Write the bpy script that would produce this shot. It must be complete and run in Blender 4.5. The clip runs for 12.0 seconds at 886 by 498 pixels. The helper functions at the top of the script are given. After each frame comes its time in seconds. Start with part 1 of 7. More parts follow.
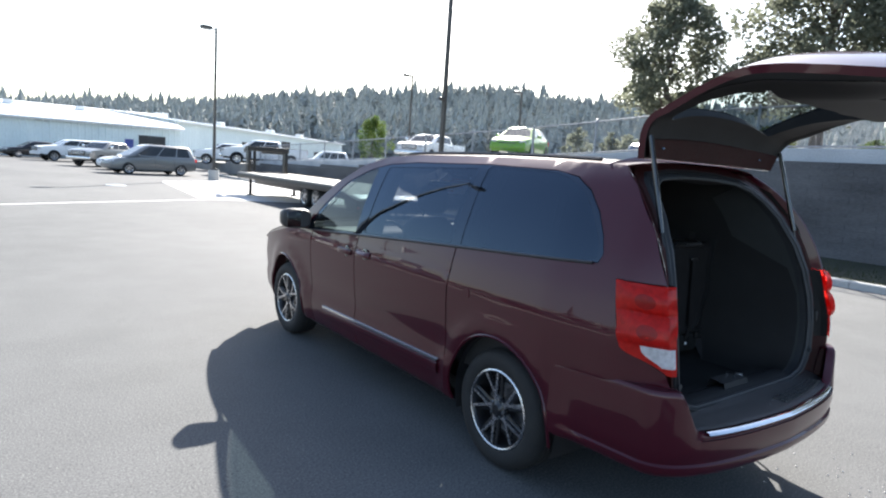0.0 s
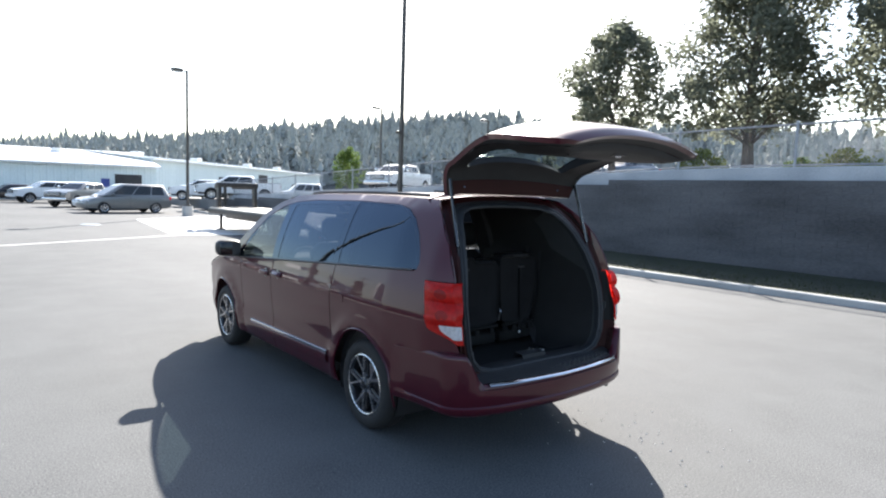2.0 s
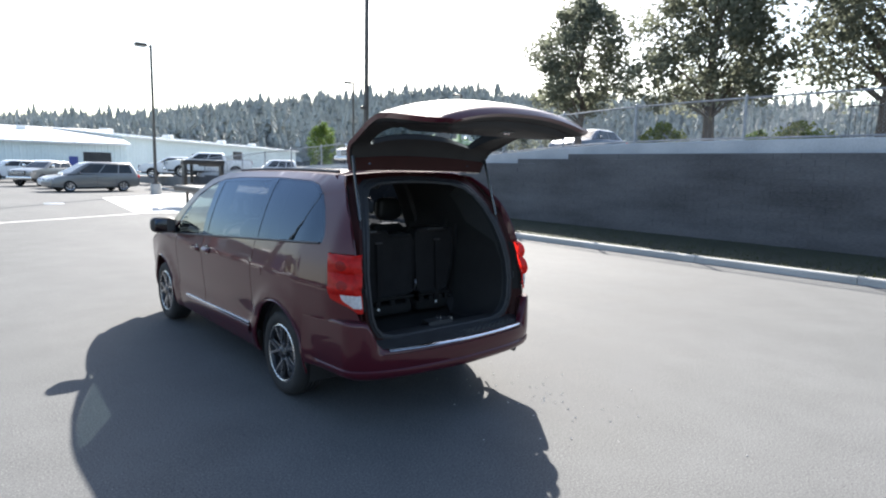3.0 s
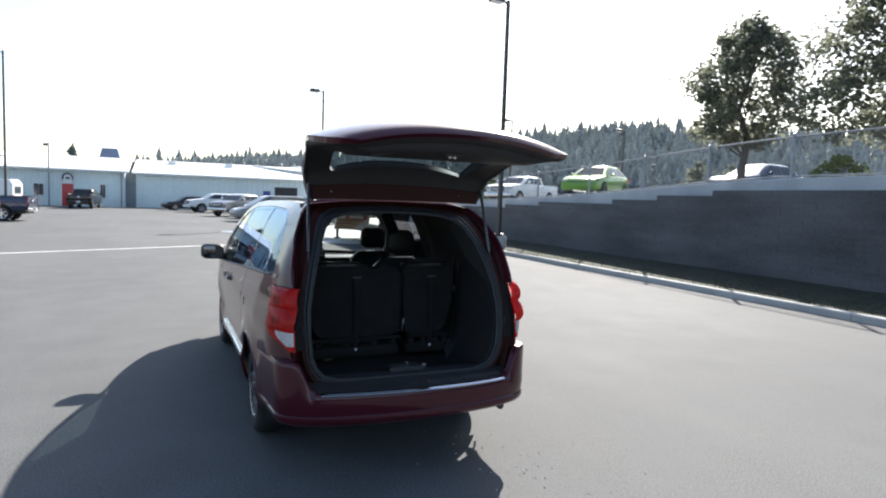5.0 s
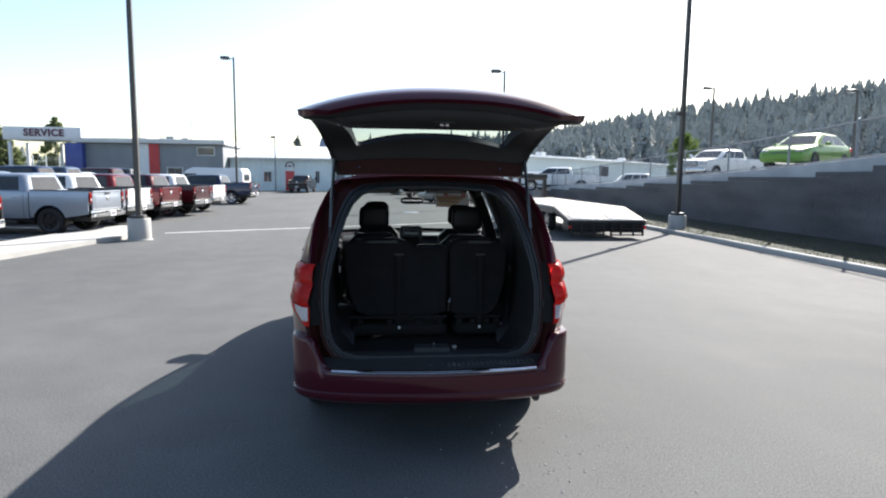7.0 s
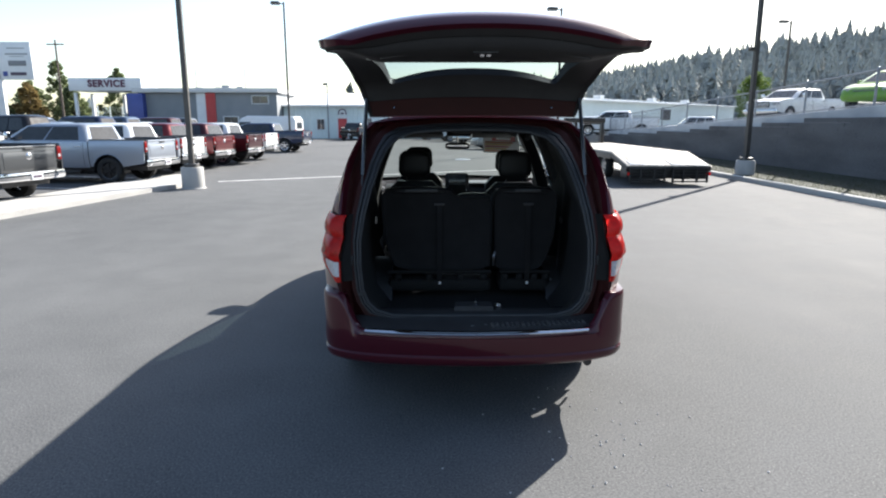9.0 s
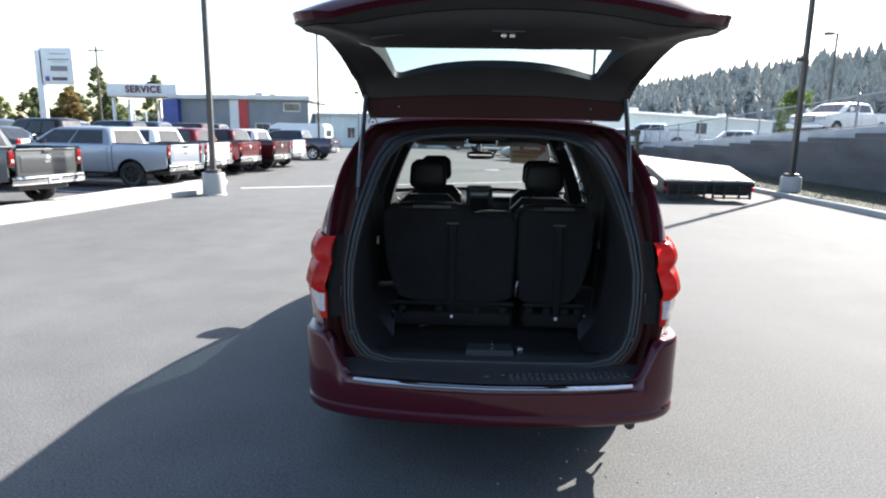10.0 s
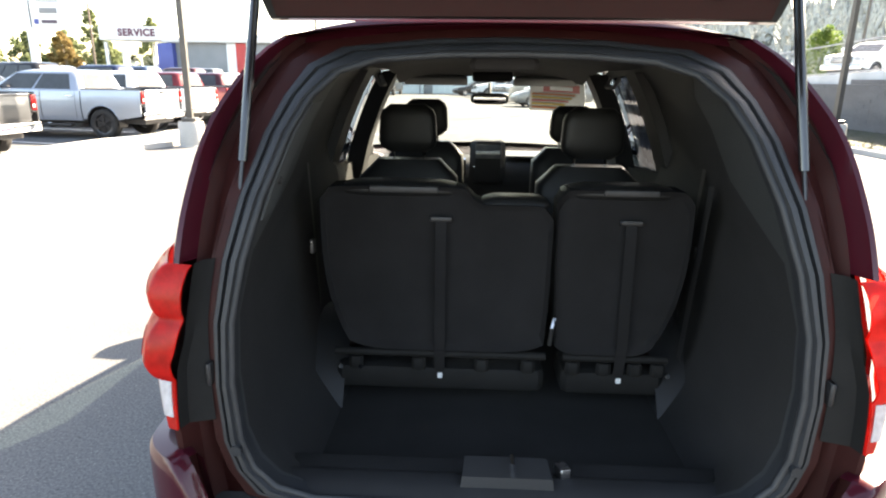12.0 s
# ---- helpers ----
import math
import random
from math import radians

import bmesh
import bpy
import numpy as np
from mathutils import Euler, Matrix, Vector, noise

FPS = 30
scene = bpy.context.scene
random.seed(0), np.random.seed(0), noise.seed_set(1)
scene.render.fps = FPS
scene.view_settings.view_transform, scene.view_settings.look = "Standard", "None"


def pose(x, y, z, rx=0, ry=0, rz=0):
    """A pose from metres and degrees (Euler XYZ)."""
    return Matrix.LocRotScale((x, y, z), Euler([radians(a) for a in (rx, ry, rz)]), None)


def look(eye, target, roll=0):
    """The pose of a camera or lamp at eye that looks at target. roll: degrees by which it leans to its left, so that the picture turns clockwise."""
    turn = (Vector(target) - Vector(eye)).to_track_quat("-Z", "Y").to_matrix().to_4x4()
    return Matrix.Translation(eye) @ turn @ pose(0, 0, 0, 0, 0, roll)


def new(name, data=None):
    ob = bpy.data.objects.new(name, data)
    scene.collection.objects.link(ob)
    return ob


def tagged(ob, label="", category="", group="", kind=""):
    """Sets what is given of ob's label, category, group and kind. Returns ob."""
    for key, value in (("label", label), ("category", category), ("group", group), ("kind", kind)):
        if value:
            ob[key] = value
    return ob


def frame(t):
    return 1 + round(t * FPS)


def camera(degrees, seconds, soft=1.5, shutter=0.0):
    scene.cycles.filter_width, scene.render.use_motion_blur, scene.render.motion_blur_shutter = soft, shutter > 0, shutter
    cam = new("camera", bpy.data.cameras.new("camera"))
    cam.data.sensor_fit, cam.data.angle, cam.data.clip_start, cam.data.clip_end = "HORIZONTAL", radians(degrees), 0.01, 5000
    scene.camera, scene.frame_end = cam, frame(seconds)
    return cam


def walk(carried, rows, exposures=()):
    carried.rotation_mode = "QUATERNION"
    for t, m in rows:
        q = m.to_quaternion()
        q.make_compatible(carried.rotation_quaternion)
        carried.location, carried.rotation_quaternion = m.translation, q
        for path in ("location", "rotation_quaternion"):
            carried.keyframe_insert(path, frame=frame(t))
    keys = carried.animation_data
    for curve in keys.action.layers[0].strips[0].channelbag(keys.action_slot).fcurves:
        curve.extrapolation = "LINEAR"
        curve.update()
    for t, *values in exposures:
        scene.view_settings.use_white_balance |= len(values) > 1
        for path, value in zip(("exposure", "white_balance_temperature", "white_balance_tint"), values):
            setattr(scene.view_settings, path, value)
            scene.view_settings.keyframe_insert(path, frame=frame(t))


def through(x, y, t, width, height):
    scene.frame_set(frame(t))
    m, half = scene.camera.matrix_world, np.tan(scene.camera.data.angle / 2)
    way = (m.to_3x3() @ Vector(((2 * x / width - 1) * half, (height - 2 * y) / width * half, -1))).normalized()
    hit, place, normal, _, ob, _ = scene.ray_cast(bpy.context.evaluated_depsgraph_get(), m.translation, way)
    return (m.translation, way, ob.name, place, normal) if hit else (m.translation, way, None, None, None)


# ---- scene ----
from mathutils.geometry import delaunay_2d_cdt

cam = camera(71.7, 12.0, 2.1)
PATH = [
    (0, (-3.27, -1.373, 1.732), (-2.074, 0.207, 1.463), 3.9),
    (0.5, (-3.243, -1.78, 1.778), (-2.063, -0.183, 1.533), 3.0),
    (1, (-3.331, -2.169, 1.823), (-2.119, -0.582, 1.706), 3.4),
    (1.5, (-3.308, -2.553, 1.841), (-2.129, -0.942, 1.714), 3.1),
    (2, (-3.347, -2.867, 1.846), (-2.107, -1.308, 1.664), 1.8),
    (2.5, (-3.253, -3.169, 1.869), (-2.006, -1.624, 1.631), 1.1),
    (3, (-3.058, -3.405, 1.868), (-1.775, -1.893, 1.608), 1.3),
    (3.2, (-2.895, -3.377, 1.836), (-1.655, -1.826, 1.597), 0.6),
    (4.8, (-1.695, -3.735, 1.872), (-0.815, -1.946, 1.715), 2.8),
    (5, (-1.534, -3.77, 1.856), (-0.714, -1.952, 1.699), 2.0),
    (5.5, (-1.208, -3.9, 1.864), (-0.578, -2.01, 1.687), 2.2),
    (6, (-0.859, -3.936, 1.865), (-0.39, -1.998, 1.7), 1.4),
    (6.5, (-0.572, -3.883, 1.861), (-0.231, -1.919, 1.696), 2.3),
    (6.7, (-0.452, -3.83, 1.85), (-0.178, -1.858, 1.654), 1.5),
    (8.3, (-0.197, -3.89, 1.807), (-0.123, -1.911, 1.527), 0.5),
    (8.5, (-0.208, -3.766, 1.817), (-0.157, -1.788, 1.521), 0.2),
    (9, (-0.232, -3.467, 1.801), (-0.204, -1.508, 1.397), -0.0),
    (9.5, (-0.176, -3.143, 1.785), (-0.216, -1.177, 1.421), 0.5),
    (10, (-0.135, -2.772, 1.764), (-0.199, -0.808, 1.391), 0.9),
    (10.5, (-0.158, -2.373, 1.756), (-0.208, -0.419, 1.33), 0.3),
    (11, (-0.099, -1.967, 1.716), (-0.29, -0.034, 1.238), 0.3),
    (11.5, (-0.122, -1.567, 1.689), (-0.248, 0.364, 1.182), 0.9),
    (12, (-0.102, -1.182, 1.69), (-0.186, 0.742, 1.153), 0.7),
]
EXPOSURES = [(0.0, 2.4, 6650, 10), (3.0, 2.3, 6650, 10), (5.5, 1.95, 6650, 10), (8.5, 1.92, 6600, 10), (9.5, 2.2, 6650, 10), (10.5, 2.6, 6750, 11), (11.0, 2.55, 6950, 11), (11.5, 3.05, 7700, 12), (12.0, 3.85, 8600, 13)]
walk(cam, [(t, look(eye, target, roll)) for t, eye, target, roll in PATH], EXPOSURES)

# ---- daylight: a low sun ahead and to the right of the parked van ----
SUN_DIR = Vector((0.64, 0.768, 0.64)).normalized()
sky_world = bpy.data.worlds.new("sky")
scene.world = sky_world
sky_world.use_nodes = True
wn = sky_world.node_tree
sky = wn.nodes.new("ShaderNodeTexSky")
sky.sky_type = "NISHITA"
sky.sun_disc = False
sky.sun_elevation = math.asin(SUN_DIR.z)
sky.sun_rotation = math.atan2(SUN_DIR.x, SUN_DIR.y)
sky.air_density, sky.dust_density, sky.ozone_density = 1.0, 1.0, 1.0
wn.links.new(sky.outputs["Color"], wn.nodes["Background"].inputs["Color"])
wn.nodes["Background"].inputs["Strength"].default_value = 0.068
sun_data = bpy.data.lights.new("sun", "SUN")
sun_data.energy, sun_data.angle, sun_data.color = 3.5, radians(0.55), (1.0, 0.965, 0.91)
sun = new("sun", sun_data)
sun.matrix_world = look(SUN_DIR * 60, (0, 0, 0))

# ---- materials ----
def nodes_of(name):
    m = bpy.data.materials.new(name)
    m.use_nodes = True
    return m, m.node_tree, m.node_tree.nodes["Principled BSDF"]


def ramp(nt, fac, c0, c1, p0=0.3, p1=0.7):
    r = nt.nodes.new("ShaderNodeValToRGB")
    r.color_ramp.elements[0].position, r.color_ramp.elements[1].position = p0, p1
    r.color_ramp.elements[0].color, r.color_ramp.elements[1].color = (*c0, 1), (*c1, 1)
    nt.links.new(fac, r.inputs["Fac"])
    return r.outputs["Color"]


def noise_at(nt, scale, detail=4, stretch=(1, 1, 1), space="Object"):
    tc, mp, nz = (nt.nodes.new(k) for k in ("ShaderNodeTexCoord", "ShaderNodeMapping", "ShaderNodeTexNoise"))
    mp.inputs["Scale"].default_value = stretch
    nz.inputs["Scale"].default_value, nz.inputs["Detail"].default_value = scale, detail
    if space == "World":
        nt.links.new(nt.nodes.new("ShaderNodeNewGeometry").outputs["Position"], mp.inputs["Vector"])
    else:
        nt.links.new(tc.outputs[space], mp.inputs["Vector"])
    nt.links.new(mp.outputs["Vector"], nz.inputs["Vector"])
    return nz.outputs["Fac"]


def mixed(nt, a, b, fac, mode="MIX"):
    x = nt.nodes.new("ShaderNodeMix")
    x.data_type, x.blend_type = "RGBA", mode
    for sock, v in ((x.inputs[6], a), (x.inputs[7], b), (x.inputs[0], fac)):
        if hasattr(v, "links"):
            nt.links.new(v, sock)
        else:
            sock.default_value = (*v, 1) if isinstance(v, tuple) else v
    return x.outputs[2]


def surface(name, a, b, rough=0.6, metal=0.0, scale=4.0, fine=60.0, bump=0.2, dist=0.003, coat=0.0, spread=0.15,
            stretch=(1, 1, 1), pieces=0.0, sheen=0.5, space="Object"):
    """A surface whose colour wanders from a to b at a coarse scale, with fine grain, roughness and relief."""
    m, nt, p = nodes_of(name)
    coarse, grain = noise_at(nt, scale, 5, stretch, space), noise_at(nt, fine, 3, stretch, space)
    col = ramp(nt, coarse, a, b)
    dark = tuple(c * 0.72 for c in a)
    col = mixed(nt, col, ramp(nt, grain, dark, b), 0.35)
    if pieces:
        info = nt.nodes.new("ShaderNodeObjectInfo")
        col = mixed(nt, col, ramp(nt, info.outputs["Random"], tuple(c * (1 - pieces) for c in a), tuple(min(1, c * (1 + pieces)) for c in b), 0, 1), 0.6)
    nt.links.new(col, p.inputs["Base Color"])
    rr = nt.nodes.new("ShaderNodeMapRange")
    rr.inputs["To Min"].default_value, rr.inputs["To Max"].default_value = max(0.02, rough - spread), min(1, rough + spread)
    nt.links.new(grain, rr.inputs["Value"])
    nt.links.new(rr.outputs["Result"], p.inputs["Roughness"])
    p.inputs["Metallic"].default_value = metal
    p.inputs["Coat Weight"].default_value = coat
    p.inputs["Coat Roughness"].default_value = 0.03
    p.inputs["Specular IOR Level"].default_value = sheen
    if bump:
        bn = nt.nodes.new("ShaderNodeBump")
        bn.inputs["Strength"].default_value, bn.inputs["Distance"].default_value = bump, dist
        nt.links.new(grain, bn.inputs["Height"])
        nt.links.new(bn.outputs["Normal"], p.inputs["Normal"])
    return m


def paint(name, c, rough=0.35, metal=0.35, flake=0.12):
    """Car paint: clear coat over a metallic base, with a thin film of dust."""
    m, nt, p = nodes_of(name)
    dust = noise_at(nt, 1.6, 5)
    fl = noise_at(nt, 900, 1)
    col = mixed(nt, ramp(nt, fl, tuple(v * (1 - flake) for v in c), tuple(min(1, v * (1 + flake)) for v in c)), (0.32, 0.3, 0.28), 0.008)
    nt.links.new(col, p.inputs["Base Color"])
    p.inputs["Roughness"].default_value, p.inputs["Metallic"].default_value = rough, metal
    p.inputs["Coat Weight"].default_value, p.inputs["Coat IOR"].default_value = 0.65, 1.5
    p.inputs["Specular IOR Level"].default_value = 0.1
    rr = nt.nodes.new("ShaderNodeMapRange")
    rr.inputs["To Min"].default_value, rr.inputs["To Max"].default_value = 0.0, 0.04
    nt.links.new(dust, rr.inputs["Value"])
    nt.links.new(rr.outputs["Result"], p.inputs["Coat Roughness"])
    return m


def glass(name, tint, gloss=1.5, rough=0.01, sheen=(1, 1, 1)):
    """A thin pane: tinted see-through with a mirror gloss on top that grows at grazing angles, alike from both sides."""
    m = bpy.data.materials.new(name)
    m.use_nodes = True
    nt = m.node_tree
    nt.nodes.remove(nt.nodes["Principled BSDF"])
    tr, gl, mx, lw, pw, fr = (nt.nodes.new(k) for k in ("ShaderNodeBsdfTransparent", "ShaderNodeBsdfGlossy", "ShaderNodeMixShader", "ShaderNodeLayerWeight", "ShaderNodeMath", "ShaderNodeMath"))
    tr.inputs["Color"].default_value = (*tint, 1)
    gl.inputs["Roughness"].default_value = rough
    gl.inputs["Color"].default_value = (*sheen, 1)
    base = ((gloss - 1) / (gloss + 1)) ** 2
    lw.inputs["Blend"].default_value = 0.5
    pw.operation, fr.operation = "POWER", "MULTIPLY_ADD"
    pw.inputs[1].default_value, fr.inputs[1].default_value, fr.inputs[2].default_value = 5.0, 1 - base, base
    nt.links.new(lw.outputs["Facing"], pw.inputs[0])
    nt.links.new(pw.outputs[0], fr.inputs[0])
    for a, b in ((fr.outputs[0], mx.inputs[0]), (tr.outputs[0], mx.inputs[1]), (gl.outputs[0], mx.inputs[2]), (mx.outputs[0], nt.nodes["Material Output"].inputs["Surface"])):
        nt.links.new(a, b)
    return m


def gloss_black(name, c, gloss, sheen):
    """Black glazing: the same mirror gloss as the tinted panes over an opaque black."""
    m = glass(name, (0, 0, 0), gloss, 0.01, sheen)
    nt = m.node_tree
    df, mx = nt.nodes.new("ShaderNodeBsdfDiffuse"), nt.nodes["Mix Shader"]
    nt.links.new(ramp(nt, noise_at(nt, 6, 3), tuple(v * 0.7 for v in c), c), df.inputs["Color"])
    nt.links.new(df.outputs[0], mx.inputs[1])
    return m


def leaves(name, a, b, glow=0.35):
    """Foliage: every leaf of its own tone, letting some light through."""
    m, nt, p = nodes_of(name)
    geo = nt.nodes.new("ShaderNodeNewGeometry")
    col = ramp(nt, geo.outputs["Random Per Island"], a, b, 0.0, 1.0)
    nt.links.new(col, p.inputs["Base Color"])
    p.inputs["Roughness"].default_value = 0.7
    p.inputs["Specular IOR Level"].default_value = 0.12
    tl, ad = nt.nodes.new("ShaderNodeBsdfTranslucent"), nt.nodes.new("ShaderNodeMixShader")
    nt.links.new(col, tl.inputs["Color"])
    ad.inputs[0].default_value = glow
    nt.links.new(p.outputs[0], ad.inputs[1])
    nt.links.new(tl.outputs[0], ad.inputs[2])
    nt.links.new(ad.outputs[0], nt.nodes["Material Output"].inputs["Surface"])
    return m


def plastic_lens(name, c, rough=0.12, through=0.35, coat=1.0):
    m, nt, p = nodes_of(name)
    nt.links.new(ramp(nt, noise_at(nt, 45, 2), tuple(v * 0.6 for v in c), c), p.inputs["Base Color"])
    p.inputs["Roughness"].default_value, p.inputs["Coat Weight"].default_value = rough, coat
    p.inputs["Specular IOR Level"].default_value = 0.25 if coat < 0.5 else 0.5
    tl, ad = nt.nodes.new("ShaderNodeBsdfTranslucent"), nt.nodes.new("ShaderNodeMixShader")
    tl.inputs["Color"].default_value = (*c, 1)
    ad.inputs[0].default_value = through
    for x, y in ((p.outputs[0], ad.inputs[1]), (tl.outputs[0], ad.inputs[2]), (ad.outputs[0], nt.nodes["Material Output"].inputs["Surface"])):
        nt.links.new(x, y)
    return m


RED = paint("wine_red_paint", (0.050, 0.0034, 0.0100), 0.30, 0.10)
BLACK_GLOSS = surface("black_gloss", (0.010, 0.010, 0.012), (0.016, 0.016, 0.018), 0.12, 0, 3, 90, 0.02, 0.001, 0.8, 0.06)
BLACK_PLASTIC = surface("black_plastic", (0.016, 0.016, 0.017), (0.026, 0.026, 0.028), 0.5, 0, 6, 220, 0.3, 0.001)
STEP_PLASTIC = surface("step_plastic", (0.022, 0.022, 0.024), (0.045, 0.045, 0.046), 0.42, 0, 9, 150, 0.5, 0.002)
# Paler than the step: highlights on the grip are put into the colour.
GRIP_PLASTIC = surface("highlit_grip_plastic", (0.045, 0.045, 0.047), (0.085, 0.085, 0.088), 0.3, 0, 9, 150, 0.3, 0.001, sheen=0.6)
SEAL = surface("rubber_seal", (0.016, 0.018, 0.021), (0.028, 0.030, 0.034), 0.55, 0, 12, 160, 0.3, 0.001)
GUTTER_BLACK = surface("black_gutter", (0.012, 0.012, 0.012), (0.018, 0.018, 0.018), 0.7, 0, 6, 160, 0.2, 0.001, sheen=0.12)
PANEL_GREY = surface("light_grey_panel", (0.062, 0.067, 0.069), (0.085, 0.09, 0.093), 0.6, 0, 5, 240, 0.2, 0.001)
CARPET = surface("carpet", (0.025, 0.0245, 0.0245), (0.035, 0.0345, 0.0345), 0.95, 0, 5, 420, 0.8, 0.004, sheen=0.1)
SEAT_CLOTH = surface("seat_cloth", (0.014, 0.0138, 0.0144), (0.020, 0.0197, 0.0205), 0.9, 0, 8, 300, 0.4, 0.002, sheen=0.06)
SEAT_LEATHER = surface("seat_leather", (0.011, 0.011, 0.011), (0.016, 0.016, 0.016), 0.45, 0, 6, 180, 0.3, 0.001, sheen=0.3)
TRIM_GREY = surface("grey_trim", (0.10, 0.105, 0.11), (0.16, 0.165, 0.17), 0.55, 0, 5, 200, 0.2, 0.001)
TRIM_DARK = surface("dark_trim", (0.026, 0.0257, 0.0265), (0.036, 0.0356, 0.0365), 0.6, 0, 5, 240, 0.3, 0.001, sheen=0.2)
GARNISH = surface("grey_pillar_garnish", (0.034, 0.037, 0.038), (0.05, 0.053, 0.055), 0.6, 0, 5, 240, 0.2, 0.001)
HEADLINER = surface("headliner", (0.06, 0.06, 0.062), (0.09, 0.09, 0.092), 0.9, 0, 4, 260, 0.3, 0.001)
CHROME = surface("chrome", (0.72, 0.72, 0.73), (0.82, 0.82, 0.83), 0.08, 1.0, 10, 60, 0.02, 0.001, 0, 0.04)
STEEL = surface("brushed_steel", (0.42, 0.42, 0.43), (0.58, 0.58, 0.6), 0.32, 1.0, 9, 120, 0.05, 0.001)
ALLOY = surface("machined_alloy", (0.55, 0.55, 0.57), (0.7, 0.7, 0.72), 0.28, 1.0, 8, 90, 0.05, 0.001)
DARK_ALLOY = surface("dark_alloy", (0.014, 0.014, 0.016), (0.024, 0.024, 0.027), 0.35, 0.3, 8, 90, 0.05, 0.001, 0.4)
TYRE = surface("tyre_rubber", (0.011, 0.011, 0.012), (0.021, 0.0205, 0.020), 0.8, 0, 7, 120, 0.5, 0.003)
LENS_RED = plastic_lens("red_lens", (0.82, 0.028, 0.022), 0.2, 0.5, 0.15)
LENS_DEEP = plastic_lens("deep_red_lens", (0.42, 0.012, 0.012), 0.2, 0.4, 0.15)
LENS_TRUCK = plastic_lens("truck_lamp_lens", (0.36, 0.016, 0.018), 0.2, 0.4, 0.3)
# Inner red without clear coat; shade in the opening also darkens its colour.
RED_INNER = surface("shaded_inner_paint", (0.026, 0.005, 0.0045), (0.036, 0.007, 0.006), 0.55, 0, 4, 60, 0.05, 0.001, sheen=0.2)
# Mirror darkened: the dark things it would reflect are put into its colour.
MIRROR_DARK = surface("dark_mirror", (0.10, 0.10, 0.11), (0.16, 0.16, 0.17), 0.05, 1.0, 3, 40, 0, 0.001, 0, 0.02)
LENS_CLEAR = plastic_lens("clear_lens", (0.75, 0.77, 0.8), 0.1, 0.3)
LENS_HEAD = plastic_lens("headlamp_lens", (0.5, 0.52, 0.55), 0.06, 0.2)
# Blue sky's reflection is put into the gloss colour, here and on window_black.
TINT = glass("privacy_glass", (0.085, 0.09, 0.10), 1.8, 0.01, (0.6, 0.77, 1.0))
SIDE_CLEAR = glass("light_tinted_glass", (0.14, 0.185, 0.19), 1.5)
WINDOW_BLACK = gloss_black("window_black", (0.012, 0.013, 0.016), 1.75, (0.6, 0.77, 1.0))
CLEAR = glass("clear_glass", (0.68, 0.73, 0.71), 1.5)
REAR_GLASS = glass("rear_glass", (0.36, 0.42, 0.44), 1.4)


def asphalt():
    m, nt, p = nodes_of("asphalt")
    big, mid, grit, pale = noise_at(nt, 0.16, 5), noise_at(nt, 1.6, 8), noise_at(nt, 80, 4), noise_at(nt, 60, 2)
    streak = noise_at(nt, 0.5, 5, (1, 0.25, 1))
    col = ramp(nt, mid, (0.048, 0.052, 0.055), (0.124, 0.128, 0.132), 0.36, 0.66)
    col = mixed(nt, col, ramp(nt, big, (0.057, 0.061, 0.064), (0.133, 0.136, 0.138), 0.38, 0.64), 0.45)
    col = mixed(nt, col, ramp(nt, streak, (0.068, 0.071, 0.074), (0.135, 0.137, 0.138), 0.40, 0.66), 0.3)
    col = mixed(nt, col, ramp(nt, grit, (0.030, 0.031, 0.033), (0.195, 0.195, 0.193), 0.34, 0.70), 0.42)
    # dark pits and pale stones, thick in some patches and rare in others
    patch, pits, stones = noise_at(nt, 1.1, 3), noise_at(nt, 55, 2), noise_at(nt, 140, 1)
    col = mixed(nt, col, (0.024, 0.025, 0.027), mixed(nt, (0, 0, 0), ramp(nt, pits, (0.75, 0.75, 0.75), (0, 0, 0), 0.30, 0.36), ramp(nt, patch, (0.25, 0.25, 0.25), (1, 1, 1), 0.45, 0.6)))
    col = mixed(nt, col, (0.30, 0.297, 0.288), ramp(nt, stones, (0, 0, 0), (0.55, 0.55, 0.55), 0.66, 0.72))
    col = mixed(nt, col, (0.34, 0.335, 0.32), ramp(nt, pale, (0, 0, 0), (0.6, 0.6, 0.6), 0.70, 0.75))
    nt.links.new(col, p.inputs["Base Color"])
    rr = nt.nodes.new("ShaderNodeMapRange")
    rr.inputs["To Min"].default_value, rr.inputs["To Max"].default_value = 0.8, 0.95
    nt.links.new(mid, rr.inputs["Value"])
    nt.links.new(rr.outputs["Result"], p.inputs["Roughness"])
    p.inputs["Specular IOR Level"].default_value = 0.22
    bn = nt.nodes.new("ShaderNodeBump")
    bn.inputs["Strength"].default_value, bn.inputs["Distance"].default_value = 0.16, 0.003
    nt.links.new(grit, bn.inputs["Height"])
    nt.links.new(bn.outputs["Normal"], p.inputs["Normal"])
    return m


ASPHALT = asphalt()
CONCRETE = surface("concrete", (0.33, 0.325, 0.31), (0.47, 0.46, 0.44), 0.85, 0, 1.1, 55, 0.4, 0.005)
PALE_CONCRETE = surface("pale_concrete", (0.46, 0.455, 0.44), (0.6, 0.59, 0.57), 0.85, 0, 0.8, 50, 0.4, 0.005)
PARAPET = surface("stained_concrete", (0.30, 0.32, 0.35), (0.52, 0.54, 0.56), 0.85, 0, 0.9, 30, 0.4, 0.005)
BLOCK = surface("dark_block", (0.040, 0.040, 0.044), (0.135, 0.136, 0.145), 0.9, 0, 0.8, 26, 0.5, 0.006, stretch=(1, 0.45, 1.8), space="World")
BLOCK_FAR = surface("dark_block_courses", (0.040, 0.040, 0.044), (0.135, 0.136, 0.145), 0.9, 0, 0.8, 26, 0.6, 0.008, stretch=(1, 0.45, 1.8), space="World")
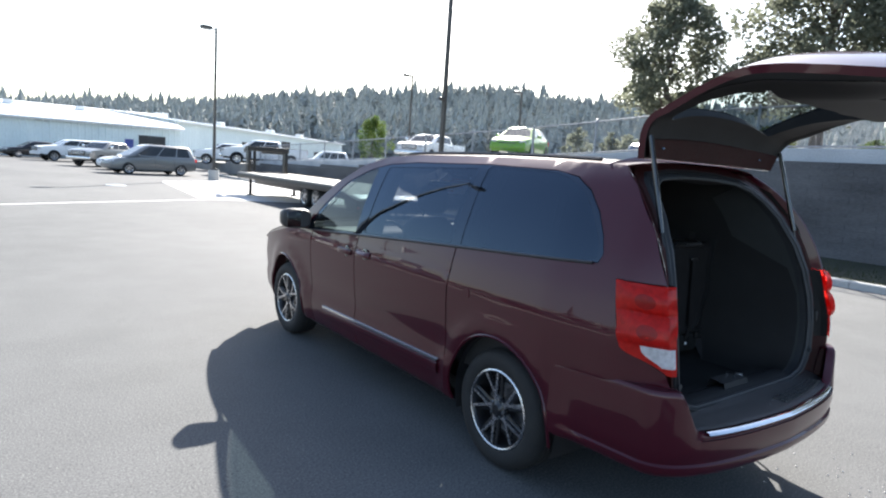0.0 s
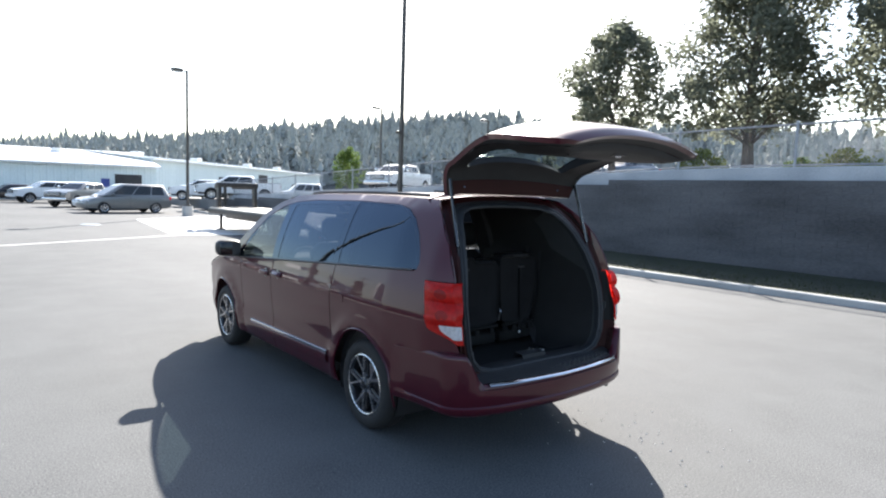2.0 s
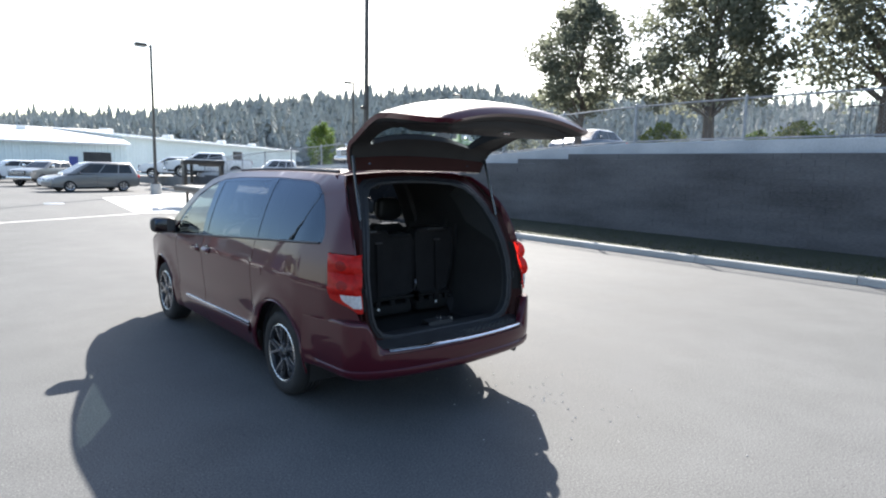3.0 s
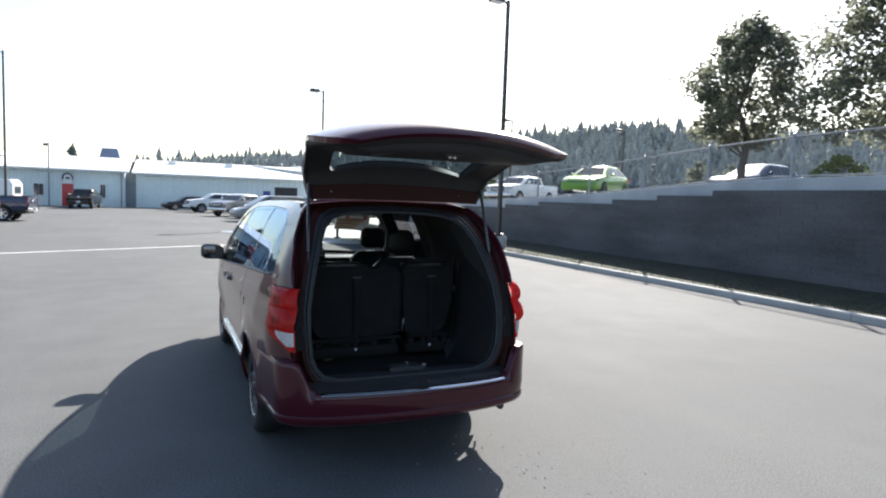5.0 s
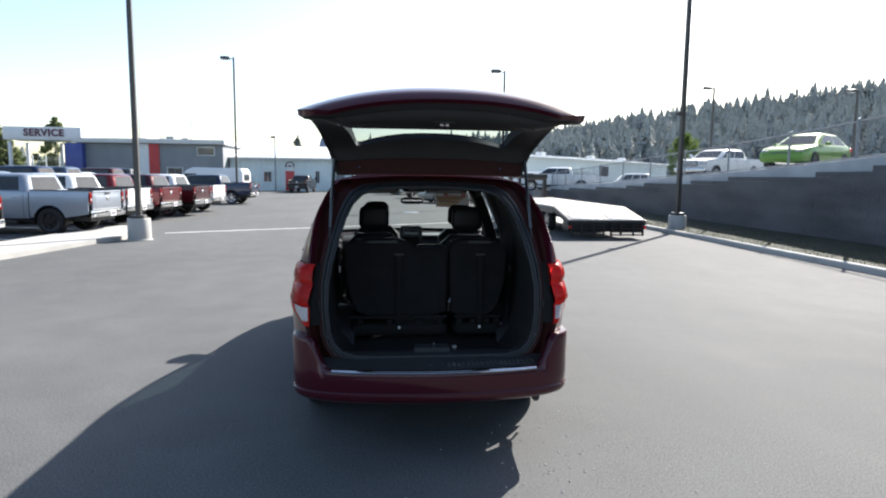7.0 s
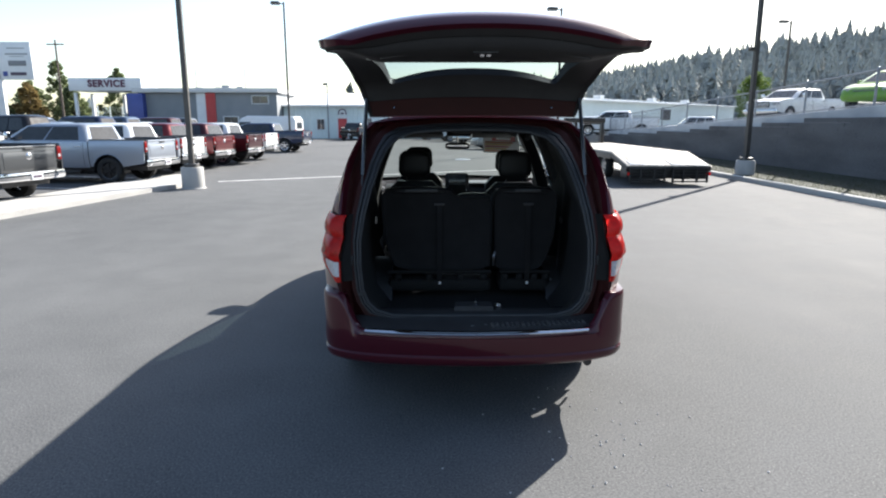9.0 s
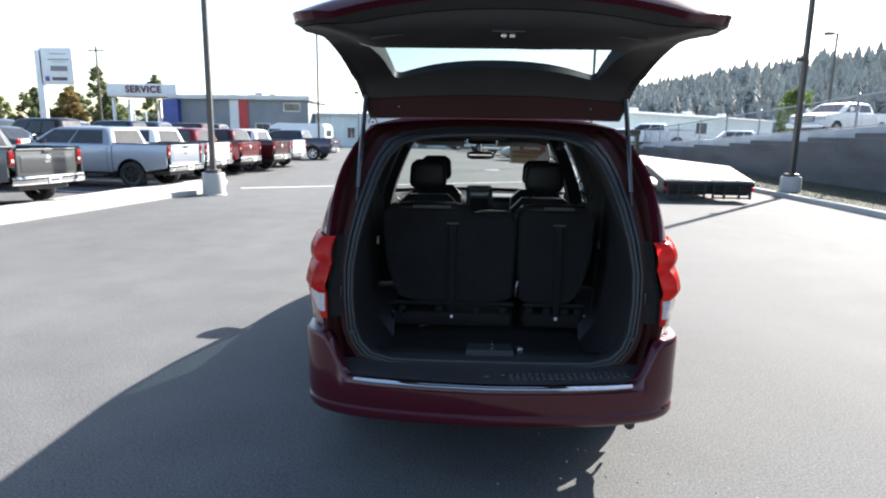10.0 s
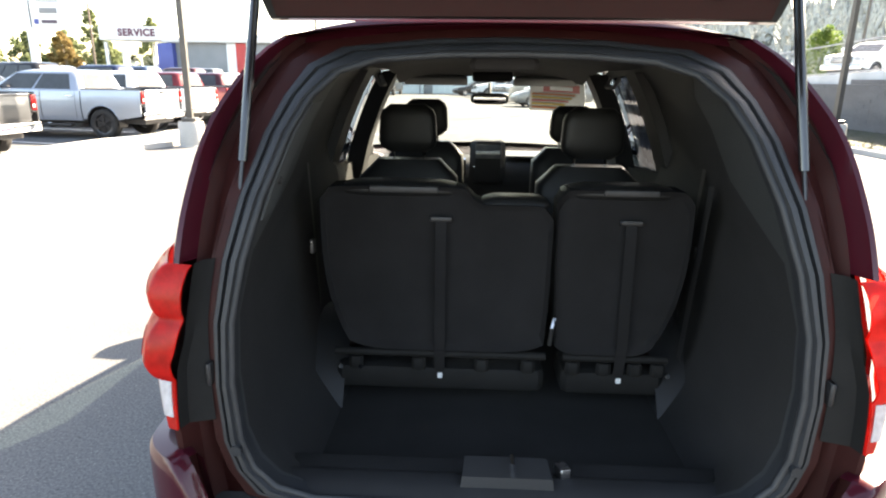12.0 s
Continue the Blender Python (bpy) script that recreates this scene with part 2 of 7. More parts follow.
GRASS = surface("grass", (0.016, 0.020, 0.010), (0.036, 0.042, 0.022), 0.9, 0, 1.5, 60, 0.9, 0.03)
LINE_PAINT = surface("worn_line_paint", (0.5, 0.5, 0.48), (0.78, 0.78, 0.76), 0.7, 0, 3, 70, 0.3, 0.002)
GALV = surface("galvanised_steel", (0.22, 0.235, 0.26), (0.36, 0.38, 0.41), 0.5, 0.6, 6, 70, 0.1, 0.001)
POLE_BROWN = surface("bronze_pole_paint", (0.055, 0.05, 0.046), (0.085, 0.078, 0.072), 0.45, 0.2, 3, 60, 0.1, 0.001)
LAMP_HEAD = surface("lamp_head", (0.075, 0.07, 0.066), (0.11, 0.105, 0.1), 0.45, 0.2, 3, 60, 0.1, 0.001)
# Shade's cyan tint is put into the white siding's colour.
WHITE_WALL = surface("white_metal_siding", (0.62, 0.71, 0.72), (0.74, 0.82, 0.82), 0.55, 0, 0.4, 14, 0.15, 0.004, stretch=(1, 1, 0.2))
WHITE_ROOF = surface("white_metal_roof", (0.72, 0.73, 0.73), (0.82, 0.82, 0.81), 0.5, 0, 0.4, 12, 0.15, 0.004)
GREY_WALL = surface("grey_stucco", (0.20, 0.22, 0.235), (0.27, 0.285, 0.30), 0.85, 0, 0.6, 20, 0.3, 0.006)
FASCIA = surface("light_fascia", (0.55, 0.56, 0.56), (0.68, 0.68, 0.67), 0.6, 0, 0.8, 22, 0.1, 0.003)
BLUE_PANEL = surface("blue_panel", (0.03, 0.05, 0.24), (0.05, 0.08, 0.32), 0.4, 0, 1, 20, 0.05, 0.002)
RED_PANEL = surface("red_panel", (0.42, 0.025, 0.03), (0.55, 0.05, 0.05), 0.45, 0, 1, 20, 0.05, 0.002)
SIGN_WHITE = surface("sign_white", (0.66, 0.68, 0.7), (0.78, 0.79, 0.8), 0.4, 0, 1, 20, 0.03, 0.001)
SIGN_INK = surface("sign_ink", (0.05, 0.045, 0.08), (0.10, 0.06, 0.09), 0.5, 0, 2, 20, 0.02, 0.001)
WOOD_DECK = surface("weathered_deck_boards", (0.34, 0.31, 0.27), (0.56, 0.52, 0.47), 0.8, 0, 2, 30, 0.5, 0.006, stretch=(6, 0.5, 1), pieces=0.2)
TRAILER_BLACK = surface("black_trailer_steel", (0.014, 0.014, 0.015), (0.03, 0.03, 0.03), 0.4, 0.3, 4, 60, 0.2, 0.002)
BARK = surface("bark", (0.07, 0.055, 0.045), (0.14, 0.115, 0.095), 0.95, 0, 3, 24, 1.0, 0.02, stretch=(1, 1, 0.2))
LEAF_MAPLE = leaves("maple_leaves", (0.115, 0.127, 0.095), (0.195, 0.207, 0.155), 0.6)
LEAF_SHRUB = leaves("shrub_leaves", (0.12, 0.15, 0.03), (0.24, 0.26, 0.06), 0.4)
LEAF_YOUNG = leaves("young_tree_leaves", (0.06, 0.11, 0.025), (0.15, 0.2, 0.05), 0.4)
LEAF_AUTUMN = leaves("tawny_leaves", (0.17, 0.12, 0.05), (0.3, 0.22, 0.09), 0.4)
# Haze over the far woods is put into this pale needle colour.
HAZED_NEEDLES = leaves("hazed_pine_needles", (0.29, 0.315, 0.305), (0.37, 0.39, 0.38), 0.06)
LEAF_DARK = leaves("dark_leaves", (0.09, 0.105, 0.095), (0.15, 0.165, 0.145), 0.25)
BLUE_ROOF = surface("slate_blue_roof", (0.19, 0.23, 0.37), (0.25, 0.29, 0.43), 0.7, 0, 1.5, 20, 0.2, 0.005)
LEAF_STREET = leaves("street_tree_leaves", (0.10, 0.13, 0.06), (0.21, 0.24, 0.12), 0.5)
HILL_EARTH = surface("forest_floor", (0.07, 0.078, 0.07), (0.10, 0.105, 0.095), 1.0, 0, 0.05, 1.2, 0.3, 0.1)

# ---- mesh tools ----
class Mesh:
    """Points and faces of one part, gathered piece by piece."""

    def __init__(self):
        self.v, self.f = [], []

    def add(self, verts, faces):
        n = len(self.v)
        self.v += [tuple(p) for p in verts]
        self.f += [tuple(i + n for i in q) for q in faces]
        return self

    def box(self, c, s, rot=None, r=0.0):
        """A box of size s at c; r chamfers the upright and lying edges."""
        x, y, z = (v / 2 for v in s)
        if r <= 0:
            vs = [(i * x, j * y, k * z) for k in (-1, 1) for j in (-1, 1) for i in (-1, 1)]
            fs = [(0, 2, 3, 1), (4, 5, 7, 6), (0, 1, 5, 4), (2, 6, 7, 3), (0, 4, 6, 2), (1, 3, 7, 5)]
        else:
            r = min(r, 0.98 * min(x, y, z))
            def ring(dx, dy, zz):
                ax, ay = x - dx, y - dy
                k = r * 0.9999
                return [(-ax + k, -ay, zz), (ax - k, -ay, zz), (ax, -ay + k, zz), (ax, ay - k, zz), (ax - k, ay, zz), (-ax + k, ay, zz), (-ax, ay - k, zz), (-ax, -ay + k, zz)]
            rows = [ring(r, r, -z), ring(0.3 * r, 0.3 * r, -z + 0.3 * r), ring(0, 0, -z + r), ring(0, 0, z - r), ring(0.3 * r, 0.3 * r, z - 0.3 * r), ring(r, r, z)]
            vs = [p for q in rows for p in q]
            fs = [(a * 8 + i, a * 8 + (i + 1) % 8, a * 8 + 8 + (i + 1) % 8, a * 8 + 8 + i) for a in range(5) for i in range(8)]
            fs += [tuple(range(7, -1, -1)), tuple(range(40, 48))]
        m = Matrix.Translation(c) @ (rot.to_4x4() if rot is not None else Matrix())
        return self.add([m @ Vector(p) for p in vs], fs)

    def loft(self, rings, closed=True, caps=True):
        n = len(rings[0])
        vs = [p for q in rings for p in q]
        k = n if closed else n - 1
        fs = [(a * n + i, a * n + (i + 1) % n, a * n + n + (i + 1) % n, a * n + n + i) for a in range(len(rings) - 1) for i in range(k)]
        if caps and closed:
            fs += [tuple(range(n - 1, -1, -1)), tuple(range((len(rings) - 1) * n, len(rings) * n))]
        return self.add(vs, fs)

    def tube(self, pts, r, n=8, caps=True):
        """A round bar along pts; r is one radius or one for each point."""
        pts = [Vector(p) for p in pts]
        rings, side = [], None
        for i, p in enumerate(pts):
            d = (pts[min(i + 1, len(pts) - 1)] - pts[max(i - 1, 0)]).normalized()
            if side is None:
                side = d.orthogonal().normalized()
            side = (side - d * side.dot(d)).normalized()
            up = d.cross(side)
            rr = r[i] if isinstance(r, (list, tuple)) else r
            rings.append([p + (side * math.cos(a) + up * math.sin(a)) * rr for a in (2 * math.pi * k / n for k in range(n))])
        return self.loft(rings, True, caps)

    def spin(self, profile, m, n=32):
        """A profile of (radius, height) turned round the z axis of m."""
        rings = [[m @ Vector((r * math.cos(a), r * math.sin(a), h)) for r, h in profile] for a in (2 * math.pi * k / n for k in range(n))]
        k = len(profile)
        fs = [(a * k + i, ((a + 1) % n) * k + i, ((a + 1) % n) * k + i + 1, a * k + i + 1) for a in range(n) for i in range(k - 1)]
        return self.add([p for q in rings for p in q], fs)

    def prism(self, outline, h0, h1, m=None):
        """An outline in x, y raised from h0 to h1."""
        m = m or Matrix()
        n = len(outline)
        vs = [m @ Vector((x, y, h)) for h in (h0, h1) for x, y in outline]
        fs = [(i, (i + 1) % n, n + (i + 1) % n, n + i) for i in range(n)] + [tuple(range(n - 1, -1, -1)), tuple(range(n, 2 * n))]
        return self.add(vs, fs)


def thing(name, label="", category="", group="", m=None, kind=""):
    ob = new(name)
    ob.empty_display_size = 0.2
    if m is not None:
        ob.matrix_world = m
    return tagged(ob, label, category, group, kind)


def part(name, mesh, material, parent=None, label="", smooth=35, solid=0.0, fix=False):
    """Links a gathered mesh as one object under a thing or a part."""
    me = bpy.data.meshes.new(name)
    if solid:
        mesh = flanged(mesh, solid)
    me.from_pydata(mesh.v, [], mesh.f)
    if fix:
        bm = bmesh.new()
        bm.from_mesh(me)
        bmesh.ops.recalc_face_normals(bm, faces=bm.faces)
        bm.to_mesh(me)
        bm.free()
    me.materials.append(material)
    if smooth:
        me.polygons.foreach_set("use_smooth", [True] * len(me.polygons))
        me.set_sharp_from_angle(angle=radians(smooth))
    me.update()
    ob = new(name, me)
    if parent is not None:
        ob.parent = parent
    if label:
        tagged(ob, label)
    return ob


def flanged(mesh, depth):
    """A panel with its edges turned inward by depth, each flange with a crisp corner."""
    vs = [Vector(p) for p in mesh.v]
    nv, count = [Vector() for _ in vs], {}
    for q in mesh.f:
        nf = (vs[q[1]] - vs[q[0]]).cross(vs[q[2]] - vs[q[0]])
        for i, k in enumerate(q):
            nv[k] += nf
            e = (k, q[(i + 1) % len(q)])
            count[tuple(sorted(e))] = e if tuple(sorted(e)) not in count else None
    m = Mesh().add(mesh.v, mesh.f)
    for e in count.values():
        if e:
            a, b = e
            m.add([vs[b], vs[a], vs[a] - nv[a].normalized() * depth, vs[b] - nv[b].normalized() * depth], [(0, 1, 2, 3)])
    return m


def structure(name, mesh, material, label="", category="", smooth=35, fix=True):
    ob = part(name, mesh, material, None, "", smooth, 0, fix)
    return tagged(ob, label, category, "", "structure")


def inside(poly, p):
    x, y = p
    hit = False
    for i in range(len(poly)):
        (x0, y0), (x1, y1) = poly[i - 1], poly[i]
        if (y0 > y) != (y1 > y) and x < (x1 - x0) * (y - y0) / (y1 - y0) + x0:
            hit = not hit
    return hit


def dense(loop, step):
    out = []
    for i in range(len(loop)):
        a, b = loop[i], loop[(i + 1) % len(loop)]
        n = max(1, round(math.dist(a, b) / step))
        out += [(a[0] + (b[0] - a[0]) * k / n, a[1] + (b[1] - a[1]) * k / n) for k in range(n)]
    return out


def rounded(loop, r, n=5):
    """The loop with its corners rounded by about r (one, or one for each corner)."""
    out = []
    for i, p in enumerate(loop):
        rr = r[i] if isinstance(r, (list, tuple)) else r
        a, b = loop[i - 1], loop[(i + 1) % len(loop)]
        p = Vector(p)
        da, db = Vector(a) - p, Vector(b) - p
        ra, rb = min(rr, da.length * 0.48), min(rr, db.length * 0.48)
        p0, p1 = p + da.normalized() * ra, p + db.normalized() * rb
        for k in range(n + 1):
            u = k / n
            q = p0 * (1 - u) ** 2 + p * 2 * u * (1 - u) + p1 * u ** 2
            out.append((q.x, q.y))
    return out


def sheet(outer, holes, place, step, face):
    """A panel: the flat outline with its holes, meshed and laid on a curved surface by place(u, v); face: the way it looks."""
    outer, holes = dense(outer, step), [dense(h, step) for h in holes]
    pts, edges = [], []
    for loop in (outer, *holes):
        n = len(pts)
        pts += loop
        edges += [(n + i, n + (i + 1) % len(loop)) for i in range(len(loop))]
    rim = np.array(pts)
    us, vs = [p[0] for p in outer], [p[1] for p in outer]
    for u in np.arange(min(us) + step * 0.5, max(us), step):
        for v in np.arange(min(vs) + step * 0.5, max(vs), step):
            if np.min((rim[:, 0] - u) ** 2 + (rim[:, 1] - v) ** 2) > (0.45 * step) ** 2 and inside(outer, (u, v)) and not any(inside(h, (u, v)) for h in holes):
                pts.append((float(u), float(v)))
    res = delaunay_2d_cdt([Vector(p) for p in pts], edges, [], 0, 1e-6)
    flat, tris = res[0], res[2]
    keep = []
    for t in tris:
        c = (sum(flat[i].x for i in t) / 3, sum(flat[i].y for i in t) / 3)
        if inside(outer, c) and not any(inside(h, c) for h in holes):
            keep.append(tuple(t))
    verts = [Vector(place(p.x, p.y)) for p in flat]
    total = Vector()
    for t in keep:
        total += (verts[t[1]] - verts[t[0]]).cross(verts[t[2]] - verts[t[0]])
    if total.dot(Vector(face)) < 0:
        keep = [t[::-1] for t in keep]
    m = Mesh()
    m.add(verts, keep)
    return m


def spline(points):
    """A smooth function through (u, v) points, without overshoot."""
    us, vs = [p[0] for p in points], [p[1] for p in points]
    d = [(vs[i + 1] - vs[i]) / (us[i + 1] - us[i]) for i in range(len(us) - 1)]
    ms = [d[0]] + [0.0 if d[i - 1] * d[i] <= 0 else 2 * d[i - 1] * d[i] / (d[i - 1] + d[i]) for i in range(1, len(d))] + [d[-1]]
    def at(u):
        u = min(max(u, us[0]), us[-1])
        i = max(k for k in range(len(us) - 1) if us[k] <= u or k == 0)
        h = us[i + 1] - us[i]
        s = (u - us[i]) / h
        return (vs[i] * (1 + 2 * s) * (1 - s) ** 2 + ms[i] * h * s * (1 - s) ** 2 + vs[i + 1] * s * s * (3 - 2 * s) + ms[i + 1] * h * s * s * (s - 1))
    return at


def arc(cx, cz, r, a0, a1, n):
    return [(cx + r * math.cos(radians(a0 + (a1 - a0) * k / n)), cz + r * math.sin(radians(a0 + (a1 - a0) * k / n))) for k in range(n + 1)]

# ---- the place: ground, kerb, retaining wall, buildings ----
g = Mesh()
g.add([(-900, -900, 0), (900, -900, 0), (900, 900, 0), (-900, 900, 0)], [(0, 1, 2, 3)])
structure("ground", g, ASPHALT, "worn grey asphalt of the car lot", "ground", 0)

CURB_X, WALL_X = 9.42, 12.2
parapet_top = spline([(-34, 2.75), (3.6, 2.73), (6.6, 2.70), (9.2, 2.60), (11.8, 2.43), (14.6, 2.27), (18, 2.11), (24.7, 1.84), (33, 1.5), (45, 1.1), (70, 0.6)])


def ribbon(mesh, ys, prof):
    """A run along y of a section given by prof(y) as x, z points."""
    mesh.loft([[(x, y, z) for x, z in prof(y)] for y in ys], True, True)


curb = Mesh()
n = 0
for y in np.arange(-27, 42, 3.0):
    curb.loft([[(CURB_X, q, -0.02), (CURB_X + 0.012, q, 0.115), (CURB_X + 0.035, q, 0.135), (CURB_X + 0.15, q, 0.14), (CURB_X + 0.15, q, -0.02)] for q in (y + 0.006, y + 2.994)])
structure("kerb", curb, CONCRETE, "pale concrete kerb along the grass strip", "kerb")
strip = Mesh()
ribbon(strip, np.arange(-27, 42.1, 3), lambda y: [(CURB_X + 0.15, 0.0), (CURB_X + 0.15, 0.115), (CURB_X + 0.9, 0.14), (WALL_X + 0.02, 0.24), (WALL_X + 0.02, 0.0)])
structure("grass_strip", strip, GRASS, "thin dry grass strip at the foot of the wall", "grass")
blades = Mesh()
for i in range(9000):
    x, y = random.uniform(CURB_X + 0.17, WALL_X - 0.02), random.uniform(-8, 26)
    a, h, w = random.uniform(0, 6.28), random.uniform(0.03, 0.09), 0.012
    z = 0.11 + 0.04 * max(0.0, x - CURB_X - 0.6)
    blades.add([(x - w * math.cos(a), y - w * math.sin(a), z), (x + w * math.cos(a), y + w * math.sin(a), z), (x + random.uniform(-.03, .03), y + random.uniform(-.03, .03), z + h)], [(0, 1, 2)])
tagged(part("grass_blades", blades, leaves("grass_blade", (0.03, 0.042, 0.018), (0.075, 0.085, 0.035)), None, "", 0), "short dry grass blades beside the wall", "grass", "", "stuff")

# upper lot behind the wall
upper = Mesh()
ys = [-60, -30, 0, 3, 7, 9.3, 11.5, 14.5, 20, 28, 36, 48, 60, 90, 130]
lot_edge = lambda y: parapet_top(min(69, max(-33, y))) - 0.25
lot_back = spline([(-60, 2.5), (3, 2.48), (9.3, 2.42), (14.5, 2.38), (20, 2.3), (28, 1.93), (36, 1.15), (48, 0.55), (60, 0.35), (90, 0.3), (130, 0.3)])


def lot_z(x, y):
    """Height of the upper lot's ground."""
    e, b = lot_edge(y), lot_back(y)
    return spline([(WALL_X + 0.4, e), (15.0, (e + b) / 2 + 0.02), (17, b), (40, b + 0.3), (90, b + 2.0)])(x)


upper.loft([[(WALL_X + 0.4, y, -0.3)] + [(x, y, lot_z(x, y)) for x in (WALL_X + 0.4, 15.0, 17, 40, 90)] + [(90, y, -0.3)] for y in ys])
structure("upper_lot", upper, surface("pale_gravel_lot", (0.16, 0.16, 0.155), (0.26, 0.255, 0.24), 0.9, 0, 0.5, 30, 0.4, 0.01), "raised gravel lot behind the retaining wall", "ground")

par = Mesh()
ribbon(par, list(np.arange(-28, 44, 1.5)), lambda y: [(WALL_X + 0.2, 0), (WALL_X + 0.2, parapet_top(y) - 0.02), (WALL_X + 0.22, parapet_top(y)), (WALL_X + 0.45, parapet_top(y)), (WALL_X + 0.45, 0)])
structure("wall_parapet", par, PARAPET, "light stained concrete parapet above the block wall", "wall")

# block wall, stepped at its top, in courses of 0.15 m
BL, BH = 0.6, 0.15
core = Mesh()
ribbon(core, np.arange(-28, 44, 2.0), lambda y: [(WALL_X - 0.006, -0.05), (WALL_X - 0.006, max(0.1, parapet_top(y) - 0.45)), (WALL_X + 0.19, max(0.1, parapet_top(y) - 0.45)), (WALL_X + 0.19, -0.05)])
wall = structure("wall_retaining", core, BLOCK_FAR, "dark grey concrete block retaining wall with a stepped top", "wall")
near_blocks, far_blocks = [], Mesh()
for row in range(18):
    z0 = row * BH
    for i in range(-46, 72):
        y0 = i * BL + (BL / 2 if row % 2 else 0)
        step_y = math.floor((y0 + 1) / 2.3) * 2.3 - 1
        if z0 + BH > parapet_top(step_y + 1.2) - 0.22:
            continue
        if 1.0 < y0 < 12.0 and row > 1 and len(near_blocks) < 290:
            near_blocks.append((y0, z0))
        else:
            d = random.uniform(-0.006, 0.012)
            far_blocks.box((WALL_X + 0.02 - d, y0 + BL / 2, z0 + BH / 2), (0.05, BL - 0.003, BH - 0.005))
tagged(part("block_courses", far_blocks, BLOCK_FAR, wall, "", 0), "", "", "", "stuff")

# chain-link fence on the parapet
fence = thing("chain_link_fence", "grey galvanised chain-link fence on the concrete parapet", "fence")
FX = WALL_X + 0.32
post_ys = [0.55 - 3.05 * k for k in range(9, 0, -1)] + [0.55, 3.58, 6.63, 9.2, 11.8, 14.6, 18.0, 21.3, 24.66, 28.0, 31.4, 34.8, 38.2, 41.6]
for y in post_ys:
    p = Mesh()
    p.tube([(FX, y, parapet_top(y) - 0.35), (FX, y, parapet_top(y) + 1.05)], 0.038, 8)
    p.spin([(0.001, 0.05), (0.03, 0.035), (0.042, 0.0), (0.042, -0.03)], pose(FX, y, parapet_top(y) + 1.06), 8)
    part("post", p, GALV, fence)
for nm, h in (("top_rail", 1.02), ("bottom_rail", 0.05)):
    p = Mesh()
    p.tube([(FX, y, parapet_top(y) + h) for y in np.arange(post_ys[0], post_ys[-1] + 0.5, 1.0)], 0.024, 6)
    part(nm, p, GALV, fence)
wire = Mesh()
y0, y1, pitch = post_ys[6], post_ys[-1], 0.085
for k in range(int((y1 - y0) / pitch)):
    for s in (0, 0.95):
        ya, yb = y0 + k * pitch + s, y0 + k * pitch + 0.95 - s
        a, b = Vector((FX - 0.02, ya, parapet_top(ya) + 0.05)), Vector((FX - 0.02, yb, parapet_top(yb) + 1.02))
        wire.tube([a, b], 0.0022, 3, False)
tagged(part("wire_mesh", wire, GALV, fence, "woven wire mesh", 0), "", "", "", "stuff")

# iron railing further back on the upper lot
rail = thing("picket_railing", "dark iron picket railing on the upper lot", "railing")
rx, rz = 15.0, 2.50
for h in (0.15, 1.15):
    part("rail", Mesh().tube([(rx, -8.0, rz + h), (rx, 2.1, rz + h)], 0.02, 6), POLE_BROWN, rail)
for k in range(84):
    part("picket", Mesh().tube([(rx, -7.9 + k * 0.12, rz), (rx, -7.9 + k * 0.12, rz + 1.25)], 0.009, 4), POLE_BROWN, rail)

# paint, pad and island on the asphalt
ln = Mesh()
p0, p1 = Vector((-6.95, 15.75, 0)), Vector((3.4, 20.95, 0))
d = (p1 - p0).normalized()
nrm = Vector((-d.y, d.x, 0)) * 0.075
L = (p1 - p0).length
k = 40
ln.loft([[p0 + d * (L * i / k) + nrm * (1 + random.uniform(-.2, .2)) + Vector((0, 0, .005)), p0 + d * (L * i / k) - nrm * (1 + random.uniform(-.2, .2)) + Vector((0, 0, .005))] for i in range(k + 1)], False, False)
structure("lot_line", ln, LINE_PAINT, "worn white line painted across the asphalt", "road marking", 0, False)
pad = Mesh()
pad.prism([(2.8, 20.8), (9.3, 19.4), (9.3, 36), (3.85, 31.6)], -0.02, 0.008)
structure("concrete_pad", pad, PALE_CONCRETE, "bright concrete pad under the trailer", "pavement")
isl = Mesh()
near = [(-11.6, -8), (-9.1, 4.5), (-8.5, 7.8), (-8.15, 9.8), (-7.65, 12.8), (-7.25, 14.2)]
far = [(-12.9, -8), (-10.5, 4.5), (-9.9, 9.2), (-9.5, 13.4), (-8.85, 17.2), (-8.0, 17.4)]
isl.prism(near + far[::-1], -0.02, 0.12)
structure("island_kerb", isl, CONCRETE, "low concrete island edging the row of pickups", "kerb")
stall = Mesh()
for y in (10.3, 13.6, 17.0, 20.4, 23.8, 27.2, 30.6):
    stall.add([(-14.8, y + 1.25, .005), (-10.2, y, .005), (-10.2, y + .1, .005), (-14.8, y + 1.35, .005)], [(0, 1, 2, 3)])
structure("stall_lines", stall, LINE_PAINT, "worn white parking stall lines", "road marking", 0, False)
mh = Mesh()
mh.spin([(0.001, 0.012), (0.36, 0.012), (0.4, 0.0)], pose(1.2, 27.5, 0), 24)
tagged(part("manhole_cover", mh, STEEL), "dark round manhole cover set in the asphalt", "manhole cover")


rise = Mesh()
rise.loft([[(-14.9, y, -0.02), (-14.9, y, 0.003), (-16.8, y, 0.24), (-18.2, y, 0.30), (-54, y, 0.34), (-54, y, -0.02)] for y in (9.5, 62.0)])
structure("display_lot", rise, ASPHALT, "gently raised asphalt display lot behind the pickups", "ground")


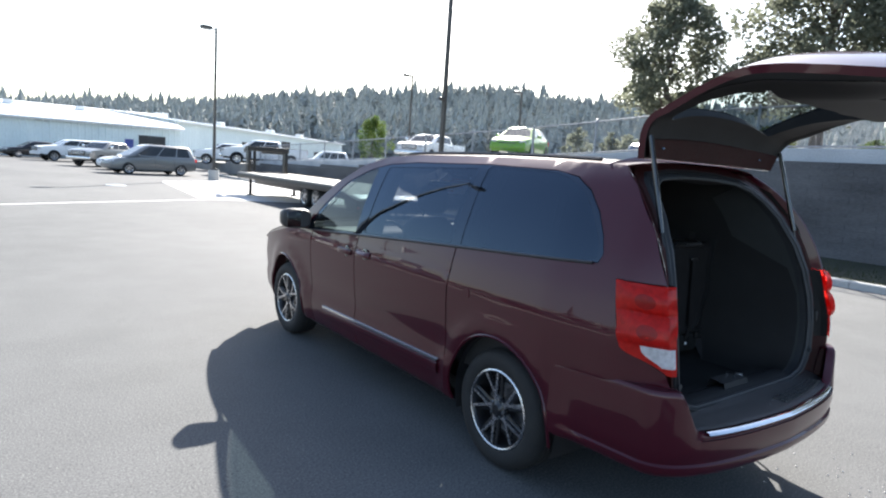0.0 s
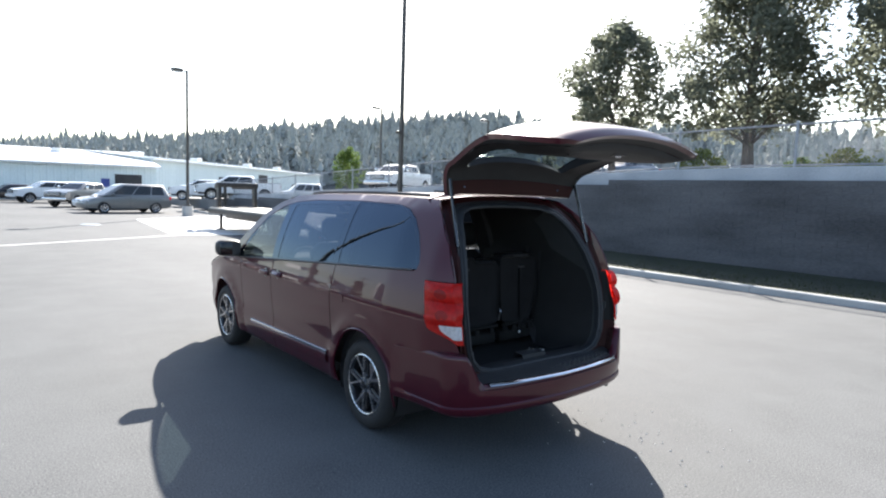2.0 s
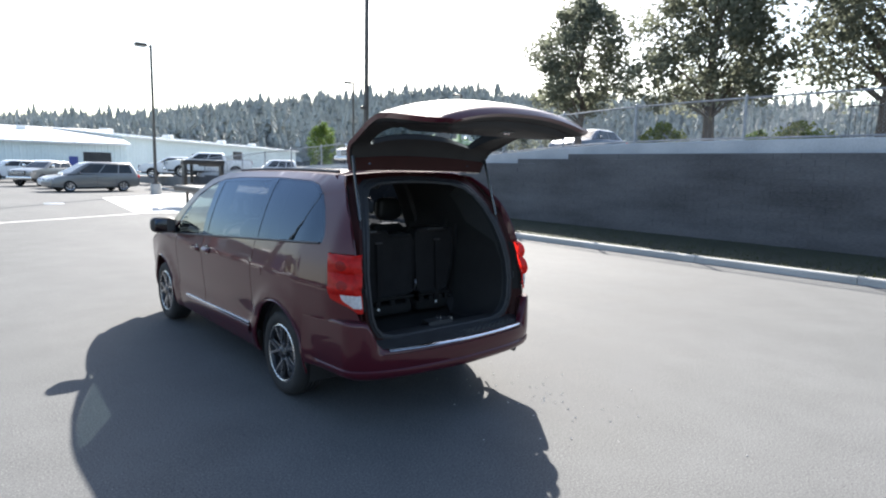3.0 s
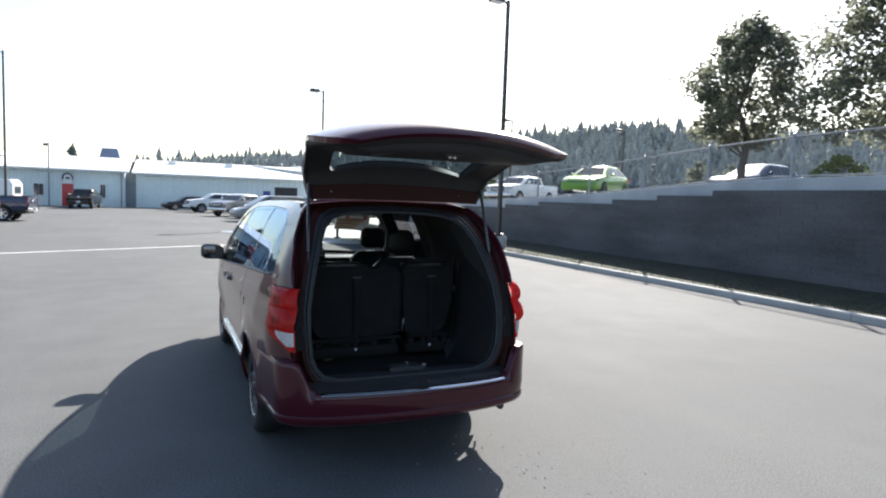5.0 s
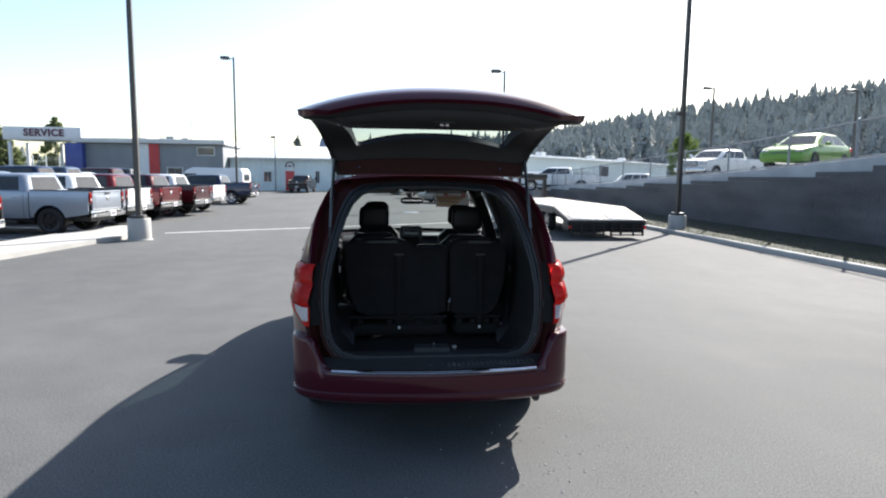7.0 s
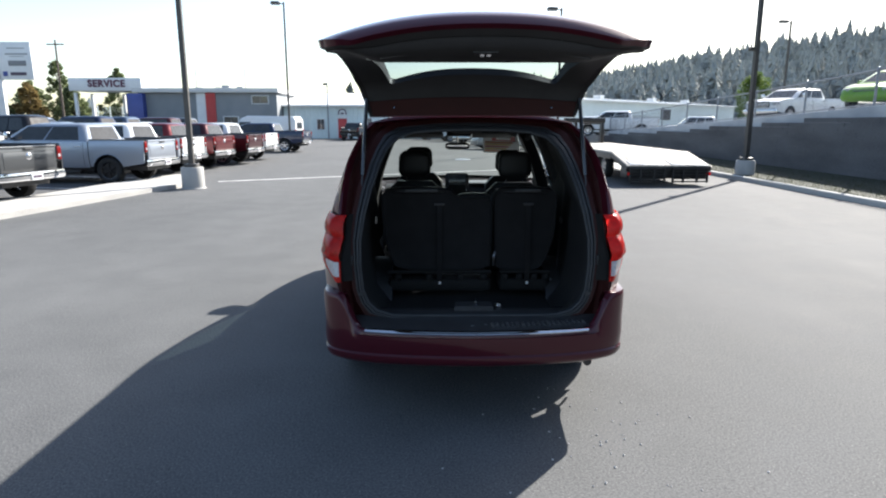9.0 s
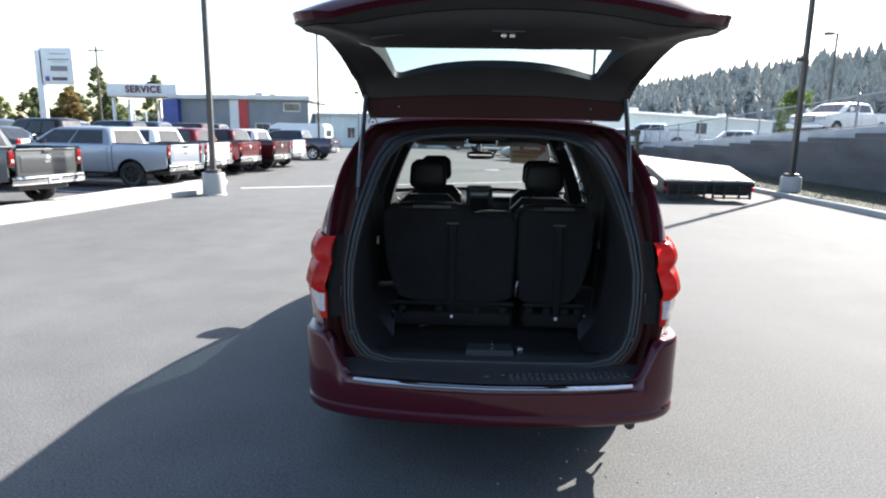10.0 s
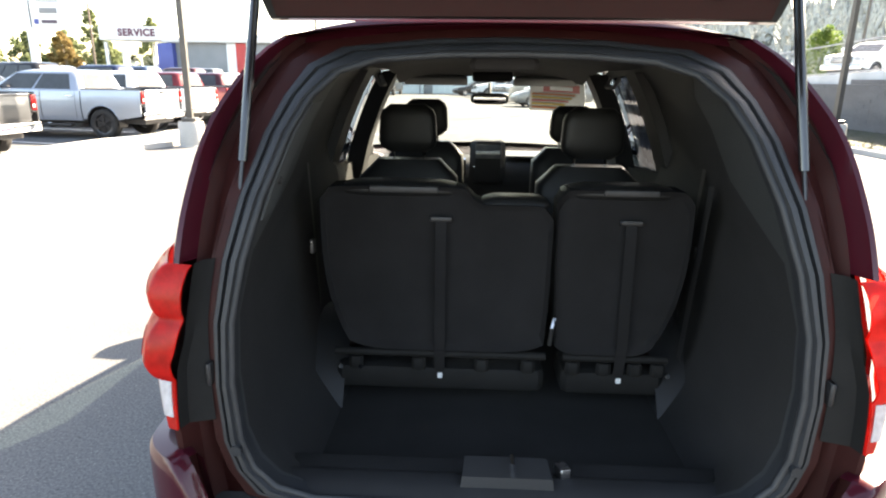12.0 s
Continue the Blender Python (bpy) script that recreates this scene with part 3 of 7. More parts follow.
def siding(m, a, b, z0, z1, step=0.6, depth=0.03):
    """A ribbed metal wall from a to b."""
    a, b = Vector((*a, 0)), Vector((*b, 0))
    d = (b - a).normalized()
    nv = Vector((d.y, -d.x, 0))
    L, pts = (b - a).length, []
    s = 0.0
    while s < L:
        for o, q in ((0, 0), (depth, 0.05), (depth, 0.12), (0, 0.17)):
            if s + q <= L:
                pts.append(a + d * (s + q) + nv * o)
        s += step
    pts.append(b)
    m.loft([[p + Vector((0, 0, z)) for p in pts] for z in (z0, z1)], False, False)


def shed(name, label, x0, x1, y0, y1, eave, ridge, turn=None):
    """A long metal building with a low ridge roof."""
    base = thing(name, label, "building", "", turn)
    w = Mesh()
    siding(w, (x0, y0), (x1, y0), 0, eave)
    part("wall", w, WHITE_WALL, base, "ribbed metal front", 30)
    w = Mesh()
    w.add([(x0, y0, 0), (x0, y1, 0), (x0, y1, eave), (x0, (y0 + y1) / 2, ridge), (x0, y0, eave)], [(0, 1, 2, 3, 4)])
    w.add([(x1, y0, 0), (x1, y1, 0), (x1, y1, eave), (x1, (y0 + y1) / 2, ridge), (x1, y0, eave)], [(4, 3, 2, 1, 0)])
    w.add([(x1, y1, 0), (x0, y1, 0), (x0, y1, eave), (x1, y1, eave)], [(0, 1, 2, 3)])
    part("end_wall", w, WHITE_WALL, base, "", 30)
    r, seams = Mesh(), []
    ym = (y0 + y1) / 2
    sl = (ridge - eave) / (ym - y0)
    for sgn, ya in ((1, y0 - 0.5), (-1, y1 + 0.5)):
        r.loft([[(x, ya, eave - 0.5 * sl), (x, ym, ridge), (x, ym, ridge + 0.1), (x, ya, eave - 0.5 * sl + 0.12)] for x in (x0 - 0.4, x1 + 0.4)])
        for k in range(int((x1 - x0) / 1.2)):
            seams.append(Mesh().box((x0 + 0.6 + k * 1.2, (ya + ym) / 2, (eave - 0.5 * sl + ridge) / 2 + 0.13), (0.05, abs(ym - ya) * 0.98, 0.05), Euler((sgn * math.atan(sl), 0, 0)).to_matrix()))
    ro = part("roof", r, WHITE_ROOF, base, "pale standing-seam roof", 30)
    for q in seams:
        part("roof_seam", q, WHITE_ROOF, ro, "", 0)
    g = Mesh().box(((x0 + x1) / 2, y0 - 0.55, eave - 0.5 * sl - 0.02), (x1 - x0 + 0.8, 0.12, 0.12))
    part("gutter", g, WHITE_ROOF, base)
    return base


def window(parent, c, w, h, yaw=0.0, name="window", panes=2, frame_mat=None):
    """A framed window, facing -y before it is turned by yaw."""
    R = pose(*c, 0, 0, yaw)
    f = Mesh()
    for dx in (-w / 2, w / 2):
        f.box((dx, 0, 0), (0.08, 0.12, h + 0.08))
    for dz in (-h / 2, h / 2):
        f.box((0, 0, dz), (w, 0.12, 0.08))
    f.v = [tuple(R @ Vector(p)) for p in f.v]
    win = part(name, f, frame_mat or SIGN_WHITE, parent)
    for i in range(panes):
        q = Mesh().box((-w / 2 + w * (i + .5) / panes, -0.005, 0), (w / panes - 0.05, 0.02, h - 0.06))
        q.v = [tuple(R @ Vector(p)) for p in q.v]
        part("pane", q, DARK_WINDOW, win)
    return win


DARK_WINDOW = surface("dark_window_glass", (0.03, 0.035, 0.04), (0.06, 0.065, 0.07), 0.06, 0, 0.5, 5, 0, 0.001, 0.5, 0.02)
# Openings are flat slabs without depth; their dark inside is this colour.
DOOR_DARK = surface("dark_doorway", (0.03, 0.03, 0.032), (0.05, 0.05, 0.05), 0.7, 0, 1, 30, 0.1, 0.002)

b1 = shed("parts_building", "long white metal building with a low pale roof and red door", -17.4, -5.6, 68.5, 86, 3.75, 5.35)
d = Mesh().box((-10.7, 68.4, 1.15), (1.0, 0.12, 2.2), None, 0.02)
rd = part("red_door", d, RED_PANEL, b1, "red entrance door")
part("door_frame", Mesh().box((-11.28, 68.4, 1.2), (0.14, 0.16, 2.4)).box((-10.12, 68.4, 1.2), (0.14, 0.16, 2.4)).box((-10.7, 68.4, 2.34), (1.1, 0.16, 0.14)), SIGN_WHITE, rd)
sg = part("arched_sign", Mesh().spin([(0.001, 0.05), (0.5, 0.05), (0.53, 0.0)], pose(-10.7, 68.4, 2.86, 90), 28), SIGN_WHITE, b1, "white round sign above the door")
part("sign_arch", Mesh().tube([(-10.7 + 0.42 * math.cos(a), 68.34, 2.86 + 0.42 * math.sin(a)) for a in np.linspace(-0.4, math.pi + 0.4, 20)], 0.07, 6), SIGN_INK, sg, "dark arch")
part("sign_shape", Mesh().box((-10.7, 68.33, 2.82), (0.34, 0.02, 0.2), None, 0.0), SIGN_INK, sg)
window(b1, (-13.2, 68.45, 1.6), 0.9, 1.2)
window(b1, (-7.6, 68.45, 1.6), 0.5, 1.4)
part("downpipe", Mesh().box((-5.9, 68.38, 1.8), (0.14, 0.12, 3.6)), GALV, b1)
b2 = shed("warehouse", "long white metal warehouse with a pale roof", -4.6, 14.0, 70.0, 92, 3.7, 5.5)
for x in (-1.0, 5.5):
    part("roof_vent", Mesh().box((x, 78, 5.1), (0.9, 0.9, 0.8), None, 0.05), WHITE_ROOF, b2)
part("dark_doorway", Mesh().box((11.2, 69.95, 1.9), (2.6, 0.1, 1.7)), DOOR_DARK, b2, "dark slab standing for the loading doorway")
part("blue_sign", Mesh().box((9.0, 69.93, 1.8), (0.8, 0.06, 0.9)), BLUE_PANEL, b2)
link = Mesh().box((-5.1, 71.0, 1.8), (1.2, 2, 3.6))
part("recess_wall", link, GREY_WALL, b2, "dark recessed link wall")
b3 = shed("far_warehouse", "white low warehouse further off with dark openings", 0, 58, 0, 16, 4.7, 5.4, pose(14.6, 74, 0, 0, 0, 44))
for x, w, h, z in ((9.5, 1.4, 1.8, 1.6), (30, 3.2, 1.6, 3.0), (44, 3, 2.4, 1.4), (16, 1.2, 1.0, 2.6)):
    part("dark_opening", Mesh().box((x, -0.06, z), (w, 0.1, h)), DOOR_DARK, b3)
for x in (6, 20, 37, 50):
    part("roof_vent", Mesh().box((x, 6, 5.4), (1.2, 1.2, 0.9), None, 0.05), WHITE_ROOF, b3)

# dealership building with its service canopy
dl = thing("dealership_building", "grey stucco dealership building with a pale flat roof edge", "building")
w = Mesh().box((-25.1, 74, 2.5), (15.2, 16, 5.0), None, 0.03)
part("wall", w, GREY_WALL, dl)
part("roof", Mesh().box((-25.1, 73.9, 5.24), (15.8, 16.9, 0.48), None, 0.04), FASCIA, dl, "pale flat roof edge")
part("white_panel", Mesh().box((-25.75, 65.96, 2.5), (1.0, 0.1, 4.96)), SIGN_WHITE, dl)
part("red_panel", Mesh().box((-24.7, 65.94, 3.3), (1.05, 0.14, 3.36)), RED_PANEL, dl)
for x, z, w_, h_ in ((-19.3, 4.25, 1.8, 0.85), (-22.6, 1.7, 1.6, 1.5), (-19.4, 1.6, 1.6, 1.4), (-24.8, 0.95, 1.0, 1.9), (-28.4, 1.7, 1.2, 1.0)):
    window(dl, (x, 65.98, z), w_, h_)
for k in range(9):
    x, y = random.uniform(-31, -19), random.uniform(69, 79)
    part("roof_unit", Mesh().box((x, y, 5.75), (random.uniform(.3, 1.1), random.uniform(.3, .9), random.uniform(.3, .8)), None, 0.03), GALV, dl)
for x in (-27.6, -22):
    part("roof_pipe", Mesh().tube([(x, 70, 5.3), (x, 70, 7.8)], 0.05, 6), GALV, dl)
cn = thing("service_canopy", "white service canopy with dark lettering on posts", "canopy")
part("canopy_box", Mesh().box((-35.8, 67.6, 5.85), (7.8, 4.2, 1.35), None, 0.04), SIGN_WHITE, cn)
for x, y in ((-39.3, 66), (-39.3, 69.3), (-35.7, 69.3)):
    part("canopy_post", Mesh().box((x, y, 2.5), (0.3, 0.3, 5.0), None, 0.02), SIGN_WHITE, cn)
part("blue_column", Mesh().box((-32.6, 66.0, 2.45), (1.7, 1.6, 4.9), None, 0.04), BLUE_PANEL, cn, "deep blue entrance column")
part("column_window", Mesh().box((-32.6, 65.15, 1.5), (1.2, 0.08, 1.2)), DARK_WINDOW, cn)
tx = bpy.data.curves.new("service_lettering", "FONT")
tx.body, tx.size, tx.extrude, tx.offset, tx.align_x, tx.align_y, tx.space_character = "SERVICE", 1.0, 0.02, 0.04, "CENTER", "CENTER", 1.12
tx.materials.append(surface("plum_lettering", (0.09, 0.02, 0.05), (0.13, 0.03, 0.07), 0.5, 0, 2, 20, 0.02, 0.001))
to = new("lettering", tx)
to.matrix_world = pose(-35.6, 65.45, 5.9, 90, 0, 0)
to.parent = cn
tagged(to, "dark plum letters")
gl = thing("showroom_glass", "bright glazed bay behind the canopy", "window")
for k in range(6):
    part("pane", Mesh().box((-40.6 + k * 1.5, 74, 1.9), (1.42, 0.06, 3.6)), CLEAR, gl)
    part("mullion", Mesh().box((-41.35 + k * 1.5, 74, 1.9), (0.1, 0.14, 3.7)), SIGN_WHITE, gl)

# pylon sign
py = thing("pylon_sign", "tall white pylon sign with grey and blue marks", "sign")
part("pole", Mesh().box((-47.3, 66, 5.0), (0.75, 0.5, 10.0), None, 0.03), SIGN_WHITE, py)
part("panel", Mesh().box((-45.3, 66, 8.3), (3.7, 0.5, 3.9), None, 0.05), SIGN_WHITE, py)
for z, w_, h_, mt in ((9.6, 1.9, 0.1, GALV), (9.0, 2.4, 0.16, GALV), (8.75, 1.6, 0.06, GALV), (8.05, 1.9, 0.55, surface("sign_grey", (0.16, 0.17, 0.19), (0.22, 0.23, 0.25), 0.5)), (6.95, 1.7, 0.34, SIGN_INK)):
    part("mark", Mesh().box((-45.0, 65.73, z), (w_, 0.03, h_), None, 0.008), mt, py)
part("badge", Mesh().box((-46.4, 65.73, 6.95), (0.5, 0.03, 0.5), None, 0.008), BLUE_PANEL, py)


def lamp_post(x, y, h, yaw, base_z=0.0, label="", sensor=False):
    """A square steel lamp post on a concrete base, with one box head on an arm."""
    t = thing("street_lamp", label or "tall dark bronze parking-lot lamp post on a concrete base", "street lamp", "lot lamps", pose(x, y, base_z, 0, 0, yaw))
    b = Mesh().spin([(0.34, -0.03), (0.335, 0.02), (0.30, 0.035), (0.295, 0.57), (0.28, 0.595), (0.001, 0.60)], Matrix(), 28)
    part("base", b, CONCRETE, t, "stained round concrete base")
    part("base_plate", Mesh().box((0, 0, 0.64), (0.34, 0.34, 0.1), None, 0.02), POLE_BROWN, t)
    s = []
    for z, r in ((0.6, 0.068), (h, 0.055)):
        s.append([(r, -r, z), (r, r, z), (-r, r, z), (-r, -r, z)])
    part("pole", Mesh().loft(s), POLE_BROWN, t)
    part("arm", Mesh().tube([(0, 0, h - 0.12), (0.3, 0, h - 0.08)], 0.035, 6), POLE_BROWN, t)
    hd = Mesh().box((0.55, 0, h - 0.06), (0.62, 0.42, 0.2), None, 0.06)
    head = part("head", hd, LAMP_HEAD, t)
    part("diffuser", Mesh().box((0.55, 0, h - 0.165), (0.5, 0.32, 0.03)), SIGN_WHITE, head)
    if sensor:
        part("camera_box", Mesh().box((0.14, 0, 4.07), (0.26, 0.12, 0.12), None, 0.03), POLE_BROWN, t, "small dark box on the shaft")
    return t


lamp_post(9.95, 16.6, 9.3, 190, 0, "tall dark bronze lamp post on a concrete base by the kerb", True)
lamp_post(-6.95, 13.75, 9.3, 185, 0, "tall dark bronze lamp post at the end of the island")
lamp_post(7.35, 34.9, 8.45, 185, 0, "tall lamp post beside the trailer pad")
lamp_post(24.5, 40.9, 8.7 - lot_z(24.5, 40.9), 185, lot_z(24.5, 40.9), "lamp post on the upper lot")
lamp_post(-10.35, 40.5, 9.75, 185, 0, "lamp post beyond the row of pickups")
lamp_post(33.0, 37.1, 8.2 - lot_z(33, 37.1), 185, lot_z(33, 37.1), "distant lamp post on the upper lot")

# loose pale grit behind the bumper, also standing in for bright glints there
rnd_g = random.Random(5)
grit = Mesh()
for i in range(60):
    a, d, r = rnd_g.uniform(0, 6.28), abs(rnd_g.gauss(0, 0.55)), rnd_g.uniform(0.003, 0.009)
    c = Vector((0.75 + d * math.cos(a), -0.25 + d * math.sin(a), r * 0.5))
    grit.add([c + Vector((r * math.cos(q) * rnd_g.uniform(.7, 1.2), r * math.sin(q) * rnd_g.uniform(.7, 1.2), 0)) for q in (0, 1.3, 2.5, 3.8, 5.0)] + [c + Vector((0, 0, r * 0.7)), c - Vector((0, 0, r * 0.5))], [(k, (k + 1) % 5, 5) for k in range(5)] + [((k + 1) % 5, k, 6) for k in range(5)])
tagged(part("grit_and_glints", grit, PALE_CONCRETE, None, "", 0), "pale loose grit on the asphalt, partly standing in for glints", "gravel", "", "stuff")

# ---- the red minivan, its tailgate open ----
van = thing("minivan", "wine-red minivan with its tailgate open, parked on the asphalt", "car")
van.location = (0.014, 0, 0)
WHEEL_R, REAR_Y, FRONT_Y = 0.352, 1.12, 4.21
half = spline([(0.18, 0.86), (0.30, 0.925), (0.42, 0.955), (0.50, 0.962), (0.56, 0.952), (0.75, 0.972), (0.95, 0.985), (1.02, 0.986), (1.05, 0.974), (1.15, 0.952), (1.25, 0.926), (1.35, 0.897), (1.45, 0.86), (1.55, 0.82), (1.65, 0.772), (1.72, 0.733), (1.77, 0.693), (1.80, 0.655), (1.83, 0.60)])


def plan(y):
    """How the sides draw in towards the tail and the nose."""
    k = 1.0
    if y < 0.8:
        k -= 0.035 * (0.8 - y) / 0.45
    if y < 0.38:
        k -= 0.066 * ((0.38 - y) / 0.195) ** 1.5
    if y > 3.5:
        k -= 0.15 * ((y - 3.5) / 1.6) ** 2.6
    return k


def flare(y, z):
    """The swelling of the wings over the wheels."""
    out = 0.0
    for c in (REAR_Y, FRONT_Y):
        r = math.hypot(y - c, z - 0.36)
        if z > 0.2:
            out += 0.022 * math.exp(-((r - 0.47) / 0.07) ** 2)
    return out


def skin(side, out=0.0):
    return lambda y, z: (side * (half(z) * plan(y) + flare(y, z) + out), y, z)


belt = spline([(0.3, 1.335), (0.5, 1.318), (1.6, 1.243), (2.8, 1.158), (3.65, 1.10), (3.95, 1.085)])
roof_edge = spline([(0.30, 1.775), (0.6, 1.80), (1.5, 1.812), (2.4, 1.80), (2.8, 1.775), (3.1, 1.70), (3.45, 1.52), (3.8, 1.25), (4.0, 1.10)])


def rear_edge(z):
    """Where the side ends at the tailgate opening."""
    return spline([(0.60, 0.10), (0.86, 0.11), (1.25, 0.185), (1.5, 0.30), (1.70, 0.47), (1.80, 0.60)])(z)


ARCH = 0.425
outer_half = spline([(0.61, 0.56), (0.645, 0.675), (0.72, 0.72), (0.8, 0.745), (0.95, 0.758), (1.1, 0.765), (1.25, 0.75), (1.4, 0.72), (1.55, 0.68), (1.64, 0.65), (1.73, 0.615), (1.79, 0.54), (1.82, 0.27)])
SILL = 0.27


def arch_pts(c, a0, a1, r=ARCH):
    return arc(c, 0.36, r, a0, a1, 16)


low = math.degrees(math.asin((SILL - 0.36) / ARCH))
DOOR_F, DOOR_M, DOOR_R, GAP = 3.60, 2.80, 1.60, 0.005
fender = [(DOOR_F + GAP, SILL), *arch_pts(FRONT_Y, 180 - low, low), (4.72, SILL), (4.95, 0.36), (5.0, 0.7), (4.86, 0.90), (4.4, 1.0), (3.98, 1.085), (DOOR_F + GAP, belt(3.62) - GAP)]
front_door = [(DOOR_F - GAP, SILL), (DOOR_F - GAP, belt(3.6) - GAP), (3.2, belt(3.2) - GAP), (DOOR_M + GAP, belt(2.8) - GAP), (DOOR_M + GAP, SILL)]
slider = [(DOOR_M - GAP, SILL), (DOOR_M - GAP, belt(2.8) - GAP), (2.2, belt(2.2) - GAP), (DOOR_R + GAP, belt(1.6) - GAP), (DOOR_R + GAP, 0.55), (DOOR_R - 0.02, 0.47), (DOOR_R + 0.01, SILL)]
quarter = [(DOOR_R - GAP + 0.012, SILL), (DOOR_R - GAP - 0.02, 0.47), (DOOR_R - GAP, 0.55), (DOOR_R - GAP, belt(1.6) - GAP), (1.1, belt(1.1) - GAP), (0.53, belt(0.53) - GAP), (0.515, 1.36), (0.55, 1.45), (0.62, 1.56), (0.72, 1.66), (0.84, 1.725), (1.02, 1.752), (1.6, 1.762), (2.4, 1.745), (2.75, 1.715),
           (2.98, 1.665), (3.25, 1.55), (3.5, 1.35), (3.72, 1.14), (3.95, 1.10), (3.8, 1.25), (3.45, 1.52), (3.1, 1.70), (2.8, 1.775), (2.4, 1.80), (1.5, 1.812), (0.72, 1.803), (0.605, 1.80), (rear_edge(1.70), 1.70), (rear_edge(1.5), 1.5), (rear_edge(1.26), 1.262),
           (0.412, 1.26), (0.365, 1.09), (0.323, 0.955), (0.27, 0.929), (0.21, 0.908), (0.135, 0.866), (0.112, 0.80), (0.112, 0.782), (0.30, 0.782), (0.68, 0.765), (0.70, 0.44)]
quarter = quarter[:-1] + [(0.70, 0.50)] + arc(REAR_Y, 0.36, ARCH, 161, low, 22)
glass_front = rounded([(3.66, belt(3.66) + .012), (3.45, 1.36), (3.22, 1.545), (2.96, 1.665), (2.87, 1.675), (2.865, belt(2.86) + .012)], [0.03, 0.3, 0.2, 0.1, 0.03, 0.02])
glass_slide = rounded([(2.735, belt(2.73) + .012), (2.735, 1.692), (1.675, 1.732), (1.66, belt(1.66) + .012)], 0.03)
glass_quart = rounded([(1.575, belt(1.57) + .006), (1.59, 1.748), (0.97, 1.738), (0.735, 1.645), (0.56, 1.41), (0.545, belt(0.56) + .006)], [0.02, 0.03, 0.12, 0.2, 0.1, 0.05])
band = [(3.76, belt(3.76)), (3.5, 1.345), (3.25, 1.545), (2.98, 1.66), (2.75, 1.71), (2.4, 1.74), (1.6, 1.757), (1.0, 1.747), (0.845, 1.72), (0.725, 1.655), (0.625, 1.555), (0.555, 1.445), (0.52, 1.36), (0.535, belt(0.535)), (1.1, belt(1.1)), (2.2, belt(2.2)), (2.8, belt(2.8)), (3.3, belt(3.3))]

for side in (-1, 1):
    face = (side, 0, 0)
    # panels of the side
    fe = part("front_wing", sheet(fender, [], skin(side), 0.07, face), RED, van, "", 40, 0.012)
    fd = part("front_door", sheet(front_door, [], skin(side), 0.06, face), RED, van, "", 40, 0.012)
    sd = part("sliding_door", sheet(slider, [], skin(side), 0.06, face), RED, van, "", 40, 0.012)
    qp = part("rear_quarter", sheet(quarter, [], skin(side), 0.05, face), RED, van, "", 40, 0.012)
    part("window_surround", sheet(band, [glass_front, glass_slide, glass_quart], skin(side, -0.004), 0.06, face), WINDOW_BLACK, van, "gloss black window surround", 40)
    for nm, gl_, mt in (("front_window", glass_front, SIDE_CLEAR), ("sliding_door_window", glass_slide, TINT), ("quarter_window", glass_quart, TINT)):
        o = part(nm, sheet(gl_, [], skin(side, -0.007), 0.09, face), mt, van, "clear side glass" if mt is SIDE_CLEAR else "dark privacy glass", 40)
        o.visible_shadow = True
    # slim black weatherstrip under the glass
    ws = Mesh().tube([Vector(skin(side, 0.003)(y, belt(y) - 0.004)) for y in np.arange(0.56, 3.7, 0.1)], 0.009, 6)
    part("weatherstrip", ws, BLACK_PLASTIC, van)
    # sill moulding with its bright upper lip
    ys_ = np.arange(1.66, 3.42, 0.08)
    md = Mesh()
    md.loft([[Vector(skin(side, o)(y, z + 0.03 * (3.4 - y) / 1.75)) for o, z in ((0.002, 0.505 - .05), (0.016, 0.492 - .05), (0.02, 0.46 - .05), (0.014, 0.425 - .05), (0.0, 0.42 - .05))] for y in ys_], False, False)
    part("sill_moulding", md, RED, van, "", 40, 0, True)
    md = Mesh()
    md.loft([[Vector(skin(side, o)(y, z + 0.03 * (3.4 - y) / 1.75)) for o, z in ((0.0, 0.474), (0.018, 0.470), (0.018, 0.456), (0.0, 0.452))] for y in ys_], False, False)
    part("moulding_strip", md, CHROME, van, "bright moulding strip", 40)
    # under-sill
    us = Mesh().loft([[Vector(skin(side, -0.01)(y, 0.275)), Vector(skin(side, -0.05)(y, 0.2)), Vector(skin(side, -0.2)(y, 0.2))] for y in np.arange(1.55, 3.82, 0.25)], False, False)
    part("sill", us, BLACK_PLASTIC, van)
    # handles
    for y0, par in ((2.95, fd), (2.66, sd)):
        h = Mesh()
        z0 = 1.01 + (0.0 if par is fd else 0.015)
        h.loft([[Vector(skin(side, o)(y, z0 + dz)) for o, dz in ((0.0, 0.024), (0.028 * k, 0.018), (0.034 * k, 0.0), (0.028 * k, -0.018), (0.0, -0.024))] for y, k in ((y0 + 0.11, 0.3), (y0 + 0.09, 0.85), (y0 + .03, 1), (y0 - .05, 1), (y0 - .08, .85), (y0 - .1, .3))], False, False)
        part("door_handle", h, RED, par, "", 50)
        c = Mesh().spin([(0.001, 0.004), (0.04, 0.003), (0.046, 0.0)], Matrix.Translation(skin(side, -0.002)(y0 - 0.02, z0)) @ pose(0, 0, 0, 0, 90 * side, 0), 20)
        part("handle_cup", c, BLACK_GLOSS, par)
    # fuel door
    if side < 0:
        fdm = sheet(rounded([(1.44, 0.955), (1.44, 1.02), (1.375, 1.02), (1.375, 0.955)], 0.03), [], skin(side, 0.003), 0.03, face)
        part("fuel_door", fdm, RED, van, "", 40, 0.006)
    # mirror
    mr = Mesh()
    mx, my, mz = side * 1.075, 3.74, 1.185
    rings = []
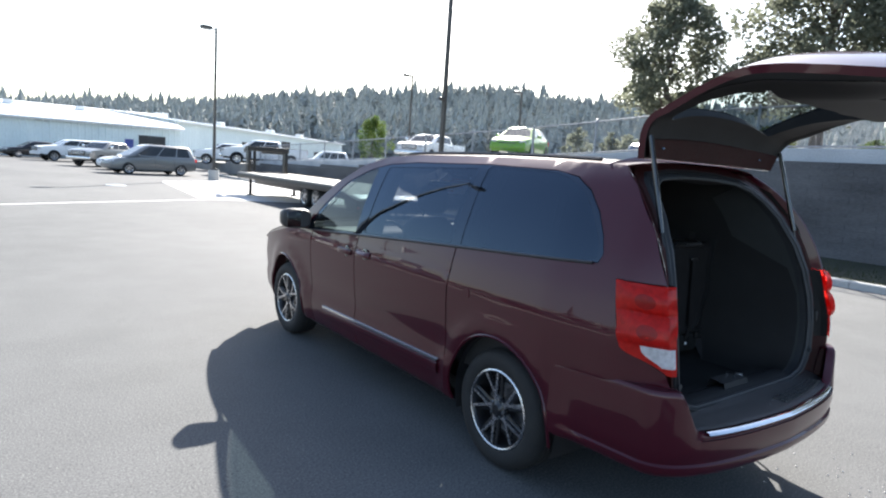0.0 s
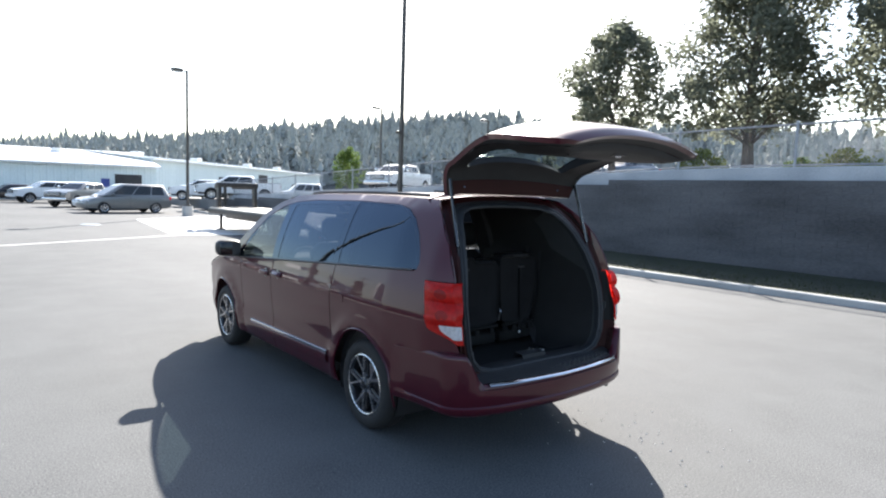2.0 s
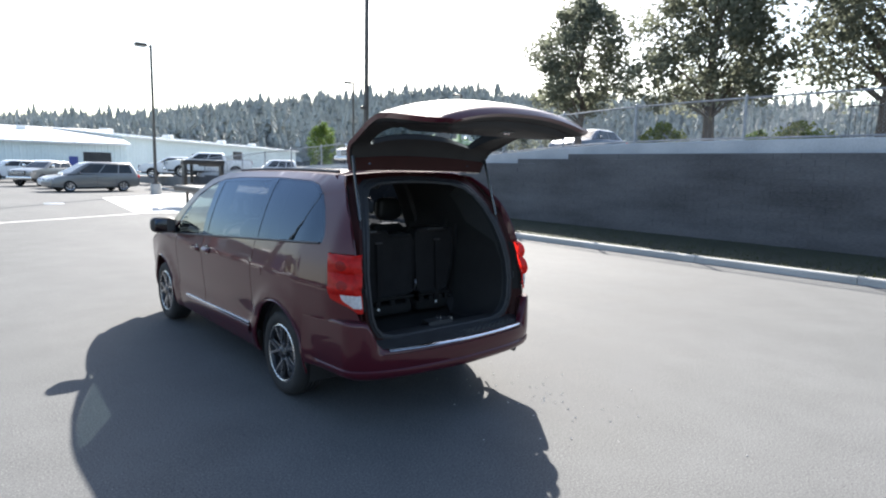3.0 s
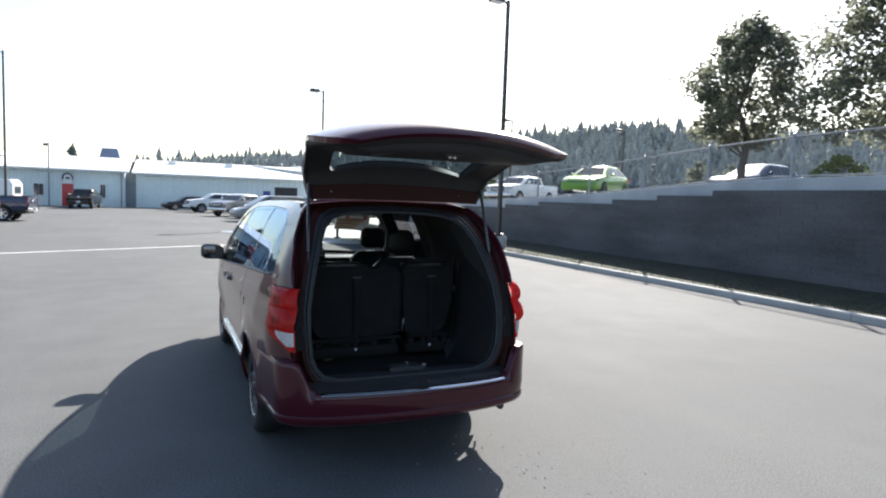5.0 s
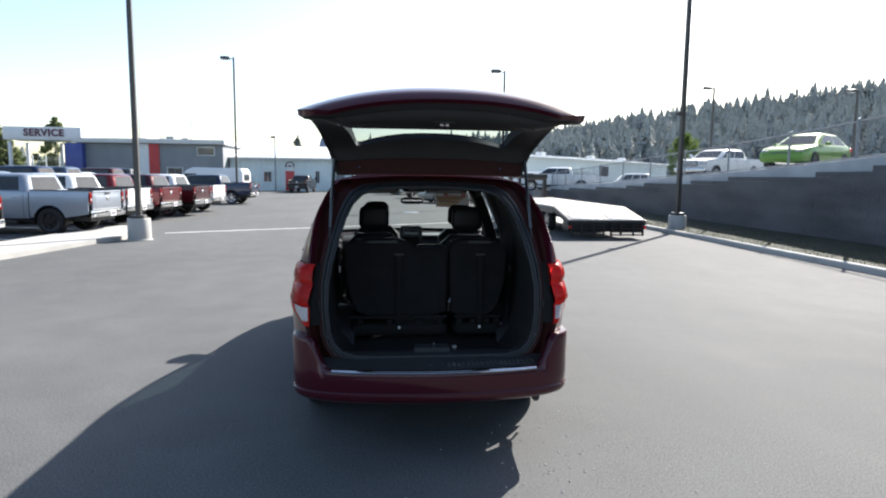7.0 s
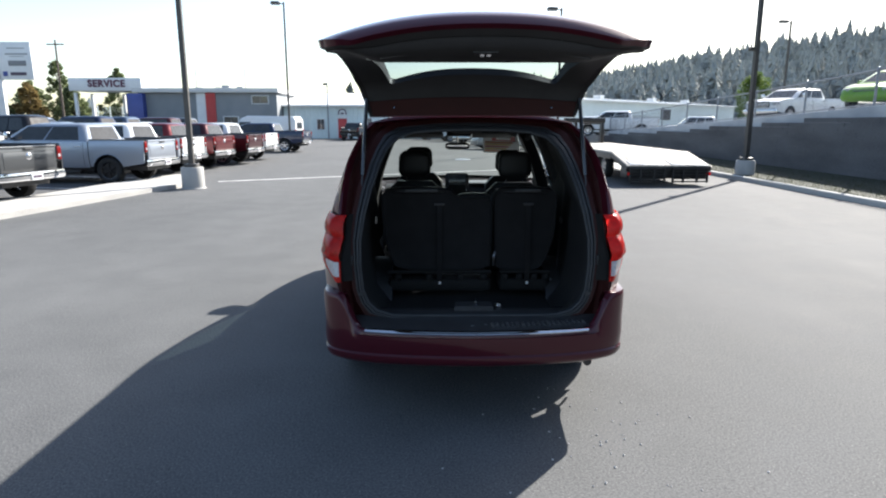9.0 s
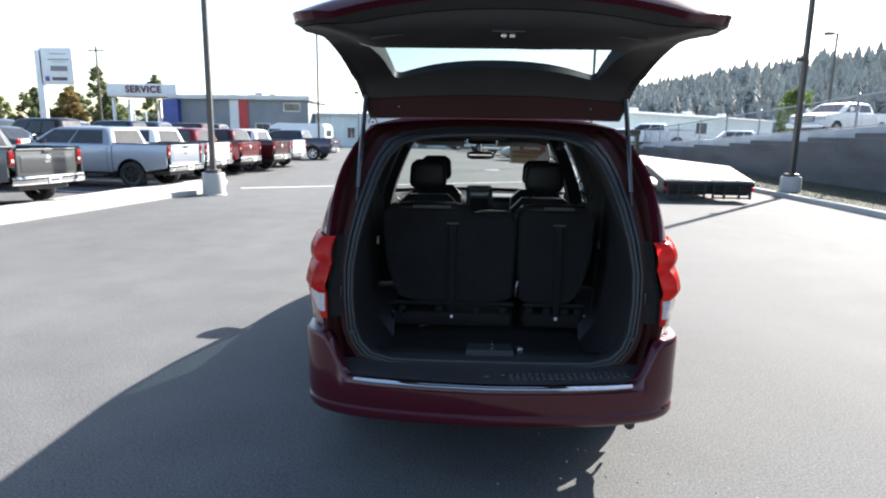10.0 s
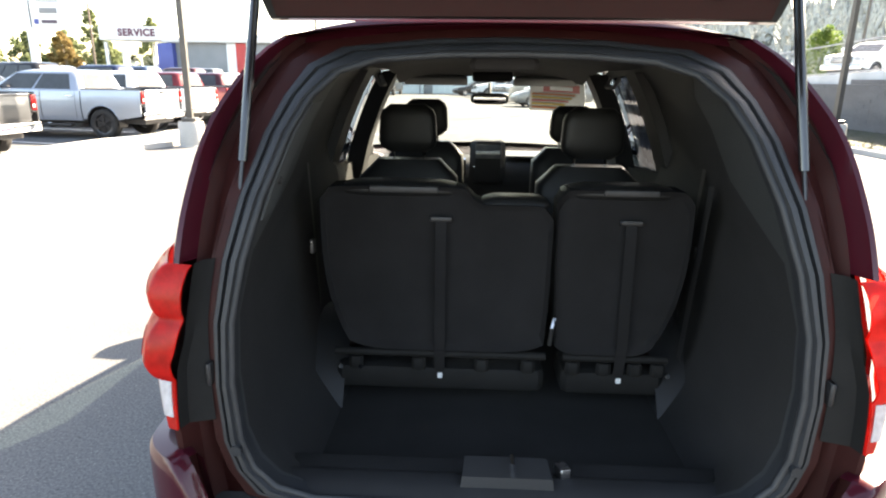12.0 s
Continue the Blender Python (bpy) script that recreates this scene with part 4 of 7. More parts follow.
    for dy, s in ((-0.06, 0.86), (-0.045, 0.97), (0.0, 1.0), (0.06, 0.9), (0.10, 0.66), (0.12, 0.3)):
        rings.append([(mx + side * a * 0.125 * s, my + dy + side * 0 + 0.02 * a, mz + b * 0.088 * s) for a, b in ((math.copysign(abs(math.cos(q)) ** .55, math.cos(q)), math.copysign(abs(math.sin(q)) ** .55, math.sin(q))) for q in (2 * math.pi * k / 20 for k in range(20)))])
    mr.loft(rings)
    mo = part("wing_mirror", mr, BLACK_PLASTIC, van, "black mirror housing", 45, 0, True)
    part("mirror_glass", Mesh().box((mx, my - 0.062, mz), (0.2, 0.006, 0.135), None, 0.002), MIRROR_DARK, mo)
    part("mirror_arm", Mesh().tube([(side * 0.91, 3.72, 1.12), (side * 0.97, 3.73, 1.13), (mx - side * 0.03, my, 1.14)], [0.045, 0.04, 0.04], 8), BLACK_PLASTIC, mo)
    # wheel house and wheels
    for c in (REAR_Y, FRONT_Y):
        wh = Mesh().loft([[(side * x, c + 0.43 * math.cos(radians(a)), 0.36 + 0.43 * math.sin(radians(a))) for a in range(-20, 201, 10)] for x in (0.55, 0.90 if c == REAR_Y else 0.82)], False, False)
        part("wheel_house", wh, BLACK_PLASTIC, van, "", 40)
        lip = Mesh().tube([Vector(skin(side, 0.0)(y, z)) for y, z in arc(c, 0.36, ARCH + 0.004, -8, 188, 24)], 0.009, 6)
        part("arch_lip", lip, RED, van)
        face_x = side * 0.935
        wm = pose(face_x, c, WHEEL_R, 0, 90 * side, 0)
        wheel = thing("wheel", "", "", "", wm)
        wheel.parent = van
        ty = Mesh().spin([(0.225, -0.02), (0.245, 0.0), (0.29, 0.006), (0.325, -0.004), (0.345, -0.03), (0.352, -0.06), (0.352, -0.075), (0.345, -0.077), (0.345, -0.083), (0.353, -0.085), (0.353, -0.11), (0.346, -0.112), (0.346, -0.118), (0.353, -0.12), (0.353, -0.145), (0.345, -0.147), (0.345, -0.153), (0.352, -0.155), (0.352, -0.17), (0.345, -0.2), (0.3, -0.225), (0.225, -0.22)], Matrix(), 48)
        part("tyre", ty, TYRE, wheel, "", 40)
        rim = Mesh().spin([(0.222, -0.003), (0.214, -0.014), (0.208, -0.05), (0.2, -0.15)], Matrix(), 48)
        ro = part("rim", rim, DARK_ALLOY, wheel, "black alloy rim with machined spokes", 40)
        part("rim_lip", Mesh().spin([(0.232, -0.02), (0.236, -0.004), (0.228, 0.0), (0.221, -0.004)], Matrix(), 48), ALLOY, ro, "thin machined lip", 40)
        part("brake_disc", Mesh().spin([(0.001, -0.09), (0.15, -0.09), (0.15, -0.11)], Matrix(), 32), STEEL, wheel)
        part("rim_well", Mesh().spin([(0.001, -0.125), (0.206, -0.125)], Matrix(), 32), BLACK_PLASTIC, wheel)
        for k in range(5):
            for s in (-1, 1):
                a = 2 * math.pi * k / 5 + 0.3 + s * 0.105
                b = 2 * math.pi * k / 5 + 0.3 + s * 0.24
                pa, pb = Vector((0.045 * math.cos(a - s * .5), 0.045 * math.sin(a - s * .5), -0.016)), Vector((0.216 * math.cos(b), 0.216 * math.sin(b), -0.006))
                dr = (pb - pa).normalized()
                w = Vector((-dr.y, dr.x, 0))
                sp = Mesh()
                sp.loft([[pa + w * 0.011 - Vector((0, 0, .03)), pa + w * 0.009, pa - w * 0.009, pa - w * 0.011 - Vector((0, 0, .03))], [pb + w * 0.009 - Vector((0, 0, .03)), pb + w * 0.0075, pb - w * 0.0075, pb - w * 0.009 - Vector((0, 0, .03))]])
                part("spoke", sp, ALLOY, ro, "", 30)
                q0, q1 = pa.lerp(pb, .15) + w * s * 0.016, pb + w * s * 0.014
                sk = Mesh().loft([[q0 + Vector((0, 0, -.014)), q0 + w * s * 0.022 + Vector((0, 0, -.02)), q0 + w * s * .022 + Vector((0, 0, -.035)), q0 + Vector((0, 0, -.03))], [q1 + Vector((0, 0, -.012)), q1 + w * s * 0.012 + Vector((0, 0, -.02)), q1 + w * s * .012 + Vector((0, 0, -.035)), q1 + Vector((0, 0, -.03))]])
                part("spoke_flank", sk, DARK_ALLOY, ro, "dark painted spoke side", 30)
        part("hub_cap", Mesh().spin([(0.001, 0.004), (0.028, 0.002), (0.036, -0.008), (0.062, -0.018), (0.066, -0.05)], Matrix(), 28), DARK_ALLOY, ro, "dark centre cap")
        for k in range(5):
            a = 2 * math.pi * (k + .5) / 5 + .3
            part("lug_nut", Mesh().tube([(0.053 * math.cos(a), 0.053 * math.sin(a), -0.03), (0.053 * math.cos(a), 0.053 * math.sin(a), -0.004)], 0.009, 6), CHROME, ro)
    # tail lamp: a moulded lens round the corner with two swellings
    lamp_edge = spline([(0.862, 0.125), (0.885, 0.155), (0.91, 0.205), (0.93, 0.265), (0.955, 0.318), (1.09, 0.36), (1.252, 0.408)])

    inset = spline([(0.85, 0.018), (0.95, 0.028), (1.1, 0.048), (1.26, 0.056)])

    def lens_at(a, z, lift=0.0):
        """Across the lamp at height z: along the flank, round the corner and over the rear face."""
        k = min(1.0, a / 0.66)
        m = max(0.0, (a - 0.66) / 0.34)
        y = lamp_edge(z) + (rear_edge(z) + 0.002 - lamp_edge(z)) * k - 0.010 * m
        swell = 0.0
        if z > 0.985:
            u = (z - 0.985) / 0.145 if z < 1.13 else (z - 1.13) / 0.128
            swell = 0.038 * max(0.0, math.sin(math.pi * min(1, u))) ** 0.55 * max(0.0, math.sin(math.pi * min(1.0, 0.05 + 0.80 * a))) ** 1.2
        return Vector((side * (half(z) * plan(y) - inset(z) * m), y, z)) + Vector((side * 0.85, -0.52, 0)) * (0.012 + swell + lift)
    zs_l = np.concatenate([np.linspace(0.862, 0.985, 10), np.linspace(0.985, 1.258, 40)[1:]])
    lm = Mesh()
    lm.loft([[lens_at(a, z) for a in (np.linspace(0, 1, 25) if side < 0 else np.linspace(1, 0, 25))] for z in zs_l], False, False)
    tl = part("tail_lamp", flanged(lm, 0.006), LENS_RED, van, "red tail lamp lens", 60)
    cl = Mesh()
    cl.loft([[lens_at(0.30 + 0.64 * a, z, 0.004) for a in (np.linspace(0, 1, 13) if side < 0 else np.linspace(1, 0, 13))] for z in np.linspace(0.896, 0.984, 7)], False, False)
    part("reversing_lens", flanged(cl, 0.008), LENS_CLEAR, tl, "clear reversing light", 60)
    for zc in (1.052, 1.185):
        dk = Mesh().add([lens_at(0.40, zc, 0.003)] + [lens_at(0.40 + 0.13 * math.cos(q), zc + 0.034 * math.sin(q), 0.002) for q in (2 * math.pi * k / 20 for k in range(20))], [(0, 1 + k, 1 + (k + 1) % 20) for k in range(20)])
        part("lamp_eye", dk, LENS_DEEP, tl, "deep red round reflector", 60)
    # flange of the side round the opening: painted, but black beside the lamp
    def flange_rows(z0, z1, n):
        return [[Vector((side * half(z) * plan(rear_edge(z)), rear_edge(z) + .001, z)), Vector((side * (half(z) * plan(rear_edge(z)) - 0.012), rear_edge(z) + 0.004, z)), Vector((side * (half(z) * plan(rear_edge(z)) - 0.034), rear_edge(z) + 0.055, z))] for z in np.linspace(z0, z1, n)]
    part("opening_flange", Mesh().loft(flange_rows(1.255, 1.80, 16), False, False), RED, van, "", 40)
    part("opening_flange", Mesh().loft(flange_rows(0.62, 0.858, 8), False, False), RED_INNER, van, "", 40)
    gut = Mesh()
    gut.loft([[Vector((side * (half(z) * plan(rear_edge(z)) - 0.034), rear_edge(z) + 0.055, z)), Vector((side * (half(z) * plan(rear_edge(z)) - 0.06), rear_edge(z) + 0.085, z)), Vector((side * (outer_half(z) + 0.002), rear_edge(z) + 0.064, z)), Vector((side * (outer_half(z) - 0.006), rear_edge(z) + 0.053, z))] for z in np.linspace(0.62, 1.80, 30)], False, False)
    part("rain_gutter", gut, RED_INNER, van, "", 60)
    part("lamp_gutter", Mesh().loft([[Vector((side * (half(z) * plan(rear_edge(z)) - inset(z) + 0.004), rear_edge(z) - 0.004, z)), Vector((side * (half(z) * plan(rear_edge(z)) - inset(z) - 0.004), rear_edge(z) + 0.03, z)), Vector((side * (outer_half(z) - 0.012), rear_edge(z) + 0.049, z))] for z in np.linspace(0.858, 1.258, 12)], False, False), GUTTER_BLACK, van, "black gutter beside the lamp", 40)

# opening for the tailgate: inner line and outer line, bottom centre to top centre
INNER = [(0, .632), (.3, .632), (.5, .636), (.6, .665), (.655, .72), (.685, .8), (.70, .95), (.70, 1.1), (.675, 1.25), (.637, 1.4), (.588, 1.55), (.545, 1.64), (.48, 1.705), (.38, 1.738), (.2, 1.752), (0, 1.756)]
OUTER = [(0, .605), (.3, .605), (.56, .61), (.675, .645), (.72, .72), (.745, .8), (.758, .95), (.765, 1.1), (.75, 1.25), (.72, 1.4), (.68, 1.55), (.65, 1.64), (.615, 1.73), (.54, 1.79), (.27, 1.82), (0, 1.828)]


def ring(points, dy, grow=0.0):
    """A closed loop round the opening."""
    right = [(x * (1 + grow), z) for x, z in points]
    loop = right + [(-x, z) for x, z in right[-2:0:-1]]
    return [Vector((x, rear_edge(z) + dy, z)) for x, z in loop]


def blend(a, b, k):
    return [p.lerp(q, k) for p, q in zip(a, b)]


r_out, r_in = ring(OUTER, 0.052), ring(INNER, 0.06)
jm = Mesh()
jm.loft([r_out, blend(r_out, r_in, 0.35)], True, False)
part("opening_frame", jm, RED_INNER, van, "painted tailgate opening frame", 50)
jm = Mesh()
jm.loft([blend(r_out, r_in, 0.35), [p + Vector((0, -0.012, 0)) for p in blend(r_out, r_in, 0.42)], [p + Vector((0, -0.012, 0)) for p in blend(r_out, r_in, 0.55)], blend(r_out, r_in, 0.6), [p + Vector((0, -0.02, 0)) for p in blend(r_out, r_in, 0.72)],
         [p + Vector((0, -0.02, 0)) for p in blend(r_out, r_in, 0.88)], r_in, [p + Vector((0, 0.05, 0)) for p in r_in]], True, False)
part("opening_seal", jm, SEAL, van, "ribbed rubber door seal", 50)
def lining(p):
    """Where the inner lining meets the cabin, outward and forward of a point of the opening."""
    z = p.z
    if z > 1.70:
        return Vector((p.x * 1.12, 0.74, 1.745 + 0.012))
    if z < 0.66:
        return Vector((p.x * 1.08, 0.36, 0.545))
    k = min(1, max(0, (z - 1.2) / 0.15))
    wide = max(abs(p.x) + 0.015, 0.66)
    return Vector((math.copysign(wide + (half(z) * plan(0.6) - 0.115 - wide) * k, p.x), 0.42 + 1.1 * k, z))


part("opening_lining", Mesh().loft([[p + Vector((0, 0.05, 0)) for p in r_in], [(p + Vector((0, 0.05, 0))).lerp(lining(p), 0.3 if p.z > 1.3 else 0.08) for p in r_in]], True, False), GARNISH, van, "grey moulded lining round the opening", 50)
part("inner_lining", Mesh().loft([[(p + Vector((0, 0.05, 0))).lerp(lining(p), 0.3 if p.z > 1.3 else 0.08) for p in r_in], [(p + Vector((0, 0.05, 0))).lerp(lining(p), 0.6) for p in r_in], [lining(p) for p in r_in], [Vector((lining(p).x, 1.62, lining(p).z if lining(p).z < 1.72 else 1.80)) for p in r_in]], True, False), TRIM_DARK, van, "black moulded lining inside the opening", 50)
inner_half = spline([(z, x) for x, z in INNER[5:14]])
for side in (-1,):
    pn = Mesh()
    pn.loft([[Vector((side * inner_half(z), rear_edge(z) + 0.112, z)).lerp(lining(Vector((side * inner_half(z), 0.3, z))), q) - Vector((side * 0.007, 0, 0)) for q in (0.015, 0.06, 0.12, 0.12 + 0.10 * (z - 1.3) / 0.32)] for z in np.linspace(1.33, 1.62, 9)], False, False)
    rp_ = part("rear_pillar_panel", pn, PANEL_GREY, van, "grey rear pillar panel", 40, 0.006)
    c = Vector((side * inner_half(1.42), rear_edge(1.42) + 0.112, 1.42)).lerp(lining(Vector((side * inner_half(1.42), 0.3, 1.42))), 0.07) - Vector((side * 0.009, 0, 0))
    part("panel_button", Mesh().spin([(0.001, 0.003), (0.009, 0.003), (0.013, 0.0), (0.013, -0.006)], Matrix.Translation(c) @ pose(0, 0, 0, 0, -80 * side, 0), 14), BLACK_PLASTIC, rp_, "round black button")
sl = Mesh().tube(r_in + r_in[:1], 0.011, 8, False)
part("seal_bulb", sl, SEAL, van, "", 60)
for side in (-1, 1):
    part("lamp_bracket", Mesh().box((side * 0.748, 0.17, 0.98), (0.012, 0.03, 0.06), None, 0.004), BLACK_PLASTIC, van)
    part("bump_stop", Mesh().tube([(side * 0.69, 0.165, 0.78), (side * 0.69, 0.14, 0.78)], 0.014, 10), SEAL, van)

# painted gutter under the hinges, between roof and opening
hg = Mesh().loft([[Vector((x, 0.70, 1.868 - 0.07 * abs(x / 0.68) ** 3)), Vector((x, 0.665, 1.842 - 0.07 * abs(x / 0.68) ** 3)), Vector((x, 0.655, 1.80 - 0.08 * abs(x / 0.68) ** 3))] for x in np.linspace(-0.68, 0.68, 21)], False, False)
part("hinge_gutter", hg, RED, van, "", 50)
# roof, windscreen, bonnet, nose
def roof_at(u, v):
    y = 0.60 + (3.0 + 0.16 * (1 - u * u) - 0.60) * v
    e = roof_edge(min(y, 3.0))
    x = half(e) * plan(y)
    return (u * x, y + (0.05 * (1 - abs(u) ** 3) * -1 if v < 0.02 else 0), e + 0.034 * (1 - abs(u) ** 3.0))


part("roof", Mesh().loft([[Vector(roof_at(u, v)) for u in np.linspace(-1, 1, 25)] for v in np.linspace(0, 1, 24)], False, False), RED, van, "", 50, 0, True)
for side in (-1, 1):
    rr = Mesh().tube([Vector(roof_at(side * 0.86, v)) + Vector((0, 0, 0.006)) for v in np.linspace(0.10, 0.86, 12)], 0.014, 6)
    part("roof_rail", rr, BLACK_PLASTIC, van, "black roof rail", 50)


def screen_at(u, s):
    y = 3.0 + 0.98 * s
    z = roof_edge(y)
    x = half(z) * plan(y) - 0.01
    return (u * x, y + 0.16 * (1 - u * u), z + 0.034 * (1 - abs(u) ** 3) * (1 - s) + 0.02 * s * (1 - u * u))


part("windscreen", Mesh().loft([[Vector(screen_at(u, s)) for u in np.linspace(-1, 1, 21)] for s in np.linspace(0, 1, 12)], False, False), CLEAR, van, "clear windscreen", 50)
part("screen_border", Mesh().loft([[Vector(screen_at(u, s)) + Vector((0, -0.004, -0.004)) for u in np.linspace(-1, 1, 21)] for s in (0, 0.06)], False, False), BLACK_GLOSS, van, "", 50)
part("cowl", Mesh().loft([[Vector(screen_at(u, 0.96)) + Vector((0, 0.0, 0.006)), Vector(screen_at(u, 1.0)) + Vector((0, 0.10, -0.02))] for u in np.linspace(-1, 1, 17)], False, False), BLACK_PLASTIC, van)
bz = spline([(3.95, 1.10), (4.4, 1.03), (4.8, 0.93), (5.0, 0.84), (5.1, 0.74)])
part("bonnet", Mesh().loft([[Vector((u * (half(0.98) * plan(y) - 0.004), y + 0.15 * (1 - u * u), bz(y) + 0.035 * (1 - u * u))) for u in np.linspace(-1, 1, 17)] for y in np.linspace(3.98, 4.98, 12)], False, False), RED, van, "", 50)
nose = Mesh()
fr = [(u, 4.80 + 0.34 * (1 - abs(u) ** 2.6)) for u in np.linspace(-1, 1, 25)]
nose.loft([[Vector((u * w, y + o, z)) for u, y in fr] for w, o, z in ((0.76, -0.05, 0.24), (0.83, 0.0, 0.28), (0.862, 0.03, 0.42), (0.868, 0.04, 0.55), (0.85, 0.0, 0.74), (0.82, -0.06, 0.88))], False, False)
part("front_bumper", nose, RED, van, "", 50, 0, True)
part("grille", Mesh().box((0, 5.13, 0.66), (0.9, 0.06, 0.18), None, 0.02), BLACK_GLOSS, van)
for side in (-1, 1):
    part("headlamp", Mesh().box((side * 0.68, 4.98, 0.76), (0.34, 0.16, 0.17), Euler((0, 0, -side * 0.5)).to_matrix(), 0.04), LENS_HEAD, van, "clear headlamp")
part("underbody", Mesh().box((0, 2.7, 0.33), (1.3, 4.2, 0.12)), BLACK_PLASTIC, van)

# rear bumper
def bumper_at(u, z):
    """u: -1 at the left flank, 0 at the middle of the tail, 1 at the right flank; also the way outward."""
    s, k = (1 if u >= 0 else -1), abs(u)
    if k > 0.6:
        y = 0.20 + (k - 0.6) / 0.4 * 0.50
        x = half(z) * (1 - 0.035 * (0.8 - y) / 0.45) + flare(y, z)
        n = Vector((0.9, -0.45 * max(0, (0.5 - y) / 0.4), 0)).normalized()
    else:
        t = 1 - k / 0.6
        xc = half(z) * (1 - 0.035 * 0.6 / 0.45)
        P = [Vector((xc, 0.20)), Vector((xc - 0.012, 0.035)), Vector((0.66, -0.062)), Vector((0, -0.082))]
        q = P[0] * (1 - t) ** 3 + P[1] * 3 * t * (1 - t) ** 2 + P[2] * 3 * t * t * (1 - t) + P[3] * t ** 3
        d = (P[1] - P[0]) * 3 * (1 - t) ** 2 + (P[2] - P[1]) * 6 * t * (1 - t) + (P[3] - P[2]) * 3 * t * t
        x, y = q
        n = Vector((-d.y, d.x, 0)).normalized()
    return Vector((s * x, y, z)), Vector((s * n.x, n.y, 0))


def bumper_top(u):
    k = abs(u)
    if k > 0.6:
        return 0.80 - 0.02 * min(1, max(0, (k - 0.66) / 0.3))
    p, _ = bumper_at(k, 0.6)
    q = min(1, max(0, (p.x - 0.695) / 0.115))
    return 0.60 + 0.20 * q * q * (3 - 2 * q)


bu = Mesh()
rows = []
for u in np.concatenate([np.linspace(-1, -0.6, 9)[:-1], np.linspace(-0.6, 0.6, 61), np.linspace(0.6, 1, 9)[1:]]):
    zt = bumper_top(u)
    row = []
    for o, z in ((-0.05, zt + 0.004), (-0.012, zt), (-0.003, zt - 0.012), (0.0, zt - 0.03), (0.012, 0.57 + 0.3 * (zt - 0.6)), (0.014, 0.53), (0.006, 0.48), (0.002, 0.46), (0.012, 0.45), (0.014, 0.425), (0.0, 0.402), (-0.05, 0.375), (-0.12, 0.365)):
        z = min(z, zt + 0.004)
        p, nv = bumper_at(u, max(z, 0.42))
        fade = 1.0 if abs(u) < 0.85 else (1 - abs(u)) / 0.15
        q = p + nv * (o * fade if o > 0 else o)
        row.append(Vector((q.x, q.y, z)))
    rows.append(row)
bu.loft(rows, False, False)
rb = part("rear_bumper", bu, RED, van, "", 40, 0, True)
for s in (-1, 1):
    cw = Mesh()
    rows_c = []
    for u in np.linspace(0.38, 0.66, 18):
        p0, nv = bumper_at(s * u, max(bumper_top(u), 0.6))
        a = p0 - nv * 0.048
        b = p0 - nv * 0.075
        rows_c.append([Vector((a.x, a.y, bumper_top(u) + 0.003)), Vector((b.x, b.y, bumper_top(u))), Vector((b.x - s * 0.012, b.y + 0.006, bumper_top(u) - 0.02)), Vector((b.x - s * 0.03, b.y + 0.015, 0.612)), Vector((s * 0.70, max(b.y + 0.02, 0.16), 0.612))])
    cw.loft(rows_c, False, False)
    part("bumper_corner", cw, RED, van, "", 60)
# step pad with raised grip and bright rear strip
xs = np.linspace(-0.76, 0.76, 38)
edge = spline(sorted([(bumper_at(u, 0.6)[0].x, bumper_at(u, 0.6)[0].y) for u in np.linspace(-0.55, 0.55, 45)]))
sp = Mesh().loft([[Vector((x, min(edge(x) + 0.035, 0.07), 0.604)), Vector((x, min(edge(x) + 0.06, 0.085), 0.612)), Vector((x, 0.10, 0.614)), Vector((x, 0.135, 0.628)), Vector((x, 0.175, 0.636))] for x in xs], False, False)
part("step_pad", sp, STEP_PLASTIC, van, "black ribbed bumper step pad", 50)
gp = Mesh()
for i in range(19):
    for j in range(4):
        x, y = 0.10 + i * 0.031, edge(0.10 + i * 0.031) + 0.072 + j * 0.021
        gp.box((x, y, 0.6165), (0.022, 0.008, 0.007), Euler((0, 0, 0.6 if (i + j) % 2 else -0.6)).to_matrix())
tagged(part("grip_pattern", gp, GRIP_PLASTIC, van, "raised grip pattern", 0), "", "", "", "stuff")
# Glints by the step's dimples, laid on as thin grey slivers.
for x, y, a, l in ((-0.02, 0.02, 0.5, 0.035), (0.06, 0.045, -0.3, 0.022), (0.12, 0.015, 0.9, 0.03)):
    part("step_glint", Mesh().box((x, y, 0.6145), (l * 0.7, 0.005, 0.003), Euler((0, 0, a)).to_matrix()), TRIM_GREY, van, "pale sliver standing for a glint on the step")
st = Mesh().loft([[Vector((x, edge(x) + dy, z)) for dy, z in ((0.024, 0.602), (0.020, 0.608), (0.008, 0.607), (-0.004, 0.602), (-0.010, 0.595), (-0.008, 0.590))] for x in np.linspace(-0.66, 0.67, 40)], False, False)
part("chrome_strip", st, CHROME, van, "bright chrome bumper strip", 50)
part("exhaust_tip", Mesh().tube([(0.68, 0.40, 0.375), (0.69, 0.06, 0.366)], 0.026, 12), DARK_ALLOY, van, "dark exhaust tip")

